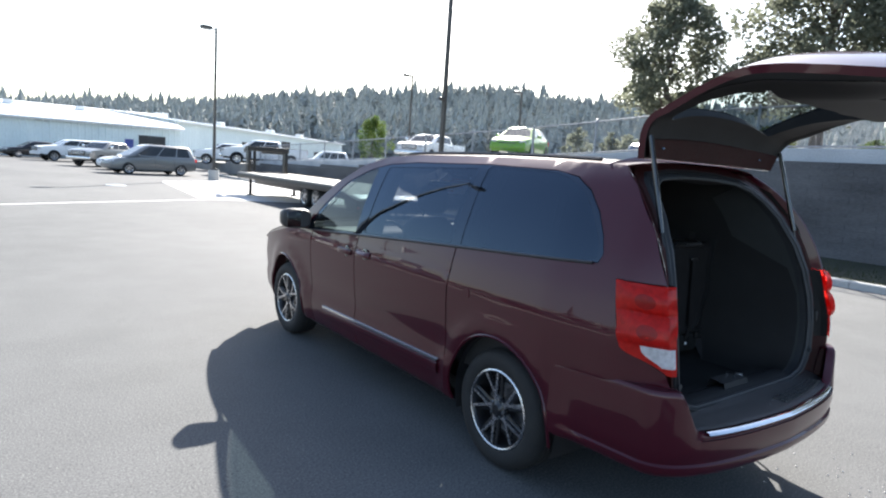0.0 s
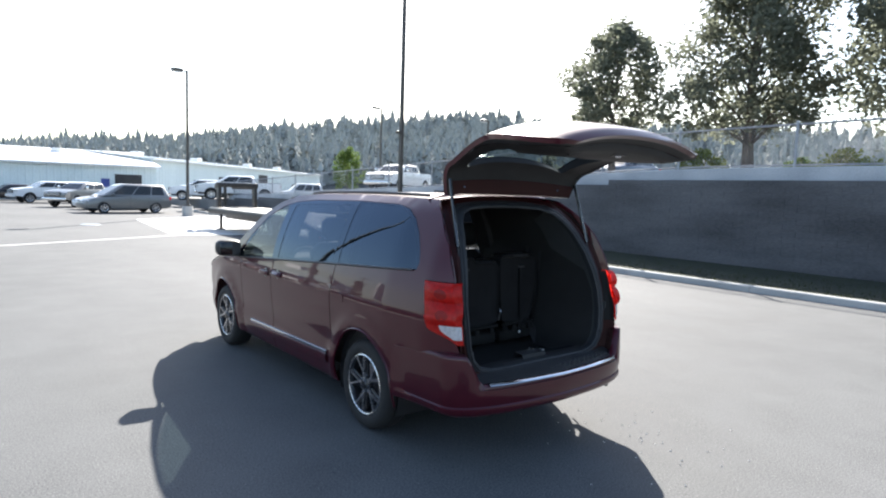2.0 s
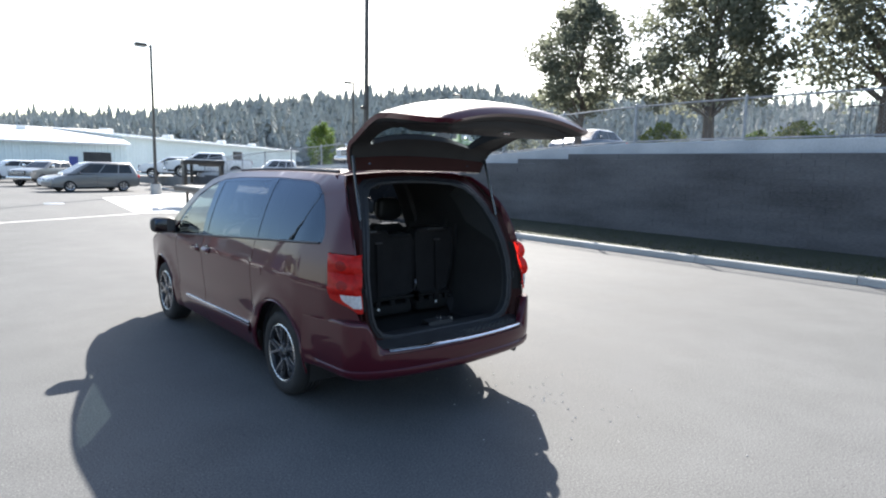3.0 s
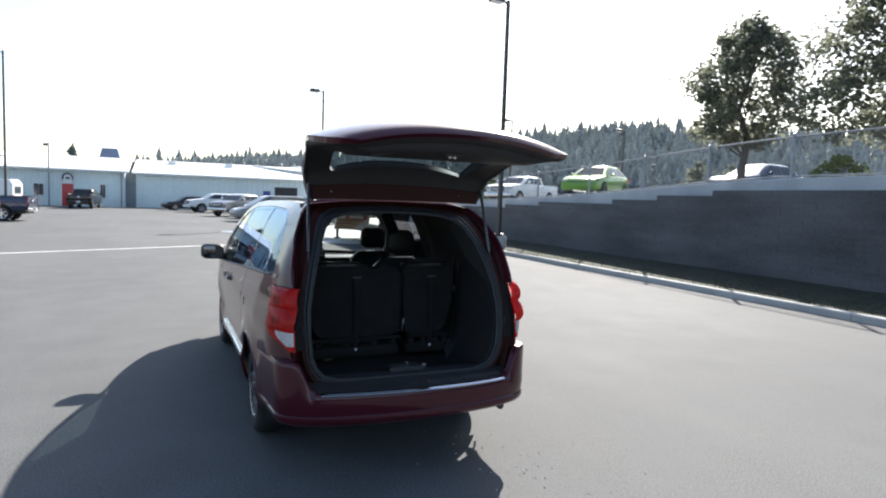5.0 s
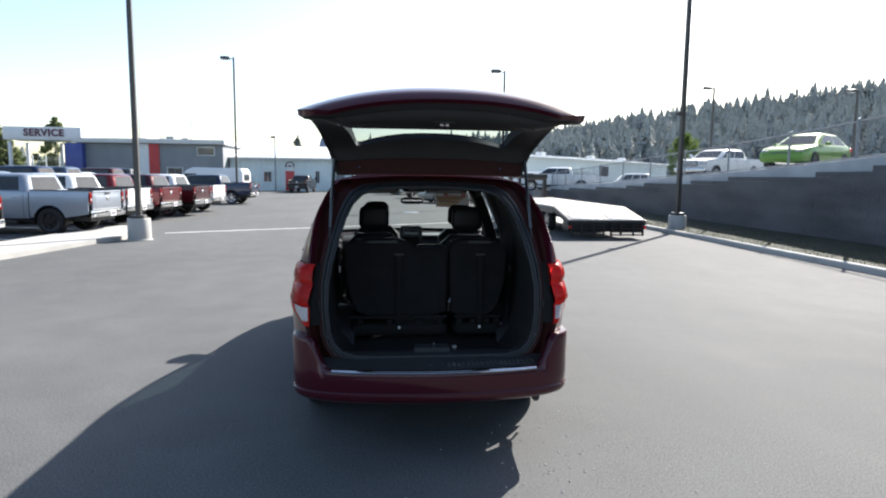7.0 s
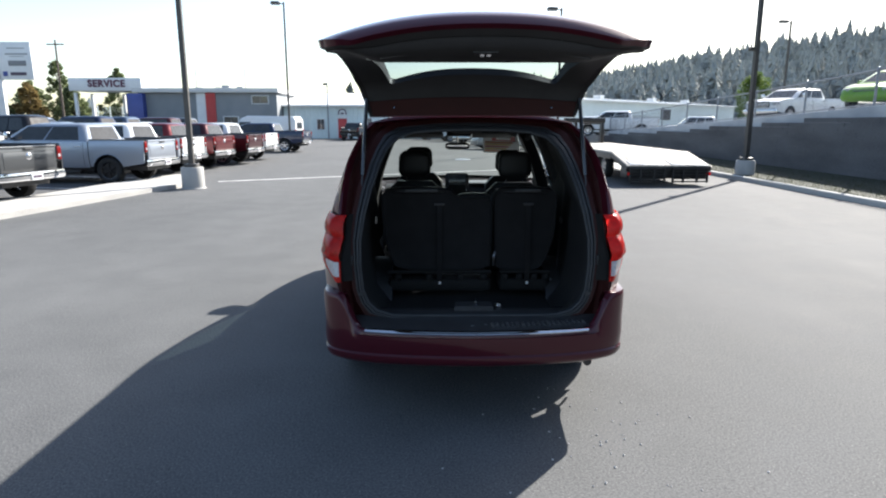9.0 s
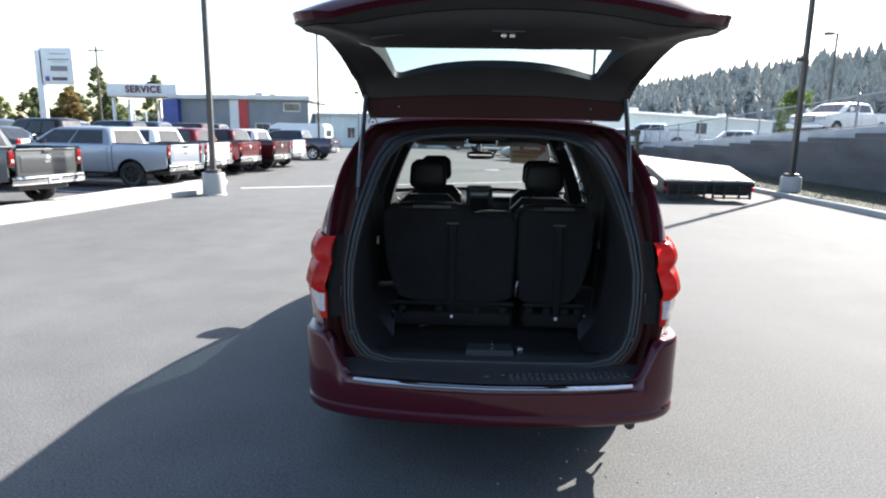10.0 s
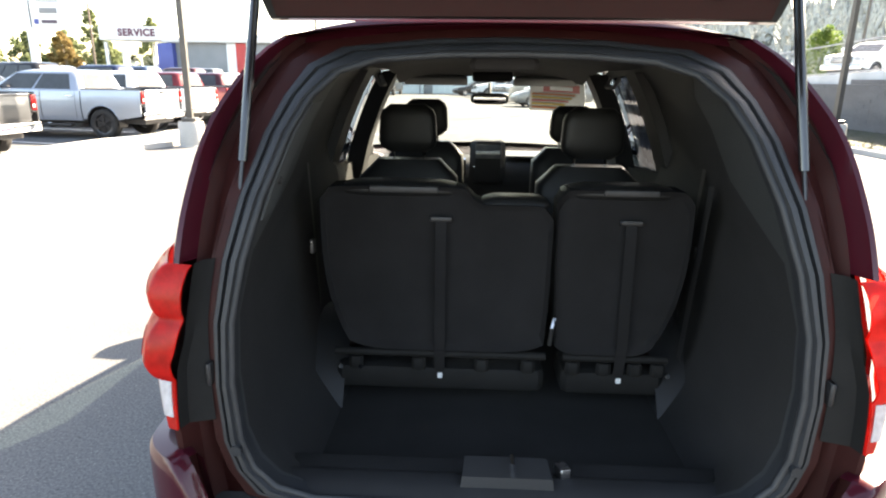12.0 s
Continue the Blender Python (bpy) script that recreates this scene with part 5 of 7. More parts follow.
# ---- tailgate, hinged at the roof and swung up ----
HINGE, SWING = Vector((0, 0.62, 1.84)), -84.6
GATE_S = [0.0, 0.12, 0.221, 0.298, 0.383, 0.513, 0.645, 0.806, 0.961, 1.112, 1.262, 1.403, 1.497, 1.565]
gate_y = spline(list(zip(GATE_S, [0.62, 0.50, 0.40, 0.33, 0.27, 0.20, 0.145, 0.088, 0.05, 0.04, 0.045, 0.06, 0.08, 0.115])))
gate_z = spline(list(zip(GATE_S, [1.84, 1.838, 1.822, 1.79, 1.73, 1.62, 1.50, 1.35, 1.20, 1.05, 0.90, 0.76, 0.68, 0.64])))
gate_half = spline([(0, 0.655), (0.12, 0.685), (0.3, 0.718), (0.5, 0.738), (0.65, 0.758), (0.8, 0.779), (0.96, 0.802), (1.11, 0.812), (1.26, 0.808), (1.4, 0.772), (1.5, 0.71), (1.565, 0.61)])
# how far the inner trim stands off the outer skin: thick below the window
trim_depth = spline([(0, 0.055), (0.3, 0.06), (0.5, 0.078), (0.75, 0.13), (0.9, 0.18), (1.1, 0.19), (1.3, 0.175), (1.45, 0.135), (1.56, 0.085)])
SW = Matrix.Translation(HINGE) @ pose(0, 0, 0, SWING) @ Matrix.Translation(-HINGE)


def gate_at(depth):
    """A place on the gate, s metres down from the hinge, depth metres in from its outer skin."""
    def place(x, s):
        dy, dz = gate_y(s + 0.02) - gate_y(s - 0.02), gate_z(s + 0.02) - gate_z(s - 0.02)
        n = Vector((0, -dz, dy)).normalized()
        y = gate_y(s) + 0.125 * (abs(x) / 0.78) ** 2.3 * min(1, s / 0.4)
        drop = 0.10 * min(1.0, (abs(x) / 0.72) ** 2.5) * min(1.0, max(0.0, 2 - 2 * s))
        return SW @ (Vector((x, y, gate_z(s) - drop)) + n * depth)
    return place


gss = [0, 0.06, 0.12, 0.22, 0.32, 0.45, 0.6, 0.75, 0.9, 1.05, 1.2, 1.33, 1.42, 1.5, 1.55, 1.565]
gate_outline = [(gate_half(q), q) for q in gss] + [(-gate_half(q), q) for q in gss[::-1]]
TRIM_TOP = 0.13
gate_inner = [(gate_half(q) - 0.035, q) for q in [TRIM_TOP] + gss[3:-2]] + [(0.58, 1.53)]
gate_inner = gate_inner + [(-x, q) for x, q in gate_inner[::-1]]
header_inner = [(gate_half(0.02) - 0.03, 0.015), (gate_half(0.12) - 0.035, TRIM_TOP - 0.004), (-gate_half(0.12) + 0.035, TRIM_TOP - 0.004), (-gate_half(0.02) + 0.03, 0.015)]
glass_hole = rounded([(0.615, 0.925), (0.515, 0.265), (0.25, 0.315), (-0.25, 0.315), (-0.515, 0.265), (-0.615, 0.925), (-0.40, 0.945), (0.05, 0.945), (0.08, 0.905), (0.19, 0.905), (0.22, 0.945), (0.42, 0.945)], [0.015, 0.04, 0.25, 0.25, 0.04, 0.015, 0.03, 0.02, 0.03, 0.03, 0.02, 0.03])
gate = thing("tailgate", "", "")
gate.parent = van
up = (0, 0, 1)
outer = part("outer_panel", sheet(gate_outline, [glass_hole], gate_at(0), 0.045, up), RED, gate, "", 50)
flat = spline([(0.6, 0), (0.8, 0.7), (0.92, 1.0), (1.2, 0.9), (1.42, 0.3), (1.53, 0)])


def thin(x):
    """The trim grows thin towards the gate's sides."""
    k = min(1.0, max(0.0, (abs(x) - 0.50) / 0.26))
    return 1 - 0.62 * k * k * (3 - 2 * k)


def trim_at(x, q):
    """The inner trim: below the window it lies flat across, where the skin is bowed."""
    bow = 0.125 * (0.666 ** 2.3 - (abs(x) / 0.78) ** 2.3) if abs(x) < 0.52 else 0.0
    return gate_at(trim_depth(q) * thin(x) + flat(min(1.53, max(0.6, q))) * bow)(x, q)


inner_m = sheet(gate_inner, [glass_hole], trim_at, 0.05, (0, 0, -1))
part("inner_trim", inner_m, TRIM_DARK, gate, "black plastic inner trim", 50)
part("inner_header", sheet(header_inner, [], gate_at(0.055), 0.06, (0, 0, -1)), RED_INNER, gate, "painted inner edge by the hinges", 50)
rim_ = dense(gate_outline, 0.04)
od = [gate_at(0)(x, q) for x, q in rim_]
mid = [gate_at(0.036)(x * 0.992, min(1.555, max(0.008, q))) for x, q in rim_]
inn = [gate_at(trim_depth(min(1.535, max(0.015, q))) * thin(x * 0.955) - 0.003)(x * 0.955, min(1.535, max(0.015, q))) for x, q in rim_]
part("gate_edge", Mesh().loft([od, mid], True, False), RED, gate, "", 50)
part("trim_edge", Mesh().loft([mid, inn], True, False), TRIM_DARK, gate, "", 50)
gh = dense(glass_hole, 0.05)
part("glass_rim", Mesh().loft([[gate_at(0.004)(x, z) for x, z in gh], [trim_at(x, z) for x, z in gh]], True, False), TRIM_DARK, gate, "", 60)
bigger = [(x * 1.05, 0.63 + (q - 0.63) * 1.06) for x, q in glass_hole]
part("rear_window", sheet(bigger, [], gate_at(0.012), 0.07, up), REAR_GLASS, gate, "tinted rear window glass", 50)
for dx in (-0.03, 0.03):
    c = trim_at(dx * 0.5, 1.36) + Vector((0, 0, -0.006))
    part("latch_bolt", Mesh().spin([(0.001, 0.012), (0.009, 0.009), (0.012, 0), (0.009, -0.009), (0.001, -0.012)], Matrix.Translation(c), 10), CHROME, gate, "bright latch bolt")
part("latch_housing", Mesh().loft([[trim_at(x, q) + Vector((0, 0, d)) for x, q in ((-0.05, 1.335), (0.05, 1.335), (0.06, 1.385), (-0.06, 1.385))] for d in (0.02, -0.004)]), BLACK_PLASTIC, gate, "tailgate latch housing", 30, 0, True)
for side in (-1, 1):
    part("pull_cup", Mesh().loft([[gate_at(d)(x, q) for x, q in ((side * 0.36, 1.33), (side * 0.5, 1.33), (side * 0.5, 1.38), (side * 0.36, 1.38))] for d in (0.08, trim_depth(1.355) + 0.004)]), BLACK_PLASTIC, gate, "", 30, 0, True)
    c = gate_at(0.062)(side * 0.50, 0.07)
    part("trim_clip", Mesh().spin([(0.001, 0.008), (0.012, 0.006), (0.016, 0), (0.001, -.006)], Matrix.Translation(c), 12), CHROME, gate)
    # gas strut: barrel on the gate, rod on the body
    a, b = Vector((side * 0.665, 0.47, 1.945)), Vector((side * 0.703, 0.25, 1.20))
    m_ = a.lerp(b, 0.62)
    s_ = part("gas_strut", Mesh().tube([a, m_], 0.0125, 10), BLACK_GLOSS, van, "black gas strut", 50)
    part("strut_rod", Mesh().tube([m_, b], 0.0055, 8), DARK_ALLOY, s_)
    part("strut_ball", Mesh().spin([(0.001, 0.016), (0.012, 0.012), (0.016, 0), (0.012, -.012), (0.001, -.016)], Matrix.Translation(b), 12), STEEL, s_)

# ---- inside the minivan ----
fl = Mesh().box((0, 2.05, 0.53), (1.5, 3.3, 0.06)).box((0, 0.31, 0.60), (1.36, 0.14, 0.05), None, 0.012)
part("cargo_floor", fl, CARPET, van, "black carpeted cargo floor", 30)
sc = Mesh().loft([[Vector((x, y, z)) for y, z in ((0.17, 0.637), (0.20, 0.645), (0.27, 0.645), (0.30, 0.63), (0.33, 0.60))] for x in np.linspace(-0.62, 0.62, 12)], False, False)
part("sill_plate", sc, TRIM_DARK, van, "scuffed black sill plate", 40)
lt = Mesh().loft([[Vector((x, 0.215, 0.64)), Vector((x * .96, 0.225, 0.672)), Vector((x * .9, 0.31, 0.678)), Vector((x * .94, 0.335, 0.61))] for x in (-0.125, -0.11, 0.11, 0.125)], False, False)
part("striker_cover", lt, TRIM_DARK, van, "raised striker cover", 30)
part("striker", Mesh().tube([(0.015, 0.25, 0.66), (0.015, 0.245, 0.70), (0.015, 0.285, 0.70), (0.015, 0.29, 0.66)], 0.006, 6), CHROME, van)
part("striker_bracket", Mesh().box((0.155, 0.29, 0.655), (0.03, 0.04, 0.03), Euler((0, 0, .4)).to_matrix(), 0.003), STEEL, van)
side_low = [(0.22, 0.50), (0.20, 0.9), (0.26, 1.25), (0.42, 1.315), (1.6, 1.25), (2.8, 1.165), (3.75, 1.105), (3.75, 0.50)]
for side in (-1, 1):
    inw = lambda y, z: (side * min(0.86, half(z) * plan(y) - 0.075), y, z)
    part("side_trim", sheet(side_low, [], inw, 0.12, (-side, 0, 0)), TRIM_DARK, van, "black plastic side trim", 40)
    ib = [(3.7, belt(3.7) - .06), (3.5, 1.33), (3.25, 1.53), (2.98, 1.65), (2.75, 1.72), (2.4, 1.76), (1.6, 1.775), (0.62, 1.76), (0.50, 1.70), (0.34, 1.5), (0.25, 1.27), (0.5, belt(0.5) - .06), (1.6, belt(1.6) - .06), (2.8, belt(2.8) - .06)]
    hol = [[(y, z) for y, z in glass_front], [(y, z) for y, z in glass_slide], [(0.62 + (y - 0.56) * 0.94, z) for y, z in glass_quart]]
    part("pillar_trim", sheet(ib, hol, lambda y, z: (side * (half(z) * plan(y) - 0.05), y, z), 0.09, (-side, 0, 0)), TRIM_DARK, van, "dark pillar trim", 40)
    belt_ = Mesh().loft([[Vector((side * 0.70, 0.94 + .02 * k, 1.62 - 0.9 * k / 8)), Vector((side * 0.705, 0.985 + .02 * k, 1.62 - 0.9 * k / 8))] for k in range(9)], False, False)
    part("seat_belt", belt_, BLACK_PLASTIC, van, "black seat belt", 0)
    if side > 0:
        part("seat_belt", Mesh().loft([[Vector((0.665 - .03 * k, 0.80 + .02 * k, 1.36 - .62 * k + d)) for d in (0, .004)] + [Vector((0.665 - .03 * k, 0.845 + .02 * k, 1.36 - .62 * k))] for k in np.linspace(0, 1, 8)], True, True), BLACK_PLASTIC, van, "black seat belt hanging beside the bench", 0)
    part("belt_buckle", Mesh().box((side * 0.66, 0.86, 1.12), (0.015, 0.03, 0.05), None, 0.004), STEEL, van)
    for nm, y0, y1, dx in (("b_pillar_trim", 2.66, 2.95, 0.15), ("c_pillar_trim", 1.48, 1.76, 0.17)):
        bp_ = Mesh().loft([[Vector((side * (half(z) * plan(y) - o), y, z)) for y, o in ((y0, 0.05), (y0 + 0.05, dx), (y1 - 0.05, dx), (y1, 0.05))] for z in np.linspace(1.0, 1.72, 8)], False, False)
        part(nm, bp_, TRIM_DARK, van, "dark moulded pillar trim", 40)
    part("grab_handle", Mesh().tube([(side * 0.60, 1.95, 1.70), (side * 0.575, 1.97, 1.655), (side * 0.575, 2.13, 1.655), (side * 0.60, 2.15, 1.70)], 0.011, 6), TRIM_GREY, van)
hl = Mesh().loft([[Vector((u * 0.60, y, 1.765 - 0.05 * abs(u) ** 3 + (0.02 if 0.9 < y < 2.6 else 0) - (0.06 if y > 2.9 else 0))) for u in np.linspace(-1, 1, 13)] for y in (0.58, 0.7, 0.9, 1.2, 1.8, 2.4, 2.7, 3.0)], False, False)
part("headlining", hl, HEADLINER, van, "grey headlining", 40)
part("roof_console", Mesh().box((0, 1.35, 1.742), (0.26, 0.34, 0.05), None, 0.02), HEADLINER, van, "overhead console with lamps", 40)
part("roof_console", Mesh().box((0, 2.75, 1.70), (0.24, 0.34, 0.06), None, 0.02), TRIM_DARK, van, "overhead console", 40)
for x in (-0.36, 0.36):
    part("sun_visor", Mesh().box((x, 3.0, 1.675), (0.42, 0.16, 0.02), Euler((-.3, 0, 0)).to_matrix(), 0.008), TRIM_GREY, van, "grey sun visor")


def cushion(c, s, r, taper=1.0, lean=0.0):
    """A padded block with full rounded edges."""
    m = Mesh()
    n, rings = 24, []
    for k in range(9):
        t = -1 + 2 * k / 8
        z = t * s[2] / 2
        sh = (1 - max(0, abs(t) - (1 - 2 * r / s[2])) ** 2 / max(1e-6, (2 * r / s[2]) ** 2) * 0.35)
        w = (1 + (taper - 1) * (t + 1) / 2) * sh
        rings.append([(c[0] + math.copysign(abs(math.cos(q)) ** .4, math.cos(q)) * s[0] / 2 * w, c[1] + math.copysign(abs(math.sin(q)) ** .4, math.sin(q)) * s[1] / 2 * sh + lean * z, c[2] + z) for q in (2 * math.pi * i / n for i in range(n))])
    return m.loft(rings)


rear_seat = thing("rear_bench_seat", "", "")
rear_seat.parent = van
def bench_back(name, x0, x1, top, low_l, low_r, label):
    """A seat back seen from behind: a padded board whose top follows top(x) and whose foot draws in."""
    xs_, zb = np.linspace(x0, x1, 25), 0.775
    w = x1 - x0
    def face(y, k):
        up_, dn = [], []
        for x in xs_:
            e = min(1.0, min(x - x0, x1 - x) / 0.045)
            up_.append((x, top(x) - 0.045 * (1 - e) ** 2 - (1 - k) * 0.03))
        for x in xs_[::-1]:
            f = (x - x0) / w
            dn.append((x0 + low_l + (w - low_l - low_r) * f, zb + 0.03 * (2 * abs(f - 0.5)) ** 6 + (1 - k) * 0.03))
        side_r = [(x1 - low_r * q ** 3, top(x1) - 0.05 + (zb + 0.03 - top(x1) + 0.05) * q) for q in np.linspace(0.1, 0.9, 8)]
        side_l = [(x0 + low_l * q ** 3, top(x0) - 0.05 + (zb + 0.03 - top(x0) + 0.05) * q) for q in np.linspace(0.9, 0.1, 8)]
        cx_ = (x0 + x1) / 2
        return [(cx_ + (x - cx_) * (0.965 + 0.035 * k), y + 0.05 * (z - 1.07), z) for x, z in up_ + side_r + dn + side_l]
    m = Mesh().loft([face(0.812, 0.0), face(0.798, 0.6), face(0.79, 0.95), face(0.80, 1.0), face(0.90, 1.0), face(0.92, 0.5)])
    return part(name, m, SEAT_CLOTH, rear_seat, label, 40)


wide_top = spline([(-0.61, 1.345), (-0.15, 1.345), (-0.115, 1.335), (-0.085, 1.29), (0.165, 1.29)])
bench_back("backrest", -0.615, 0.162, wide_top, 0.09, 0.015, "wide black cloth seat back with a lower middle")
bench_back("backrest", 0.172, 0.615, lambda x: 1.345, 0.015, 0.10, "narrow black cloth seat back")
for x0, x1, zt in ((-0.575, -0.13, 1.345), (-0.085, 0.155, 1.30), (0.19, 0.58, 1.345)):
    part("top_roll", cushion(((x0 + x1) / 2, 0.885, zt - 0.016), (x1 - x0, 0.15, 0.05), 0.024), SEAT_LEATHER, rear_seat, "black leather top roll", 60)
for x0, x1 in ((-0.45, -0.22), (0.32, 0.50)):
    part("hinge_cover", Mesh().box(((x0 + x1) / 2, 0.81, 1.335), (x1 - x0, 0.012, 0.022), None, 0.004), BLACK_PLASTIC, rear_seat, "smooth black cover strip")
for x in (-0.21, 0.415):
    part("fold_strap", Mesh().loft([[Vector((x - .018, y, z)), Vector((x + .018, y, z))] for y, z in ((0.797, 1.235), (0.793, 1.21), (0.782, 1.0), (0.772, 0.80), (0.795, 0.69))], False, False), SEAT_CLOTH, rear_seat, "black folding strap", 30)
    part("strap_slot", Mesh().box((x, 0.797, 1.24), (0.075, 0.012, 0.016), None, 0.004), BLACK_PLASTIC, rear_seat)
    part("strap_tab", Mesh().box((x + 0.002, 0.79, 0.675), (0.018, 0.01, 0.02), None, 0.003), SIGN_WHITE, rear_seat, "white strap tab")
part("latch_handle", Mesh().tube([(0.172, 0.80, 0.80), (0.175, 0.785, 0.87), (0.185, 0.80, 0.90)], 0.008, 6), STEEL, rear_seat)
for x, w in ((-0.21, 0.74), (0.40, 0.36)):
    part("seat_rail", Mesh().tube([(x - w / 2, 0.80, 0.755), (x + w / 2, 0.80, 0.755)], 0.014, 8), GUTTER_BLACK, rear_seat)
    part("seat_base", Mesh().box((x, 0.90, 0.655), (w, 0.20, 0.09), None, 0.02), GUTTER_BLACK, rear_seat, "", 40)
    for k in (-.4, -.1, .2, .42):
        part("hinge_bracket", Mesh().box((x + w * k, 0.80, 0.715), (0.05, 0.03, 0.05), None, 0.01), GUTTER_BLACK, rear_seat)
for x in (-0.56, -0.49, 0.585):
    part("anchor_bolt", Mesh().tube([(x, 0.80, 0.70), (x, 0.785, 0.70)], 0.009, 8), CHROME, rear_seat)


def seat(name, x, y, z, label):
    s = thing(name, label, "")
    s.parent = van
    s.location = (x, y, z)
    part("seat_back", cushion((0, 0, 0.30), (0.50, 0.15, 0.66), 0.06, 0.92, 0.12), SEAT_LEATHER, s, "", 50)
    part("headrest", cushion((0, 0.0, 0.775), (0.275, 0.10, 0.215), 0.05, 0.92, 0.03), SEAT_LEATHER, s, "", 60)
    for dx in (-0.07, 0.07):
        part("headrest_post", Mesh().tube([(dx, 0.03, 0.58), (dx, 0.015, 0.72)], 0.007, 6), CHROME, s)
    part("seat_cushion", cushion((0, 0.28, -0.08), (0.5, 0.5, 0.16), 0.05), SEAT_LEATHER, s, "", 50)
    part("seat_pedestal", Mesh().box((0, 0.2, -0.18 - (z - 0.74) * .5), (0.4, 0.4, 0.1 + (z - .74)), None, 0.02), BLACK_PLASTIC, s)
    return s


seat("middle_seat", -0.41, 1.70, 0.69, "black leather middle-row seat")
seat("middle_seat", 0.41, 1.55, 0.69, "black leather middle-row seat")
seat("front_seat", -0.395, 2.62, 0.685, "black leather driver seat")
seat("front_seat", 0.49, 2.62, 0.655, "black leather passenger seat")
da = Mesh().loft([[Vector((x, y + 0.04 * (1 - (x / .8) ** 2), z)) for y, z in ((3.36, 0.70), (3.32, 0.95), (3.36, 1.06), (3.46, 1.10), (3.75, 1.10), (4.02, 1.07), (4.05, 0.7))] for x in np.linspace(-0.80, 0.80, 17)], False, False)
part("dashboard", da, TRIM_DARK, van, "dark dashboard", 50)
part("dash_top", Mesh().box((0.45, 3.62, 1.125), (0.62, 0.34, 0.02), None, 0.008), TRIM_GREY, van, "", 40)
cs = part("centre_console", Mesh().box((0.005, 3.33, 1.10), (0.26, 0.14, 0.32), Euler((-.15, 0, 0)).to_matrix(), 0.04), TRIM_DARK, van, "centre console with a screen", 40)
part("screen", Mesh().box((0.005, 3.255, 1.185), (0.18, 0.006, 0.10), Euler((-.15, 0, 0)).to_matrix(), 0.002), surface("grey_screen", (0.10, 0.11, 0.12), (0.2, 0.21, 0.22), 0.15, 0, 3, 20, 0, 0.001), cs)
for z in (1.03, 1.075):
    part("vent_row", Mesh().box((0.005, 3.265, z), (0.2, 0.01, 0.018), Euler((-.15, 0, 0)).to_matrix(), 0.003), CHROME, cs)
part("gear_lever", Mesh().tube([(-0.17, 3.33, 1.0), (-0.17, 3.27, 1.13)], 0.018, 8), CHROME, van)
wl = Mesh()
wl.tube([Vector((-0.40 + 0.185 * math.cos(a), 3.20 + 0.06 * math.sin(a), 1.03 + 0.175 * math.sin(a))) for a in (2 * math.pi * k / 28 for k in range(29))], 0.016, 8, False)
sw = part("steering_wheel", wl, SEAT_LEATHER, van, "black steering wheel", 60)
part("wheel_hub", Mesh().box((-0.40, 3.215, 1.02), (0.18, 0.05, 0.12), None, 0.025), TRIM_DARK, sw)
for a in (0, 180, 270):
    part("wheel_spoke", Mesh().tube([(-0.40, 3.21, 1.02), (-0.40 + 0.18 * math.cos(radians(a)), 3.20 + .06 * math.sin(radians(a)), 1.03 + 0.17 * math.sin(radians(a)))], 0.015, 6), TRIM_DARK, sw)
mi = part("rear_view_mirror", cushion((0.0, 3.08, 1.56), (0.255, 0.035, 0.075), 0.02), BLACK_PLASTIC, van, "black rear-view mirror", 60)
part("mirror_face", Mesh().box((0, 3.059, 1.56), (0.22, 0.004, 0.055), None, 0.0015), CHROME, mi)
part("mirror_stem", Mesh().tube([(0, 3.09, 1.58), (0, 3.16, 1.66)], 0.01, 6), BLACK_PLASTIC, mi)
# bright paper stickers on the passenger side of the windscreen
def on_screen(u, s, lift=0.012):
    return Vector(screen_at(u, s)) + Vector((0, -lift, -lift))
def sticker(u0, u1, s0, s1, mat, nm, lift):
    part(nm, Mesh().loft([[on_screen(u, s, lift) for u in np.linspace(u0, u1, 7)] for s in np.linspace(s0, s1, 5)], False, False), mat, van, "bright paper windscreen sticker", 40)
YELLOW = surface("yellow_print", (0.62, 0.44, 0.05), (0.75, 0.55, 0.08), 0.6, 0, 3, 30, 0.02, 0.001)
ORANGE = surface("orange_print", (0.6, 0.16, 0.03), (0.7, 0.24, 0.05), 0.6, 0, 3, 30, 0.02, 0.001)
sticker(0.38, 0.86, 0.20, 0.56, SIGN_WHITE, "screen_sticker", 0.012)
sticker(0.50, 0.82, 0.225, 0.33, RED_PANEL, "screen_sticker", 0.016)
sticker(0.56, 0.76, 0.25, 0.30, SIGN_WHITE, "screen_sticker", 0.019)
for k in range(5):
    sticker(0.40, 0.78 - 0.03 * k, 0.35 + k * 0.04, 0.37 + k * 0.04, (ORANGE, YELLOW, RED_PANEL, YELLOW, ORANGE)[k], "screen_sticker", 0.016)

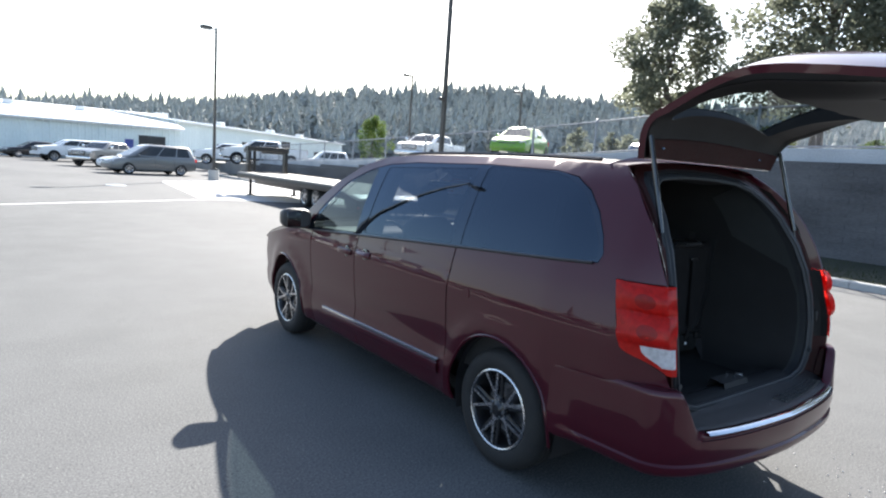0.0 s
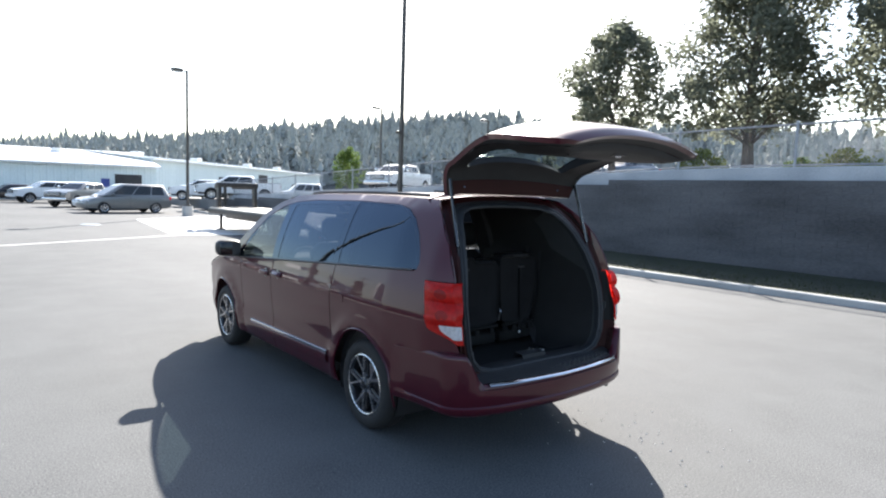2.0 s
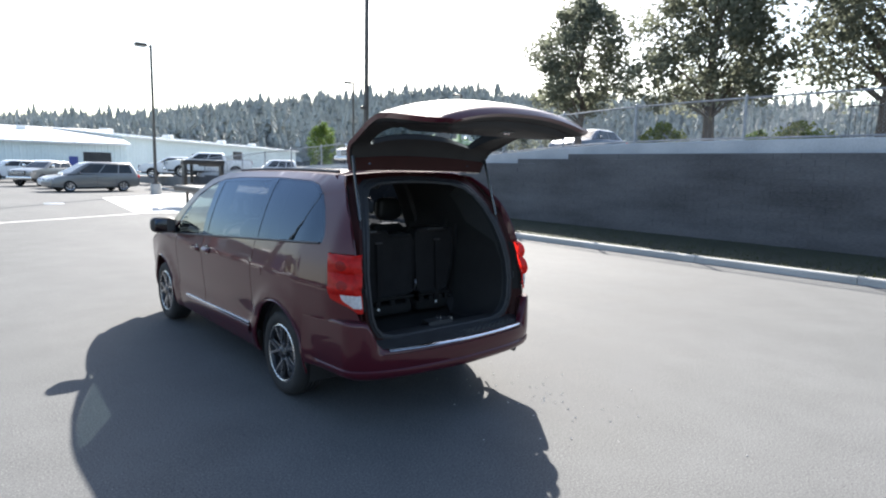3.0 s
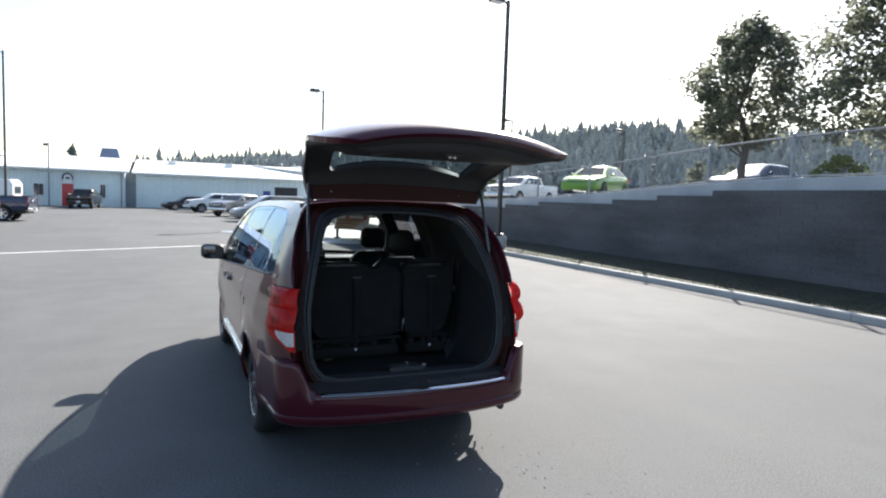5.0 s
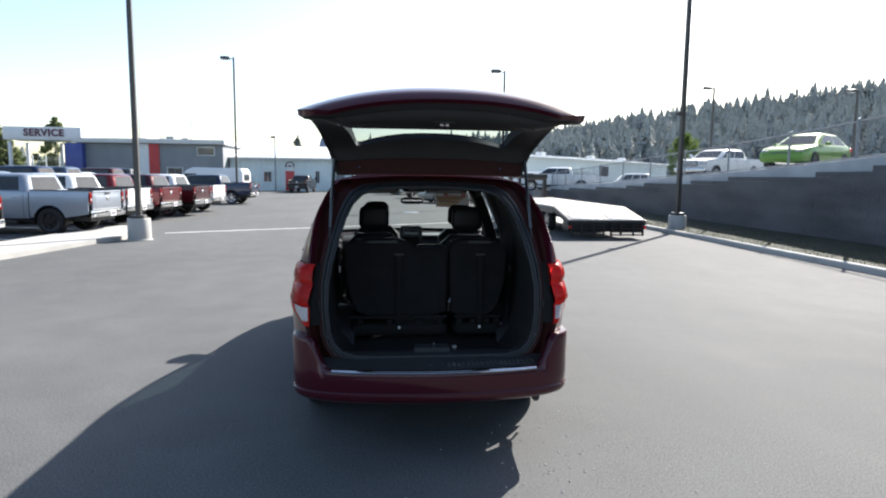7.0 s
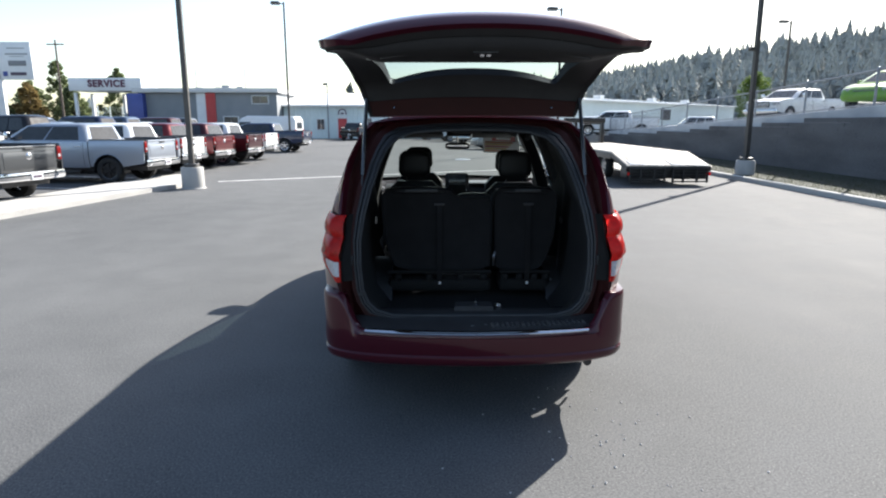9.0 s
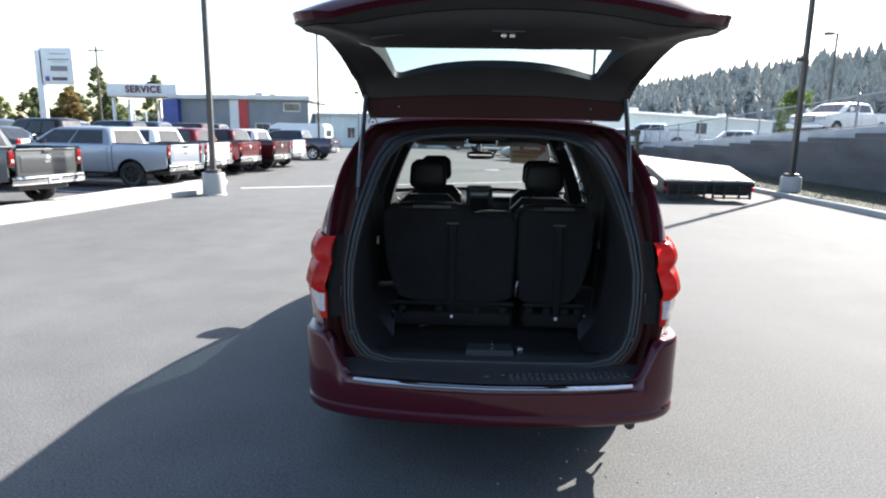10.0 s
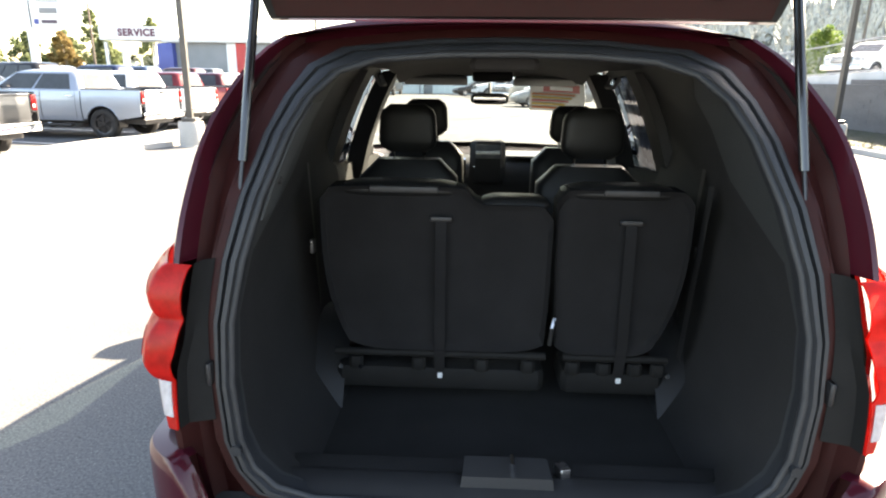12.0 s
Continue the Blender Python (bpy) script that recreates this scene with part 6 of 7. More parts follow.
# ---- other vehicles ----
def wheel_of(parent, x, y, r, w, side, rim_mat, spokes=6):
    wh = thing("wheel")
    wh.parent = parent
    wh.matrix_local = pose(x, y, r, 0, 90 * side, 0)
    part("tyre", Mesh().spin([(r * .62, -.01), (r * .68, 0.0), (r * .9, 0.0), (r * .98, -.03), (r, -.07), (r, -w + .05), (r * .95, -w), (r * .6, -w)], Matrix(), 28), TYRE, wh, "", 40)
    rim = Mesh().spin([(r * .64, -.01), (r * .66, 0.0), (r * .58, -.012), (r * .56, -w * .6)], Matrix(), 28)
    for k in range(spokes):
        a = 2 * math.pi * k / spokes
        rim.box((math.cos(a) * r * .32, math.sin(a) * r * .32, -.02), (r * .58, r * .12, 0.025), Euler((0, 0, a)).to_matrix())
    rim.spin([(0.001, -.004), (r * .14, -.008), (r * .16, -.04)], Matrix(), 14)
    part("rim", rim, rim_mat, wh, "", 40)
    part("rim_well", Mesh().spin([(0.001, -.06), (r * .57, -.06)], Matrix(), 20), BLACK_PLASTIC, wh)
    return wh


def section(hw, zb, zt, r, n=3):
    """A rounded half-section mirrored into a closed ring in x, z."""
    right = [(hw * .86, zb), (hw * .97, zb + .06), (hw, zb + (zt - zb) * .35), (hw * 1.0, zb + (zt - zb) * .62), (hw * .975, zt - r), (hw * .955, zt - r * .35), (hw * .90, zt)]
    return right + [(-x, z) for x, z in right[::-1]]


def lower_body(parent, stations, mat, arches, name="body"):
    """A hull lofted from (y, half width, bottom, top) stations, with dark wheel openings."""
    m = Mesh()
    m.loft([[(x, y, z) for x, z in section(hw, zb, zt, .09)] for y, hw, zb, zt in stations])
    b = part(name, m, mat, parent, "", 38, 0, True)
    for yc, r, hw in arches:
        for s in (-1, 1):
            o = Mesh()
            pts = arc(yc, r * .92, r * 1.16, -8, 188, 14)
            o.loft([[(s * (hw + .006), y, z) for y, z in pts], [(s * (hw + .006), yc + (y - yc) * .2, z * .3) for y, z in pts]], False, False)
            part("wheel_opening", o, BLACK_PLASTIC, b)
            lip = Mesh().tube([(s * (hw + .004), y, z) for y, z in arc(yc, r * .92, r * 1.17, -4, 184, 20)], 0.009, 5)
            part("arch_lip", lip, mat, b)
    return b


def greenhouse(parent, mat, yb0, yb1, yr0, yr1, wb, wr, zb, zr, split=(), glass_mat=None):
    """A cab: base from yb0 to yb1 at height zb, roof from yr0 to yr1 at zr; panes set in every face."""
    def rect(y0, y1, w, z, c):
        return [(-w + c, y0, z), (w - c, y0, z), (w, y0 + c, z), (w, y1 - c, z), (w - c, y1, z), (-w + c, y1, z), (-w, y1 - c, z), (-w, y0 + c, z)]
    at = lambda k: (yb0 + (yr0 - yb0) * k, yb1 + (yr1 - yb1) * k, wb + (wr - wb) * k, zb + (zr - zb) * k)
    rings = []
    for k, c in ((0, .10), (.5, .12), (.9, .14)):
        y0, y1, w, z = at(k)
        rings.append(rect(y0, y1, w, z, c))
    y0, y1, w, z = at(1.0)
    rings.append(rect(y0 + .05, y1 - .08, w - .05, z, .16))
    rings.append(rect(y0 + .22, y1 - .25, w - .2, z + .035, .2))
    cab = part("cab", Mesh().loft(rings), mat, parent, "", 50, 0, True)
    g = glass_mat or CAR_GLASS_SOLID
    def face_pane(nm, f, a0, a1):
        q = Mesh()
        q.loft([[f(a, k) for a in (a0, a1)] for k in (.10, .86)], False, False)
        part(nm, q, g, cab, "", 0)
    for s in (-1, 1):
        cuts = [0.06, *split, 0.94]
        for i in range(len(cuts) - 1):
            def f(a, k, s=s):
                b0, b1, w_, z_ = at(k)
                return Vector((s * (w_ + .008), b0 + .06 + (b1 - b0 - .12) * a, z_))
            face_pane("side_window", f, cuts[i] + .012, cuts[i + 1] - .012)
    def fr(a, k):
        b0, b1, w_, z_ = at(k)
        return Vector(((a * 2 - 1) * (w_ - .10), b1 + .008, z_))
    def re(a, k):
        b0, b1, w_, z_ = at(k)
        return Vector(((a * 2 - 1) * (w_ - .12), b0 - .008, z_))
    face_pane("windscreen", fr, .04, .96)
    face_pane("rear_window", re, .08, .92)
    return cab


CAR_GLASS_SOLID = surface("car_window_glass", (0.02, 0.024, 0.028), (0.045, 0.05, 0.056), 0.12, 0, 1.2, 8, 0, 0.001, 0.0, 0.05, sheen=0.35)


TRUCK_SHEETS = {}


def truck_skin(side, out=0.0):
    """The side of a pickup: upright in the middle, drawn in above and below and round the nose."""
    return lambda y, z: (side * (0.985 + out - 0.06 * max(0.0, (z - 0.95) / 0.4) ** 2 - 0.05 * max(0.0, (0.72 - z) / 0.3) ** 2 - 0.17 * max(0.0, (y - 4.95) / 0.55) ** 2), y, z)


def truck_panel(key, outline, side):
    if (key, side) not in TRUCK_SHEETS:
        TRUCK_SHEETS[key, side] = flanged(sheet(outline, [], truck_skin(side), 0.16, (side, 0, 0)), 0.03)
    return TRUCK_SHEETS[key, side]


BED_SIDE = [(-0.42, 0.62), (-0.43, 1.28), (1.285, 1.30), (1.285, 0.52)] + arc(0.72, 0.40, 0.48, 14, 166, 16)
CAB_SIDE = [(1.315, 0.48), (1.315, 1.25), (3.9, 1.25), (4.6, 1.21), (5.2, 1.13), (5.42, 1.02), (5.46, 0.60), (5.1, 0.52)] + arc(4.45, 0.40, 0.48, 14, 166, 16) + [(3.9, 0.48)]


def pickup(label, m, mat, rims=ALLOY, chrome=True, cap=False, crew=True, rack=False):
    """A full-size pickup: nose to +y, base between the rear wheels' line and the ground."""
    t = thing("pickup_truck", label, "truck", "parked pickups", m)
    bright = CHROME if chrome else BLACK_PLASTIC
    bed = part("bed_floor", Mesh().box((0, .43, .86), (1.66, 1.68, .04)), BLACK_PLASTIC, t, "black bed liner")
    part("bed_front", Mesh().box((0, 1.26, 1.07), (1.7, .05, .44), None, .01), mat, bed)
    for s in (-1, 1):
        b = part("bed_side", truck_panel("bed", BED_SIDE, s), mat, t, "", 38)
        part("bed_inner", Mesh().box((s * .835, .43, 1.08), (.05, 1.68, .42)), BLACK_PLASTIC, b)
        part("bed_rail", Mesh().loft([[(s * x, y, z) for x, z in ((.955, 1.285), (.945, 1.315), (.84, 1.32), (.81, 1.29))] for y in (-.42, 1.28)], False, False), BLACK_PLASTIC, b, "black bed rail cap")
        c = part("cab_side", truck_panel("cab", CAB_SIDE, s), mat, t, "", 38)
        for yc in (.72, 4.45):
            part("wheel_well", Mesh().loft([[(s * x, yc + .465 * math.cos(radians(a)), .40 + .465 * math.sin(radians(a))) for a in range(-10, 191, 20)] for x in (.955, .62)], False, False).box((s * .63, yc, .62), (.02, .9, .5)), BLACK_PLASTIC, t, "", 40)
            part("arch_lip", Mesh().tube([truck_skin(s, 0.004)(y, z) for y, z in arc(yc, .40, .485, 14, 166, 20)], .011, 5), mat, c if yc > 2 else b)
        tl = part("tail_light", Mesh().box((s * .875, -.415, 1.08), (.155, .07, .36), None, .03), BLACK_GLOSS, t, "dark tail light housing")
        part("lamp_lens", Mesh().box((s * .882, -.444, 1.10), (.14, .035, .31), None, .02), LENS_TRUCK, tl, "deep red lens")
        part("reverse_lens", Mesh().box((s * .87, -.460, 1.04), (.07, .008, .07), None, .003), LENS_CLEAR, tl)
        part("headlight", Mesh().box((s * .74, 5.36, .98), (.36, .16, .17), Euler((0, 0, -s * .3)).to_matrix(), .04), LENS_HEAD, t, "clear headlight")
        mo = part("side_mirror", Mesh().box((s * 1.15, 3.66, 1.42), (.22, .11, .24), None, .045), bright, t)
        part("mirror_stalk", Mesh().box((s * 1.0, 3.68, 1.33), (.16, .06, .06), None, .015), BLACK_PLASTIC, mo)
        doors = ((3.62, 2.50), (2.48, 1.46)) if crew else ((3.62, 2.3),)
        for y1, y0 in doors:
            for y in (y0, y1):
                part("door_gap", Mesh().loft([[truck_skin(s, 0.002)(y + d, z) for d in (-.006, .006)] for z in np.linspace(.52, 1.24, 6)], False, False), BLACK_PLASTIC, c)
            part("door_handle", Mesh().box((s * .992, y0 + .16, 1.12), (.03, .2, .035), None, .01), bright, c)
        part("running_board", Mesh().box((s * .93, 2.65, .36), (.16, 2.0, .07), None, .02), BLACK_PLASTIC, t)
        part("body_crease", Mesh().tube([truck_skin(s, 0.001)(y, 0.97 + .01 * (y > 1.6)) for y in np.arange(1.35, 3.9, .3)], .008, 4), mat, c)
    tg = part("tailgate", Mesh().box((0, -.42, .98), (1.58, .06, .61), None, .02).box((0, -.44, 1.265), (1.56, .06, .05), None, .015), mat, t, "", 30)
    part("gate_recess", Mesh().box((0, -.452, .97), (1.36, .012, .36), None, .005), mat, tg)
    part("badge", Mesh().spin([(0.001, .025), (.06, .02), (.085, .006), (.09, 0)], pose(0, -.455, 1.06, 90), 18), CHROME, tg, "round bright badge")
    part("tailgate_handle", Mesh().box((0, -.475, 1.225), (.22, .02, .045), None, .006), BLACK_PLASTIC, tg)
    bp = part("rear_bumper", Mesh().loft([[(x, -.56 + .10 * abs(x / .95) ** 4 + dy, z) for dy, z in ((.10, .72), (-.02, .71), (-.04, .62), (-.02, .53), (.10, .52))] for x in np.linspace(-.95, .95, 13)], False, False), CHROME if chrome else mat, t, "chrome rear bumper" if chrome else "", 40)
    part("bumper_step", Mesh().box((0, -.50, .722), (1.5, .16, .014)), BLACK_PLASTIC, bp)
    pl = part("number_plate", Mesh().box((0, -.61, .61), (.31, .012, .155), None, .003), SIGN_WHITE, bp, "pale number plate")
    part("plate_bar", Mesh().box((0, -.618, .61), (.24, .004, .06)), SIGN_INK, pl)
    part("bonnet", Mesh().loft([[(u * (truck_skin(1)(y, z)[0] + .002), y - .04 * u * u, z + .07 * (1 - u * u) * (1 - .5 * k)) for u in np.linspace(-1, 1, 11)] for k, (y, z) in enumerate(((3.85, 1.25), (4.6, 1.21), (5.2, 1.13), (5.46, 1.02)))], False, False), mat, t, "", 50)
    part("nose", Mesh().loft([[(u * .82, 5.50 - .10 * u * u + d, z) for u in np.linspace(-1, 1, 9)] for z, d in ((.50, -.05), (.62, 0.0), (.98, 0.0), (1.07, -.03))], False, False), mat, t, "", 50)
    part("front_bumper", Mesh().box((0, 5.50, .58), (1.86, .2, .24), None, .06), CHROME if chrome else mat, t)
    gr = part("grille", Mesh().box((0, 5.49, .93), (1.0, .08, .30), None, .03), BLACK_GLOSS, t, "dark grille")
    for z in (.86, .93, 1.0):
        part("grille_bar", Mesh().box((0, 5.54, z), (.94, .03, .03), None, .006), CHROME, gr)
    greenhouse(t, mat, 1.34, 4.15, 1.50, 3.30, .925, .77, 1.245, 1.755, (.50,) if crew else ())
    if cap:
        greenhouse(t, mat, -.40, 1.30, -.30, 1.28, .92, .78, 1.31, 1.80, (.5,))
    if rack:
        for s in (-1, 1):
            part("rack_bar", Mesh().tube([(s * .85, -.3, 1.32), (s * .85, -.3, 2.0), (s * .85, 1.4, 2.0), (s * .85, 1.4, 1.32)], .03, 6), GALV, t)
    part("underbody", Mesh().box((0, 2.5, .46), (1.3, 5.6, .14)), BLACK_PLASTIC, t)
    for yc in (.72, 4.45):
        for s in (-1, 1):
            wheel_of(t, s * .975, yc, .40, .27, s, rims)
    return t


def car(name, label, m, mat, kind="sedan", rims=ALLOY, group="parked cars"):
    """A passenger car: sedan, hatch, suv or minivan, nose to +y."""
    t = thing(name, label, "car", group, m)
    if kind == "sedan":
        st = [(4.75, .66, .34, .56), (4.65, .80, .24, .66), (4.3, .87, .22, .80), (3.6, .90, .22, .90), (2.6, .91, .22, .93), (1.2, .91, .22, .96), (.5, .89, .24, .98), (.1, .82, .28, .94), (0, .70, .36, .84)]
        ax, r, gh = (.95, 3.75), .33, (.35, 3.45, 1.05, 2.55, .84, .60, .92, 1.42, (.48,))
    elif kind == "hatch":
        st = [(4.5, .66, .34, .56), (4.4, .80, .24, .68), (4.0, .86, .22, .84), (3.3, .89, .22, .95), (1.2, .90, .22, 1.0), (.3, .87, .26, 1.02), (.05, .78, .32, .95)]
        ax, r, gh = (.85, 3.6), .33, (.18, 3.35, .75, 2.45, .84, .62, .98, 1.5, (.46,))
    elif kind == "suv":
        st = [(4.75, .74, .40, .72), (4.65, .88, .32, .90), (4.2, .93, .30, 1.02), (3.4, .95, .30, 1.08), (1.2, .95, .30, 1.10), (.2, .92, .34, 1.10), (0, .84, .40, .98)]
        ax, r, gh = (.95, 3.75), .38, (.10, 3.4, .38, 2.6, .89, .72, 1.08, 1.82, (.34, .62))
    else:
        st = [(5.1, .66, .32, .62), (5.0, .84, .24, .74), (4.6, .92, .22, .90), (4.0, .96, .22, 1.02), (2.4, .97, .22, 1.08), (.8, .96, .24, 1.10), (.15, .92, .30, 1.06), (.0, .84, .38, .95)]
        ax, r, gh = (1.05, 4.1), .34, (.10, 4.15, .38, 2.95, .92, .70, 1.06, 1.76, (.30, .60))
    lower_body(t, st, mat, [(ax[0], r, .905 if kind in ("sedan", "hatch") else .955), (ax[1], r, .88 if kind in ("sedan", "hatch") else .945)])
    yb0, yb1, yr0, yr1, wb, wr, zb, zr, sp = gh
    greenhouse(t, mat, yb0, yb1, yr0, yr1, wb, wr, zb, zr, sp)
    nose, zl = st[1][0], st[1][3]
    for s in (-1, 1):
        part("headlight", Mesh().box((s * st[1][1] * .80, nose - .08, zl - .02), (.30, .2, .13), Euler((0, 0, -s * .45)).to_matrix(), .04), LENS_HEAD, t, "clear headlight")
        part("tail_light", Mesh().box((s * st[-2][1] * .88, .06, st[-2][3] - .12), (.2, .12, .2), None, .03), LENS_RED, t, "red tail light")
        part("side_mirror", Mesh().box((s * (wb + .14), yb1 - .55, zb + .08), (.2, .1, .13), None, .04), mat, t)
        for k in (.36, .64):
            y = yb0 + (yb1 - yb0) * k
            part("door_handle", Mesh().box((s * (st[4][1] + .006), y, zb - .14), (.02, .16, .03), None, .006), mat, t)
            part("door_gap", Mesh().box((s * (st[4][1] + .002), y - .1, zb * .62), (.005, .01, zb * .62)), BLACK_PLASTIC, t)
    part("grille", Mesh().box((0, nose + .05, zl - .12), (.8, .06, .16), None, .03), BLACK_GLOSS, t)
    pl = part("number_plate", Mesh().box((0, -.02, .62), (.31, .02, .15), None, .003), SIGN_WHITE, t, "pale number plate")
    part("plate_bar", Mesh().box((0, -.034, .62), (.24, .004, .06)), SIGN_INK, pl)
    for yc in ax:
        for s in (-1, 1):
            wheel_of(t, s * (.925 if kind in ("sedan", "hatch") else .975), yc, r, .22, s, rims)
    return t


# Silver given the blue of its shaded side in the colour itself.
P_SILVER = paint("silver_paint", (0.30, 0.335, 0.39), 0.35, 0.55)
P_GREY = paint("graphite_paint", (0.085, 0.09, 0.095), 0.35, 0.5)
P_WHITE = paint("white_paint", (0.72, 0.73, 0.74), 0.35, 0.0)
P_REDT = paint("deep_red_paint", (0.105, 0.010, 0.014), 0.3, 0.4)
P_MAROON = paint("maroon_paint", (0.05, 0.007, 0.011), 0.3, 0.4)
P_NAVY = paint("navy_paint", (0.012, 0.022, 0.055), 0.3, 0.3)
P_BLACK = paint("black_paint", (0.012, 0.012, 0.014), 0.3, 0.1)
P_LIME = paint("lime_paint", (0.13, 0.30, 0.02), 0.3, 0.1)
P_PEWTER = paint("pewter_paint", (0.19, 0.192, 0.19), 0.35, 0.5)
P_BLUE = paint("slate_blue_paint", (0.07, 0.10, 0.15), 0.35, 0.5)

# row of pickups backed towards the aisle
H = 79
ROW = [(-10.85, 10.5, P_GREY, ALLOY, True, False, "graphite pickup with a chrome bumper, backed to the aisle"),
       (-9.95, 15.7, P_SILVER, DARK_ALLOY, True, False, "silver crew-cab pickup with black wheels, backed to the aisle"),
       (-10.2, 18.9, P_WHITE, ALLOY, True, False, "white pickup beside the silver one"),
       (-10.0, 21.6, P_REDT, ALLOY, True, False, "deep red pickup in the row"),
       (-9.5, 24.2, P_MAROON, ALLOY, True, False, "maroon pickup with bright wheels"),
       (-9.6, 27.4, P_WHITE, ALLOY, True, False, "white pickup in the row"),
       (-9.5, 35.6, P_NAVY, ALLOY, True, False, "navy blue pickup at the end of the row")]
for x, y, mt, rm, chm, cap_, lab in ROW:
    turn = H if y < 12 else 84
    pickup(lab, pose(x + (0.33 if y < 12 else 0.16), y + (0.35 if y < 12 else 0.25), 0, 0, 0, turn) @ Matrix.Translation((0, -0.72, 0)), mt, rm, chm, cap_)
# white box van beyond the row
bv = thing("box_van", "white panel van parked beyond the pickups", "van", "", pose(-10.5, 43.5, 0, 0, 0, 85))
part("body", Mesh().loft([[(x, y, z) for x, z in section(1.0, .35, h, .2)] for y, h in ((-.2, 2.0), (0, 2.25), (3.4, 2.3), (3.9, 2.1), (4.5, 1.3), (5.3, 1.1), (5.5, .9))]), P_WHITE, bv, "", 40, 0, True)
for s in (-1, 1):
    part("side_window", Mesh().box((s * 1.0, 3.6, 1.6), (.02, .9, .5), None, .005), CAR_GLASS_SOLID, bv)
    part("tail_light", Mesh().box((s * .92, -.2, 1.1), (.1, .06, .4), None, .01), LENS_RED, bv, "red tail light")
    for yc in (.8, 4.4):
        wheel_of(bv, s * 1.02, yc, .36, .24, s, STEEL)
part("rear_window", Mesh().box((0, -.2, 1.6), (1.3, .03, .5), None, .005), CAR_GLASS_SOLID, bv)

# cars nosed in behind the pickups
random.seed(11)
mix = [P_BLACK, P_BLUE, P_GREY, P_SILVER, P_WHITE, P_PEWTER, P_NAVY, P_MAROON]
names = {id(P_BLACK): "black", id(P_BLUE): "slate blue", id(P_GREY): "graphite", id(P_SILVER): "silver", id(P_WHITE): "white", id(P_PEWTER): "pewter", id(P_NAVY): "navy", id(P_MAROON): "maroon"}
for i in range(11):
    mt = (P_SILVER, P_BLUE, P_BLACK, P_GREY)[i] if i < 4 else mix[(i * 3 + 4) % 8]
    kd = "sedan" if i < 4 else ("suv", "suv", "hatch")[i % 3]
    word = {"suv": "sport utility", "sedan": "sedan", "hatch": "hatchback"}[kd]
    car("parked_car", names[id(mt)] + " " + word + " parked nose-in behind the pickups", pose(-18.7 + i * .05, 14.2 + i * 3.0, 0.302, 0, 0, 82), mt, kd)
for i in range(9):
    mt = mix[(i * 5 + 2) % 8]
    kd = ("sedan", "suv", "hatch", "suv")[i % 4]
    word = {"suv": "sport utility", "sedan": "sedan", "hatch": "hatchback"}[kd]
    car("parked_car", names[id(mt)] + " " + word + " in the far display row", pose(-30.5 + i * .3, 24 + i * 3.1, 0.315, 0, 0, 262), mt, kd)
for i in range(7):
    mt = mix[(i * 3 + 1) % 8]
    car("parked_car", names[id(mt)] + " car by the dealership front", pose(-44 + i * 3.2, 55.5, 0.325, 0, 0, 8), mt, ("sedan", "suv")[i % 2])

# vehicles by the white buildings
pickup("black pickup parked facing the red door", pose(-8.6, 62.8, 0, 0, 0, -4) @ Matrix.Translation((0, -2.5, 0)), P_BLACK, ALLOY, False)
car("minivan", "silver-grey minivan with dark windows", pose(7.43, 40.2, 0, 0, 0, 101), P_PEWTER, "minivan", ALLOY, "lot cars")
car("sedan", "white sedan beside the silver minivan", pose(7.4, 45.2, 0, 0, 0, 107), P_WHITE, "sedan", ALLOY, "lot cars")
pickup("pewter crew-cab pickup by the warehouse", pose(6.0, 51.3, 0, 0, 0, 133), P_PEWTER, ALLOY, True)
pickup("white work pickup with a canopy by the warehouse", pose(5.4, 58.5, 0, 0, 0, 104), P_WHITE, STEEL, False, True)
car("sedan", "dark sedan by the warehouse wall", pose(2.6, 63.5, 0, 0, 0, 104), P_BLACK, "sedan", ALLOY, "lot cars")
pickup("white crew-cab pickup beyond the fence", pose(15.6, 42.0, lot_z(15.6, 42) , 0, 0, 75), P_WHITE, ALLOY, True)
pickup("white pickup parked beyond the trailer", pose(16.0, 50.5, lot_z(16, 50.5), 0, 0, 70), P_WHITE, ALLOY, True)
pickup("white work pickup with a ladder rack", pose(19.4, 55, lot_z(19.4, 55), 0, 0, 60), P_WHITE, STEEL, False, False, True, True)
car("sport_utility", "white sport utility beyond the fence", pose(25.5, 53, lot_z(25.5, 53), 0, 0, 75), P_WHITE, "suv", ALLOY, "lot cars")
car("sedan", "silver sedan beyond the fence", pose(28.5, 58, lot_z(28.5, 58), 0, 0, 75), P_SILVER, "sedan", ALLOY, "lot cars")
# on the upper lot
pickup("white crew-cab pickup on the upper lot", pose(19.0, 30.2, lot_z(19.0, 30.2), 0, 0, 118) @ Matrix.Translation((0, -2.9, 0)), P_WHITE, ALLOY, True)
car("coupe", "lime green coupe on the upper lot", pose(17.0, 19.9, lot_z(17, 19.9), 0, 0, 122) @ Matrix.Translation((0, -2.3, 0)), P_LIME, "sedan", DARK_ALLOY, "upper lot cars")
car("sedan", "grey sedan on the upper lot", pose(24.5, 15.6, lot_z(24.5, 15.6), 0, 0, 95), P_BLUE, "sedan", ALLOY, "upper lot cars")

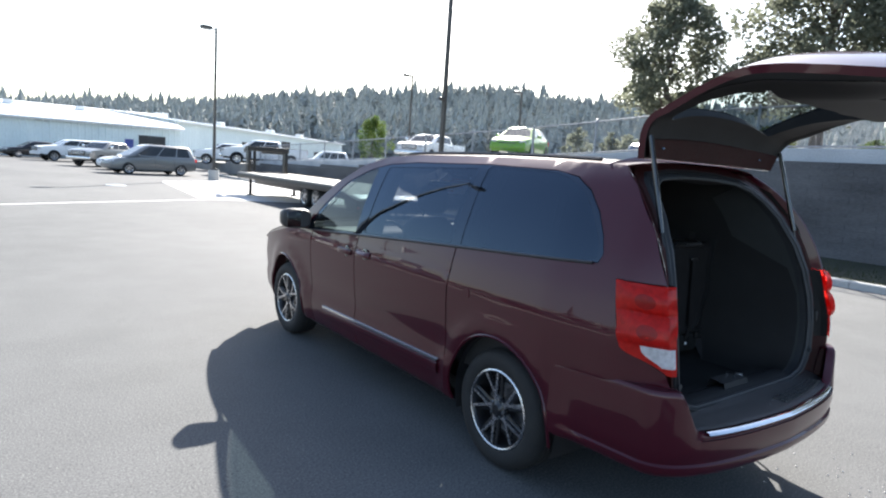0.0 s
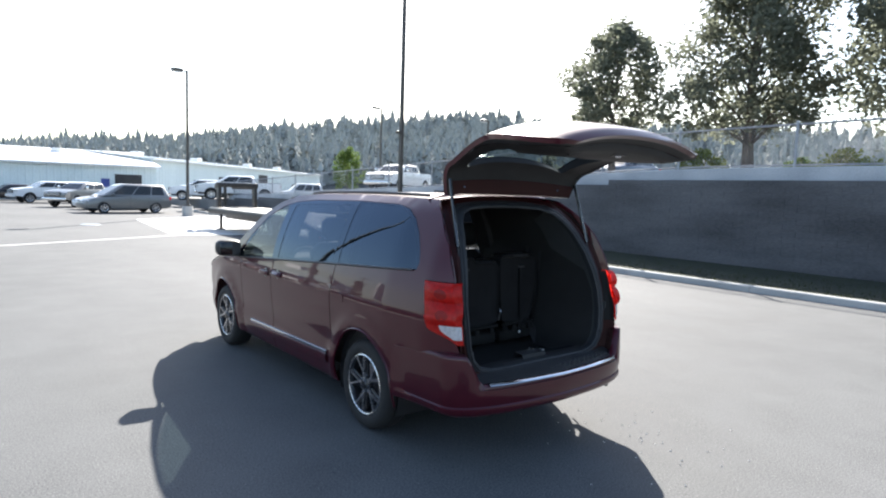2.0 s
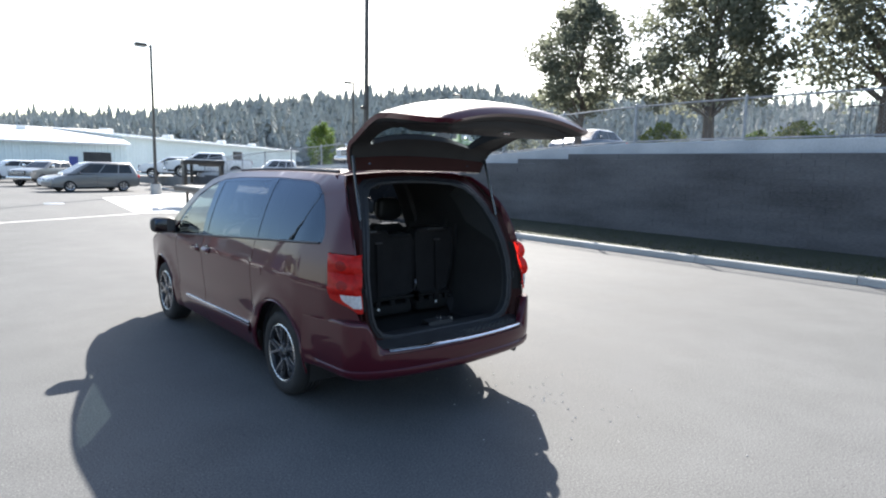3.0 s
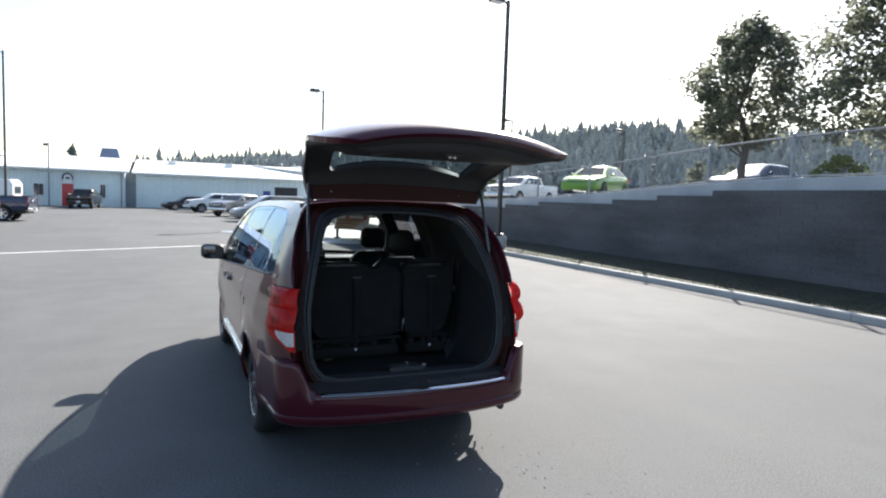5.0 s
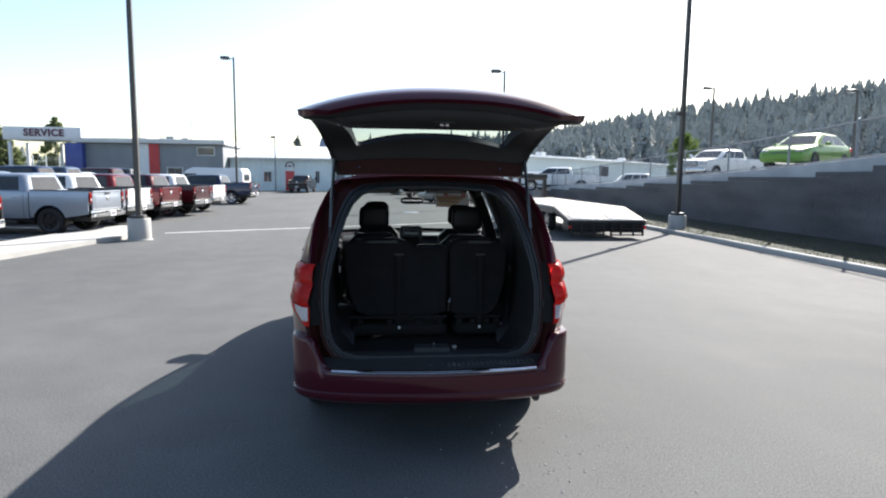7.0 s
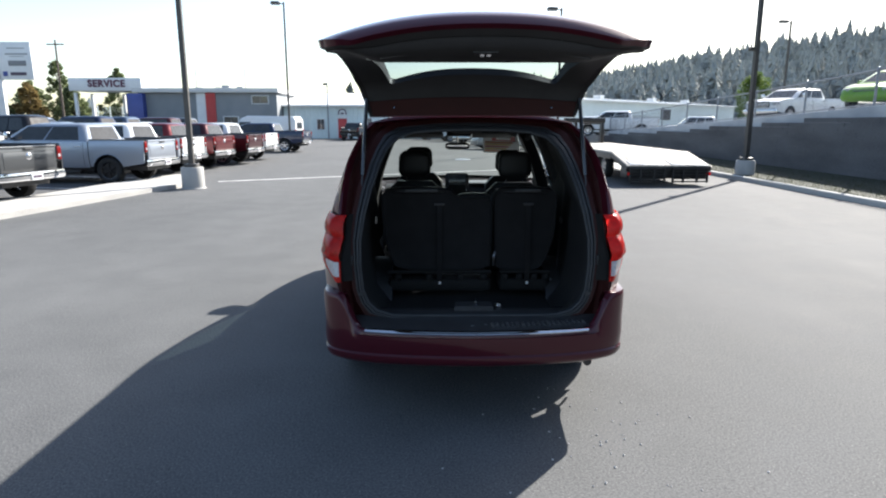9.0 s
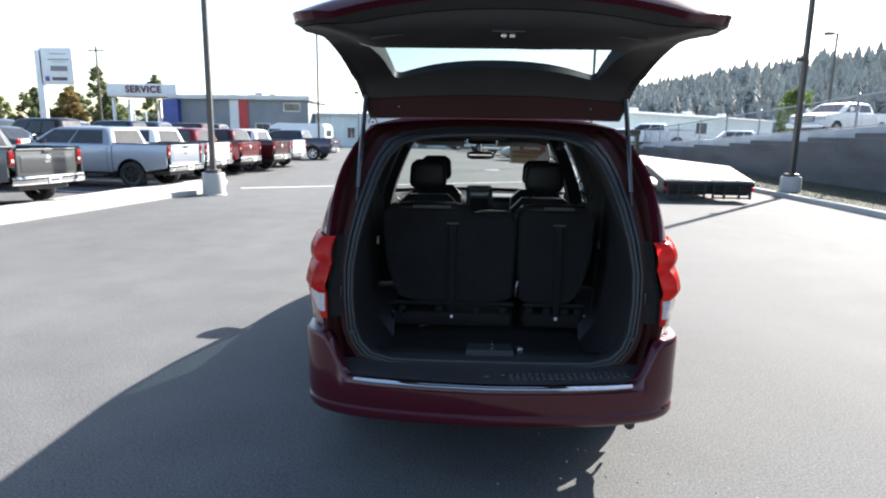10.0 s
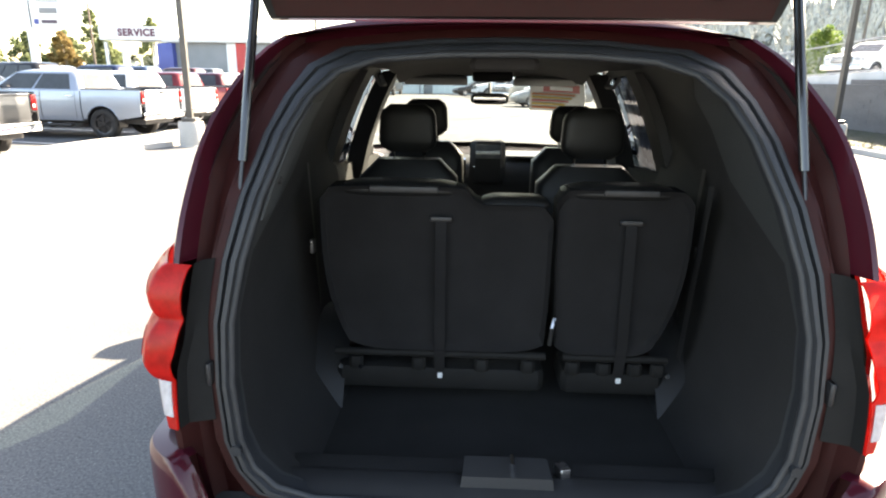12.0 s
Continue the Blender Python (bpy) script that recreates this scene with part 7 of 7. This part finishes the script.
# ---- gooseneck flatbed trailer ----
tr = thing("flatbed_trailer", "black gooseneck flatbed trailer with a pale board deck and ramps", "trailer", "", pose(6.53, 14.2, 0, 0, 0, 0.6))
for s in (-1, 1):
    part("side_rail", Mesh().box((s * 1.2, 5.85, .78), (.08, 8.5, .2), None, .01), TRAILER_BLACK, tr)
    part("frame_beam", Mesh().box((s * .45, 5.7, .58), (.12, 8.6, .26), None, .01), TRAILER_BLACK, tr)
    part("gooseneck_upright", Mesh().box((s * .8, 10.0, 1.35), (.14, .3, 1.1), None, .015), TRAILER_BLACK, tr)
    part("gooseneck_arm", Mesh().box((s * .6, 10.75, 1.82), (.14, 1.7, .2), Euler((0, 0, s * .25)).to_matrix(), .015), TRAILER_BLACK, tr)
    part("landing_leg", Mesh().box((s * .95, 9.3, .42), (.1, .1, .8), None, .01), TRAILER_BLACK, tr)
    part("leg_foot", Mesh().box((s * .95, 9.3, .03), (.26, .26, .04)), TRAILER_BLACK, tr)
    part("tail_light", Mesh().box((s * 1.15, -.03, .36), (.12, .03, .08)), LENS_RED, tr, "small red light")
    rp = Mesh()
    for k in range(5):
        rp.box((s * .62, -.02, .13 + k * .09), (1.05, .05, .035))
    for dx in (-.5, -.2, .2, .5):
        rp.box((s * .62 + dx, -.02, .31), (.05, .06, .42))
    part("folded_ramp", rp, TRAILER_BLACK, tr, "black folded ramp frame")
    for y in (3.2, 4.1):
        wheel_of(tr, s * .98, y, .38, .24, s, STEEL)
part("gooseneck_top", Mesh().box((0, 10.0, 1.9), (1.8, .34, .2), None, .015), TRAILER_BLACK, tr)
part("front_panel", Mesh().box((0, 10.0, .8), (2.4, .12, .28), None, .01), TRAILER_BLACK, tr)
part("coupler", Mesh().tube([(0, 11.5, 1.8), (0, 11.5, .95)], .07, 8), TRAILER_BLACK, tr)
for s in (-1, 1):
    part("tail_rail", Mesh().box((s * 1.2, .82, .66), (.07, 1.68, .14), Euler((.196, 0, 0)).to_matrix(), .01), TRAILER_BLACK, tr)
    part("ramp_plate", Mesh().box((s * .6, .30, .655), (1.0, .50, .02), Euler((.196, 0, 0)).to_matrix(), .004), GALV, tr, "pale ramp plate")
    part("tail_beam", Mesh().box((s * .45, .8, .50), (.12, 1.6, .2), Euler((.196, 0, 0)).to_matrix(), .01), TRAILER_BLACK, tr)
part("ramp_box", Mesh().box((0, 0.42, .36), (2.36, .62, .30), None, .02), TRAILER_BLACK, tr, "black ramp box under the tail")
part("rear_beam", Mesh().box((0, 0.06, .50), (2.45, .10, .12), None, .01), TRAILER_BLACK, tr)
for k in range(11):
    x = -1.1 + k * .22
    part("deck_board", Mesh().box((x, 5.85, .895), (.205, 8.4, .04), None, .008), WOOD_DECK, tr)
    part("tail_board", Mesh().box((x, .82, .735), (.205, 1.66, .035), Euler((.196, 0, 0)).to_matrix(), .006), WOOD_DECK, tr)

# ---- trees and far woods ----
def leafy(name, label, x, y, z, height, crown_r, crown_z, crown_h, mat, n=46, per=130, leaf=0.17, seed=1, trunk=0.16, wide=1.0):
    """A broadleaf tree: a tapered trunk, limbs, and a crown of separate leaves in uneven clumps."""
    rnd = random.Random(seed)
    t = thing(name, label, "tree", "", pose(x, y, z))
    tr = Mesh()
    sway = [(rnd.uniform(-.08, .08) * k, rnd.uniform(-.08, .08) * k) for k in range(6)]
    top = crown_z + crown_h * 0.75
    tr.tube([(sway[k][0], sway[k][1], top * k / 5 - (0.1 if k == 0 else 0)) for k in range(6)], [trunk * (1.35, 1.0, 0.85, 0.62, 0.4, 0.15)[k] for k in range(6)], 9)
    cr = Mesh()
    for i in range(n):
        u = (i + 0.5) / n
        a = i * 2.399 + rnd.uniform(-.3, .3)
        h = u
        rad = crown_r * math.sin(math.pi * min(1, (0.12 + 0.88 * h) ** 0.8)) ** 0.62 * rnd.uniform(0.32, 1.02) * (1 + 0.16 * math.sin(3 * a + 9 * h + seed))
        c = Vector((rad * math.cos(a) * wide, rad * math.sin(a), crown_z + crown_h * h * rnd.uniform(0.93, 1.05)))
        if i % 3 == 0:
            s = Vector((0, 0, max(crown_z * 0.7, c.z - crown_h * 0.25)))
            tr.tube([s, s.lerp(c, .55) + Vector((0, 0, .12)), c], [trunk * 0.3, trunk * 0.18, 0.012], 5)
        cl = rnd.uniform(0.16, 0.36) * crown_r * (0.75 if h > 0.85 else 1)
        for k in range(int(per * rnd.uniform(.6, 1.2))):
            d = Vector((rnd.gauss(0, 1), rnd.gauss(0, 1), rnd.gauss(0, 0.8)))
            p = c + d.normalized() * cl * rnd.random() ** 0.4 * (1.5 if rnd.random() < 0.06 else 1)
            e = Vector((rnd.gauss(0, 1), rnd.gauss(0, 1), rnd.gauss(0, .6))).normalized()
            f = e.cross(Vector((rnd.gauss(0, 1), rnd.gauss(0, 1), rnd.gauss(0, 1)))).normalized()
            s = leaf * rnd.uniform(.6, 1.2)
            cr.add([p - e * s * .5, p + f * s * .3, p + e * s * .5, p - f * s * .3], [(0, 1, 2, 3)])
    part("trunk", tr, BARK, t)
    part("crown", cr, mat, t, "", 0)
    return t


leafy("maple_tree", "leafy green maple with a slender trunk behind the fence", 19.9, 14.3, 2.40, 7.5, 2.3, 2.3, 4.7, LEAF_MAPLE, 74, 190, 0.21, 3)
leafy("maple_tree", "broad dark green maple behind the fence", 20.5, 8.5, 2.45, 8.7, 3.0, 2.2, 6.7, LEAF_MAPLE, 105, 215, 0.22, 5, 0.2)
leafy("maple_tree", "large dark maple with a thick trunk by the railing", 22.0, 3.0, 2.5, 8.7, 3.3, 2.5, 7.7, LEAF_MAPLE, 115, 215, 0.22, 8, 0.32)
leafy("maple_tree", "large dark maple beyond the railing", 23.6, -3.4, 2.5, 8.7, 3.2, 2.6, 7.7, LEAF_MAPLE, 80, 330, 0.15, 9, 0.26)
leafy("young_tree", "young light green tree beyond the upper lot", 32.0, 59.5, lot_z(32, 59.5) - 0.05, 5, 1.9, 1.6, 4.4, LEAF_YOUNG, 40, 110, 0.26, 12, 0.1)
leafy("shrub", "yellow-green rounded shrub on the upper lot", 17.8, 8.9, 2.46, 1.5, 0.75, 0.2, 1.0, LEAF_SHRUB, 26, 80, 0.13, 21, 0.04)
leafy("shrub", "yellow-green rounded shrub on the upper lot", 18.6, 4.6, 2.46, 1.5, 1.0, 0.1, 0.95, LEAF_SHRUB, 30, 90, 0.13, 22, 0.04, 1.2)
leafy("shrub", "low green shrub on the upper lot", 21.5, 7.0, 2.5, 1.5, 0.8, 0.1, 0.9, LEAF_YOUNG, 26, 80, 0.13, 23, 0.04, 1.2)
for i, (x, y, h, r) in enumerate(((40, 47, 4.2, 0.7), (43, 49, 4.6, 0.7), (46, 47.5, 4.8, 1.1), (55, 50, 5.5, 2.0), (61, 47, 5, 2.2), (50, 41, 4.2, 1.5))):
    leafy("dark_tree", "dark narrow tree beyond the upper lot", x, y, lot_z(x, y) - 0.05, h + 0.6, r, 0.5, h, HAZED_NEEDLES if i < 3 else LEAF_MAPLE, 30, 100, 0.3, 30 + i, 0.1)
for i, (x, y, h, r, mt) in enumerate(((-58, 80, 6.8, 2.2, LEAF_STREET), (-63, 79, 6.0, 2.1, LEAF_STREET), (-50, 84, 6.6, 2.0, LEAF_STREET), (-54.6, 82, 7.0, 1.7, LEAF_AUTUMN), (-53.4, 87, 11.0, 2.0, LEAF_STREET), (-59.5, 90, 7.5, 2.4, LEAF_STREET), (-47.5, 92, 9.5, 2.4, LEAF_STREET), (-43, 88, 5.4, 2.0, LEAF_STREET), (-56, 95, 6, 2.4, LEAF_STREET), (-37, 96, 5.5, 3.0, LEAF_STREET), (-44, 100, 5.5, 3.0, LEAF_STREET), (-30, 100, 5.0, 3.0, LEAF_STREET), (-71, 78, 6.5, 2.3, LEAF_STREET))):
    leafy("street_tree", "tawny autumn street tree" if mt is LEAF_AUTUMN else "green street tree beside the dealership", x, y, 0, h, r, 1.3, h - 1.6, mt, 40, 110, 0.44, 50 + i, 0.14)

def conifer(m, p, h, r, rnd, tiers=5, sides=7):
    for i in range(tiers):
        z0, z1 = h * (0.08 + 0.8 * i / tiers), h * (0.08 + 0.92 * (i + 1.5) / (tiers + .6))
        rr = r * (1 - i / tiers) ** 0.6
        a0 = rnd.random() * 6
        ring = [p + Vector((rr * math.cos(a0 + 6.283 * j / sides) * rnd.uniform(.6, 1.15), rr * math.sin(a0 + 6.283 * j / sides) * rnd.uniform(.6, 1.15), z0 + h * rnd.uniform(-.03, .03))) for j in range(sides)]
        m.add(ring + [p + Vector((rnd.uniform(-.1, .1) * r, rnd.uniform(-.1, .1) * r, min(z1, h)))], [(j, (j + 1) % sides, sides) for j in range(sides) if rnd.random() < 0.55])
    return m


# beyond the white building
far_rnd = random.Random(71)
dt = thing("dark_tree", "dark rounded tree beyond the white building", "tree", "", pose(-15.9, 115, 0))
part("trunk", Mesh().tube([(0, 0, -.2), (0, 0, 8.0)], [0.22, 0.08], 7), BARK, dt)
part("crown", conifer(Mesh(), Vector((0, 0, 1.2)), 8.3, 3.1, far_rnd, 16, 15), LEAF_DARK, dt)
hb = thing("house", "far house with a slate blue gable roof", "house", "", pose(-10.8, 125.8, 0, 0, 0, -4))
part("wall", Mesh().box((0, 0, 3.6), (3.2, 6.0, 7.4)), WHITE_WALL, hb)
part("roof", Mesh().loft([[(-1.75, y, 7.25), (-1.25, y, 9.2), (1.25, y, 9.2), (1.75, y, 7.25)] for y in (-3.3, 3.3)], True, True), BLUE_ROOF, hb, "slate blue roof")

# wooded ridge to the north-east, and tree tops beyond the roofs
ridge_el = spline([(-40, 2.0), (-12, 2.2), (0, 2.6), (6, 3.7), (12, 4.2), (20, 5.5), (27, 6.5), (34, 7.1), (41, 7.9), (48, 7.2), (60, 7.0), (75, 6.0), (100, 4.5)])


def ridge_point(az, k):
    """k from 0 at the foot to 1 at the crest."""
    r = 190 + 190 * k
    z = (math.tan(radians(ridge_el(az))) * 380 - 11) * k ** 1.1
    return Vector((r * math.sin(radians(az)), r * math.cos(radians(az)), max(0.0, z) * (1 if az > -2 else 0.0) - 0.5))


hill = Mesh()
azs = list(np.arange(-8, 112, 2.0))
hill.loft([[ridge_point(a, k) for k in (0, .2, .4, .6, .8, 1.0)] + [ridge_point(a, 1.0) * 1.5] for a in azs], False, False)
structure("far_hill", hill, HILL_EARTH, "wooded hillside on the horizon", "hill", 60)


rnd = random.Random(77)
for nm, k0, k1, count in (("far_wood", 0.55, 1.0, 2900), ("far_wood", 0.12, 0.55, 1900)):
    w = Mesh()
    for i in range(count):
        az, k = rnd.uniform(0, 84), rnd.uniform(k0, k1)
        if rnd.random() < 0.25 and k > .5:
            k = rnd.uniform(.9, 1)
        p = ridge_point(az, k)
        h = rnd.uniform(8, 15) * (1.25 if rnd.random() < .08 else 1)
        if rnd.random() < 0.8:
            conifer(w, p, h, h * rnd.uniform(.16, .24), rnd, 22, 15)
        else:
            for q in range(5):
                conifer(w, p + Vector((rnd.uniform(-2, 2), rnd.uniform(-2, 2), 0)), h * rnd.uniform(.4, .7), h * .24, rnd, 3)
    tagged(part(nm, w, HAZED_NEEDLES, None, "", 0), "hazy dense pine wood on the ridge", "woods", "", "stuff")
w = Mesh()
for i in range(150):
    az, r = rnd.uniform(-30, 4), rnd.uniform(170, 260)
    if rnd.random() < .5:
        az = rnd.gauss(-2, 4)
    h = rnd.uniform(5, 9.5) * (r / 200) * (1.35 if rnd.random() < .1 else 1)
    p = Vector((r * math.sin(radians(az)), r * math.cos(radians(az)), 0))
    for q in range(2):
        conifer(w, p + Vector((rnd.uniform(-3, 3), 0, 0)), h * rnd.uniform(.75, 1), h * rnd.uniform(.25, .42), rnd, 4)
for az, h, r in ((-0.66, 16.0, 2.6), (0.95, 14.4, 2.0), (3.5, 13.9, 1.8)):
    conifer(w, Vector((200 * math.sin(radians(az)) - 1.5, 197 * math.cos(radians(az)), 0)), h, r, rnd, 16, 13)
for i in range(46):
    az = rnd.uniform(-2.8, 5.0)
    conifer(w, Vector((205 * math.sin(radians(az)) - 1.5, 200, 0)), rnd.uniform(10.5, 13.2), rnd.uniform(2.2, 3.6), rnd, 9, 11)
# Ring out of view behind the camera, added to darken the paint's reflections.
for i in range(520):
    az, r = rnd.uniform(118, 306), rnd.uniform(75, 120)
    h = rnd.uniform(7, 13)
    conifer(w, Vector((r * math.sin(radians(az)), r * math.cos(radians(az)), 0)), h, h * rnd.uniform(.25, .42), rnd, 6)
tagged(part("distant_trees", w, HAZED_NEEDLES, None, "", 0), "distant tree tops beyond the roofs, with an added unseen ring for reflections", "woods", "", "stuff")
up = thing("utility_pole", "wooden utility pole with a crossarm", "utility pole", "", pose(-43.2, 70, 0))
part("pole", Mesh().tube([(0, 0, -.2), (0, 0, 11)], [0.16, 0.09], 8), BARK, up)
part("crossarm", Mesh().box((0, 0, 10.5), (1.9, 0.12, 0.14)), BARK, up)
up2 = thing("utility_pole", "slim utility pole beside the white building", "utility pole", "", pose(-12.2, 67.6, 0))
part("pole", Mesh().tube([(0, 0, -.2), (0, 0, 6.2)], [0.09, 0.07], 8), GALV, up2)
part("floodlight", Mesh().box((-0.25, 0, 6.0), (0.4, 0.3, 0.25), None, 0.04), LAMP_HEAD, up2)

# ---- the nearest blocks of the retaining wall, one by one ----
block_meshes = []
for k in range(4):
    q = Mesh().box((0, 0, 0), (0.07, BL - 0.003, BH - 0.003), None, 0.002)
    q.v = [(x + (noise.noise(Vector((x * 9 + k * 7, y * 9, z * 9))) * 0.010 if x < 0 else 0), y, z) for x, y, z in q.v]
    me = bpy.data.meshes.new("block")
    me.from_pydata(q.v, [], q.f)
    me.materials.append(BLOCK)
    block_meshes.append(me)
for i, (y0, z0) in enumerate(near_blocks):
    ob = new("block", block_meshes[i % 4])
    ob.location = (WALL_X + 0.02 + random.uniform(-0.003, 0.003), y0 + BL / 2, z0 + BH / 2)
    ob.parent = wall
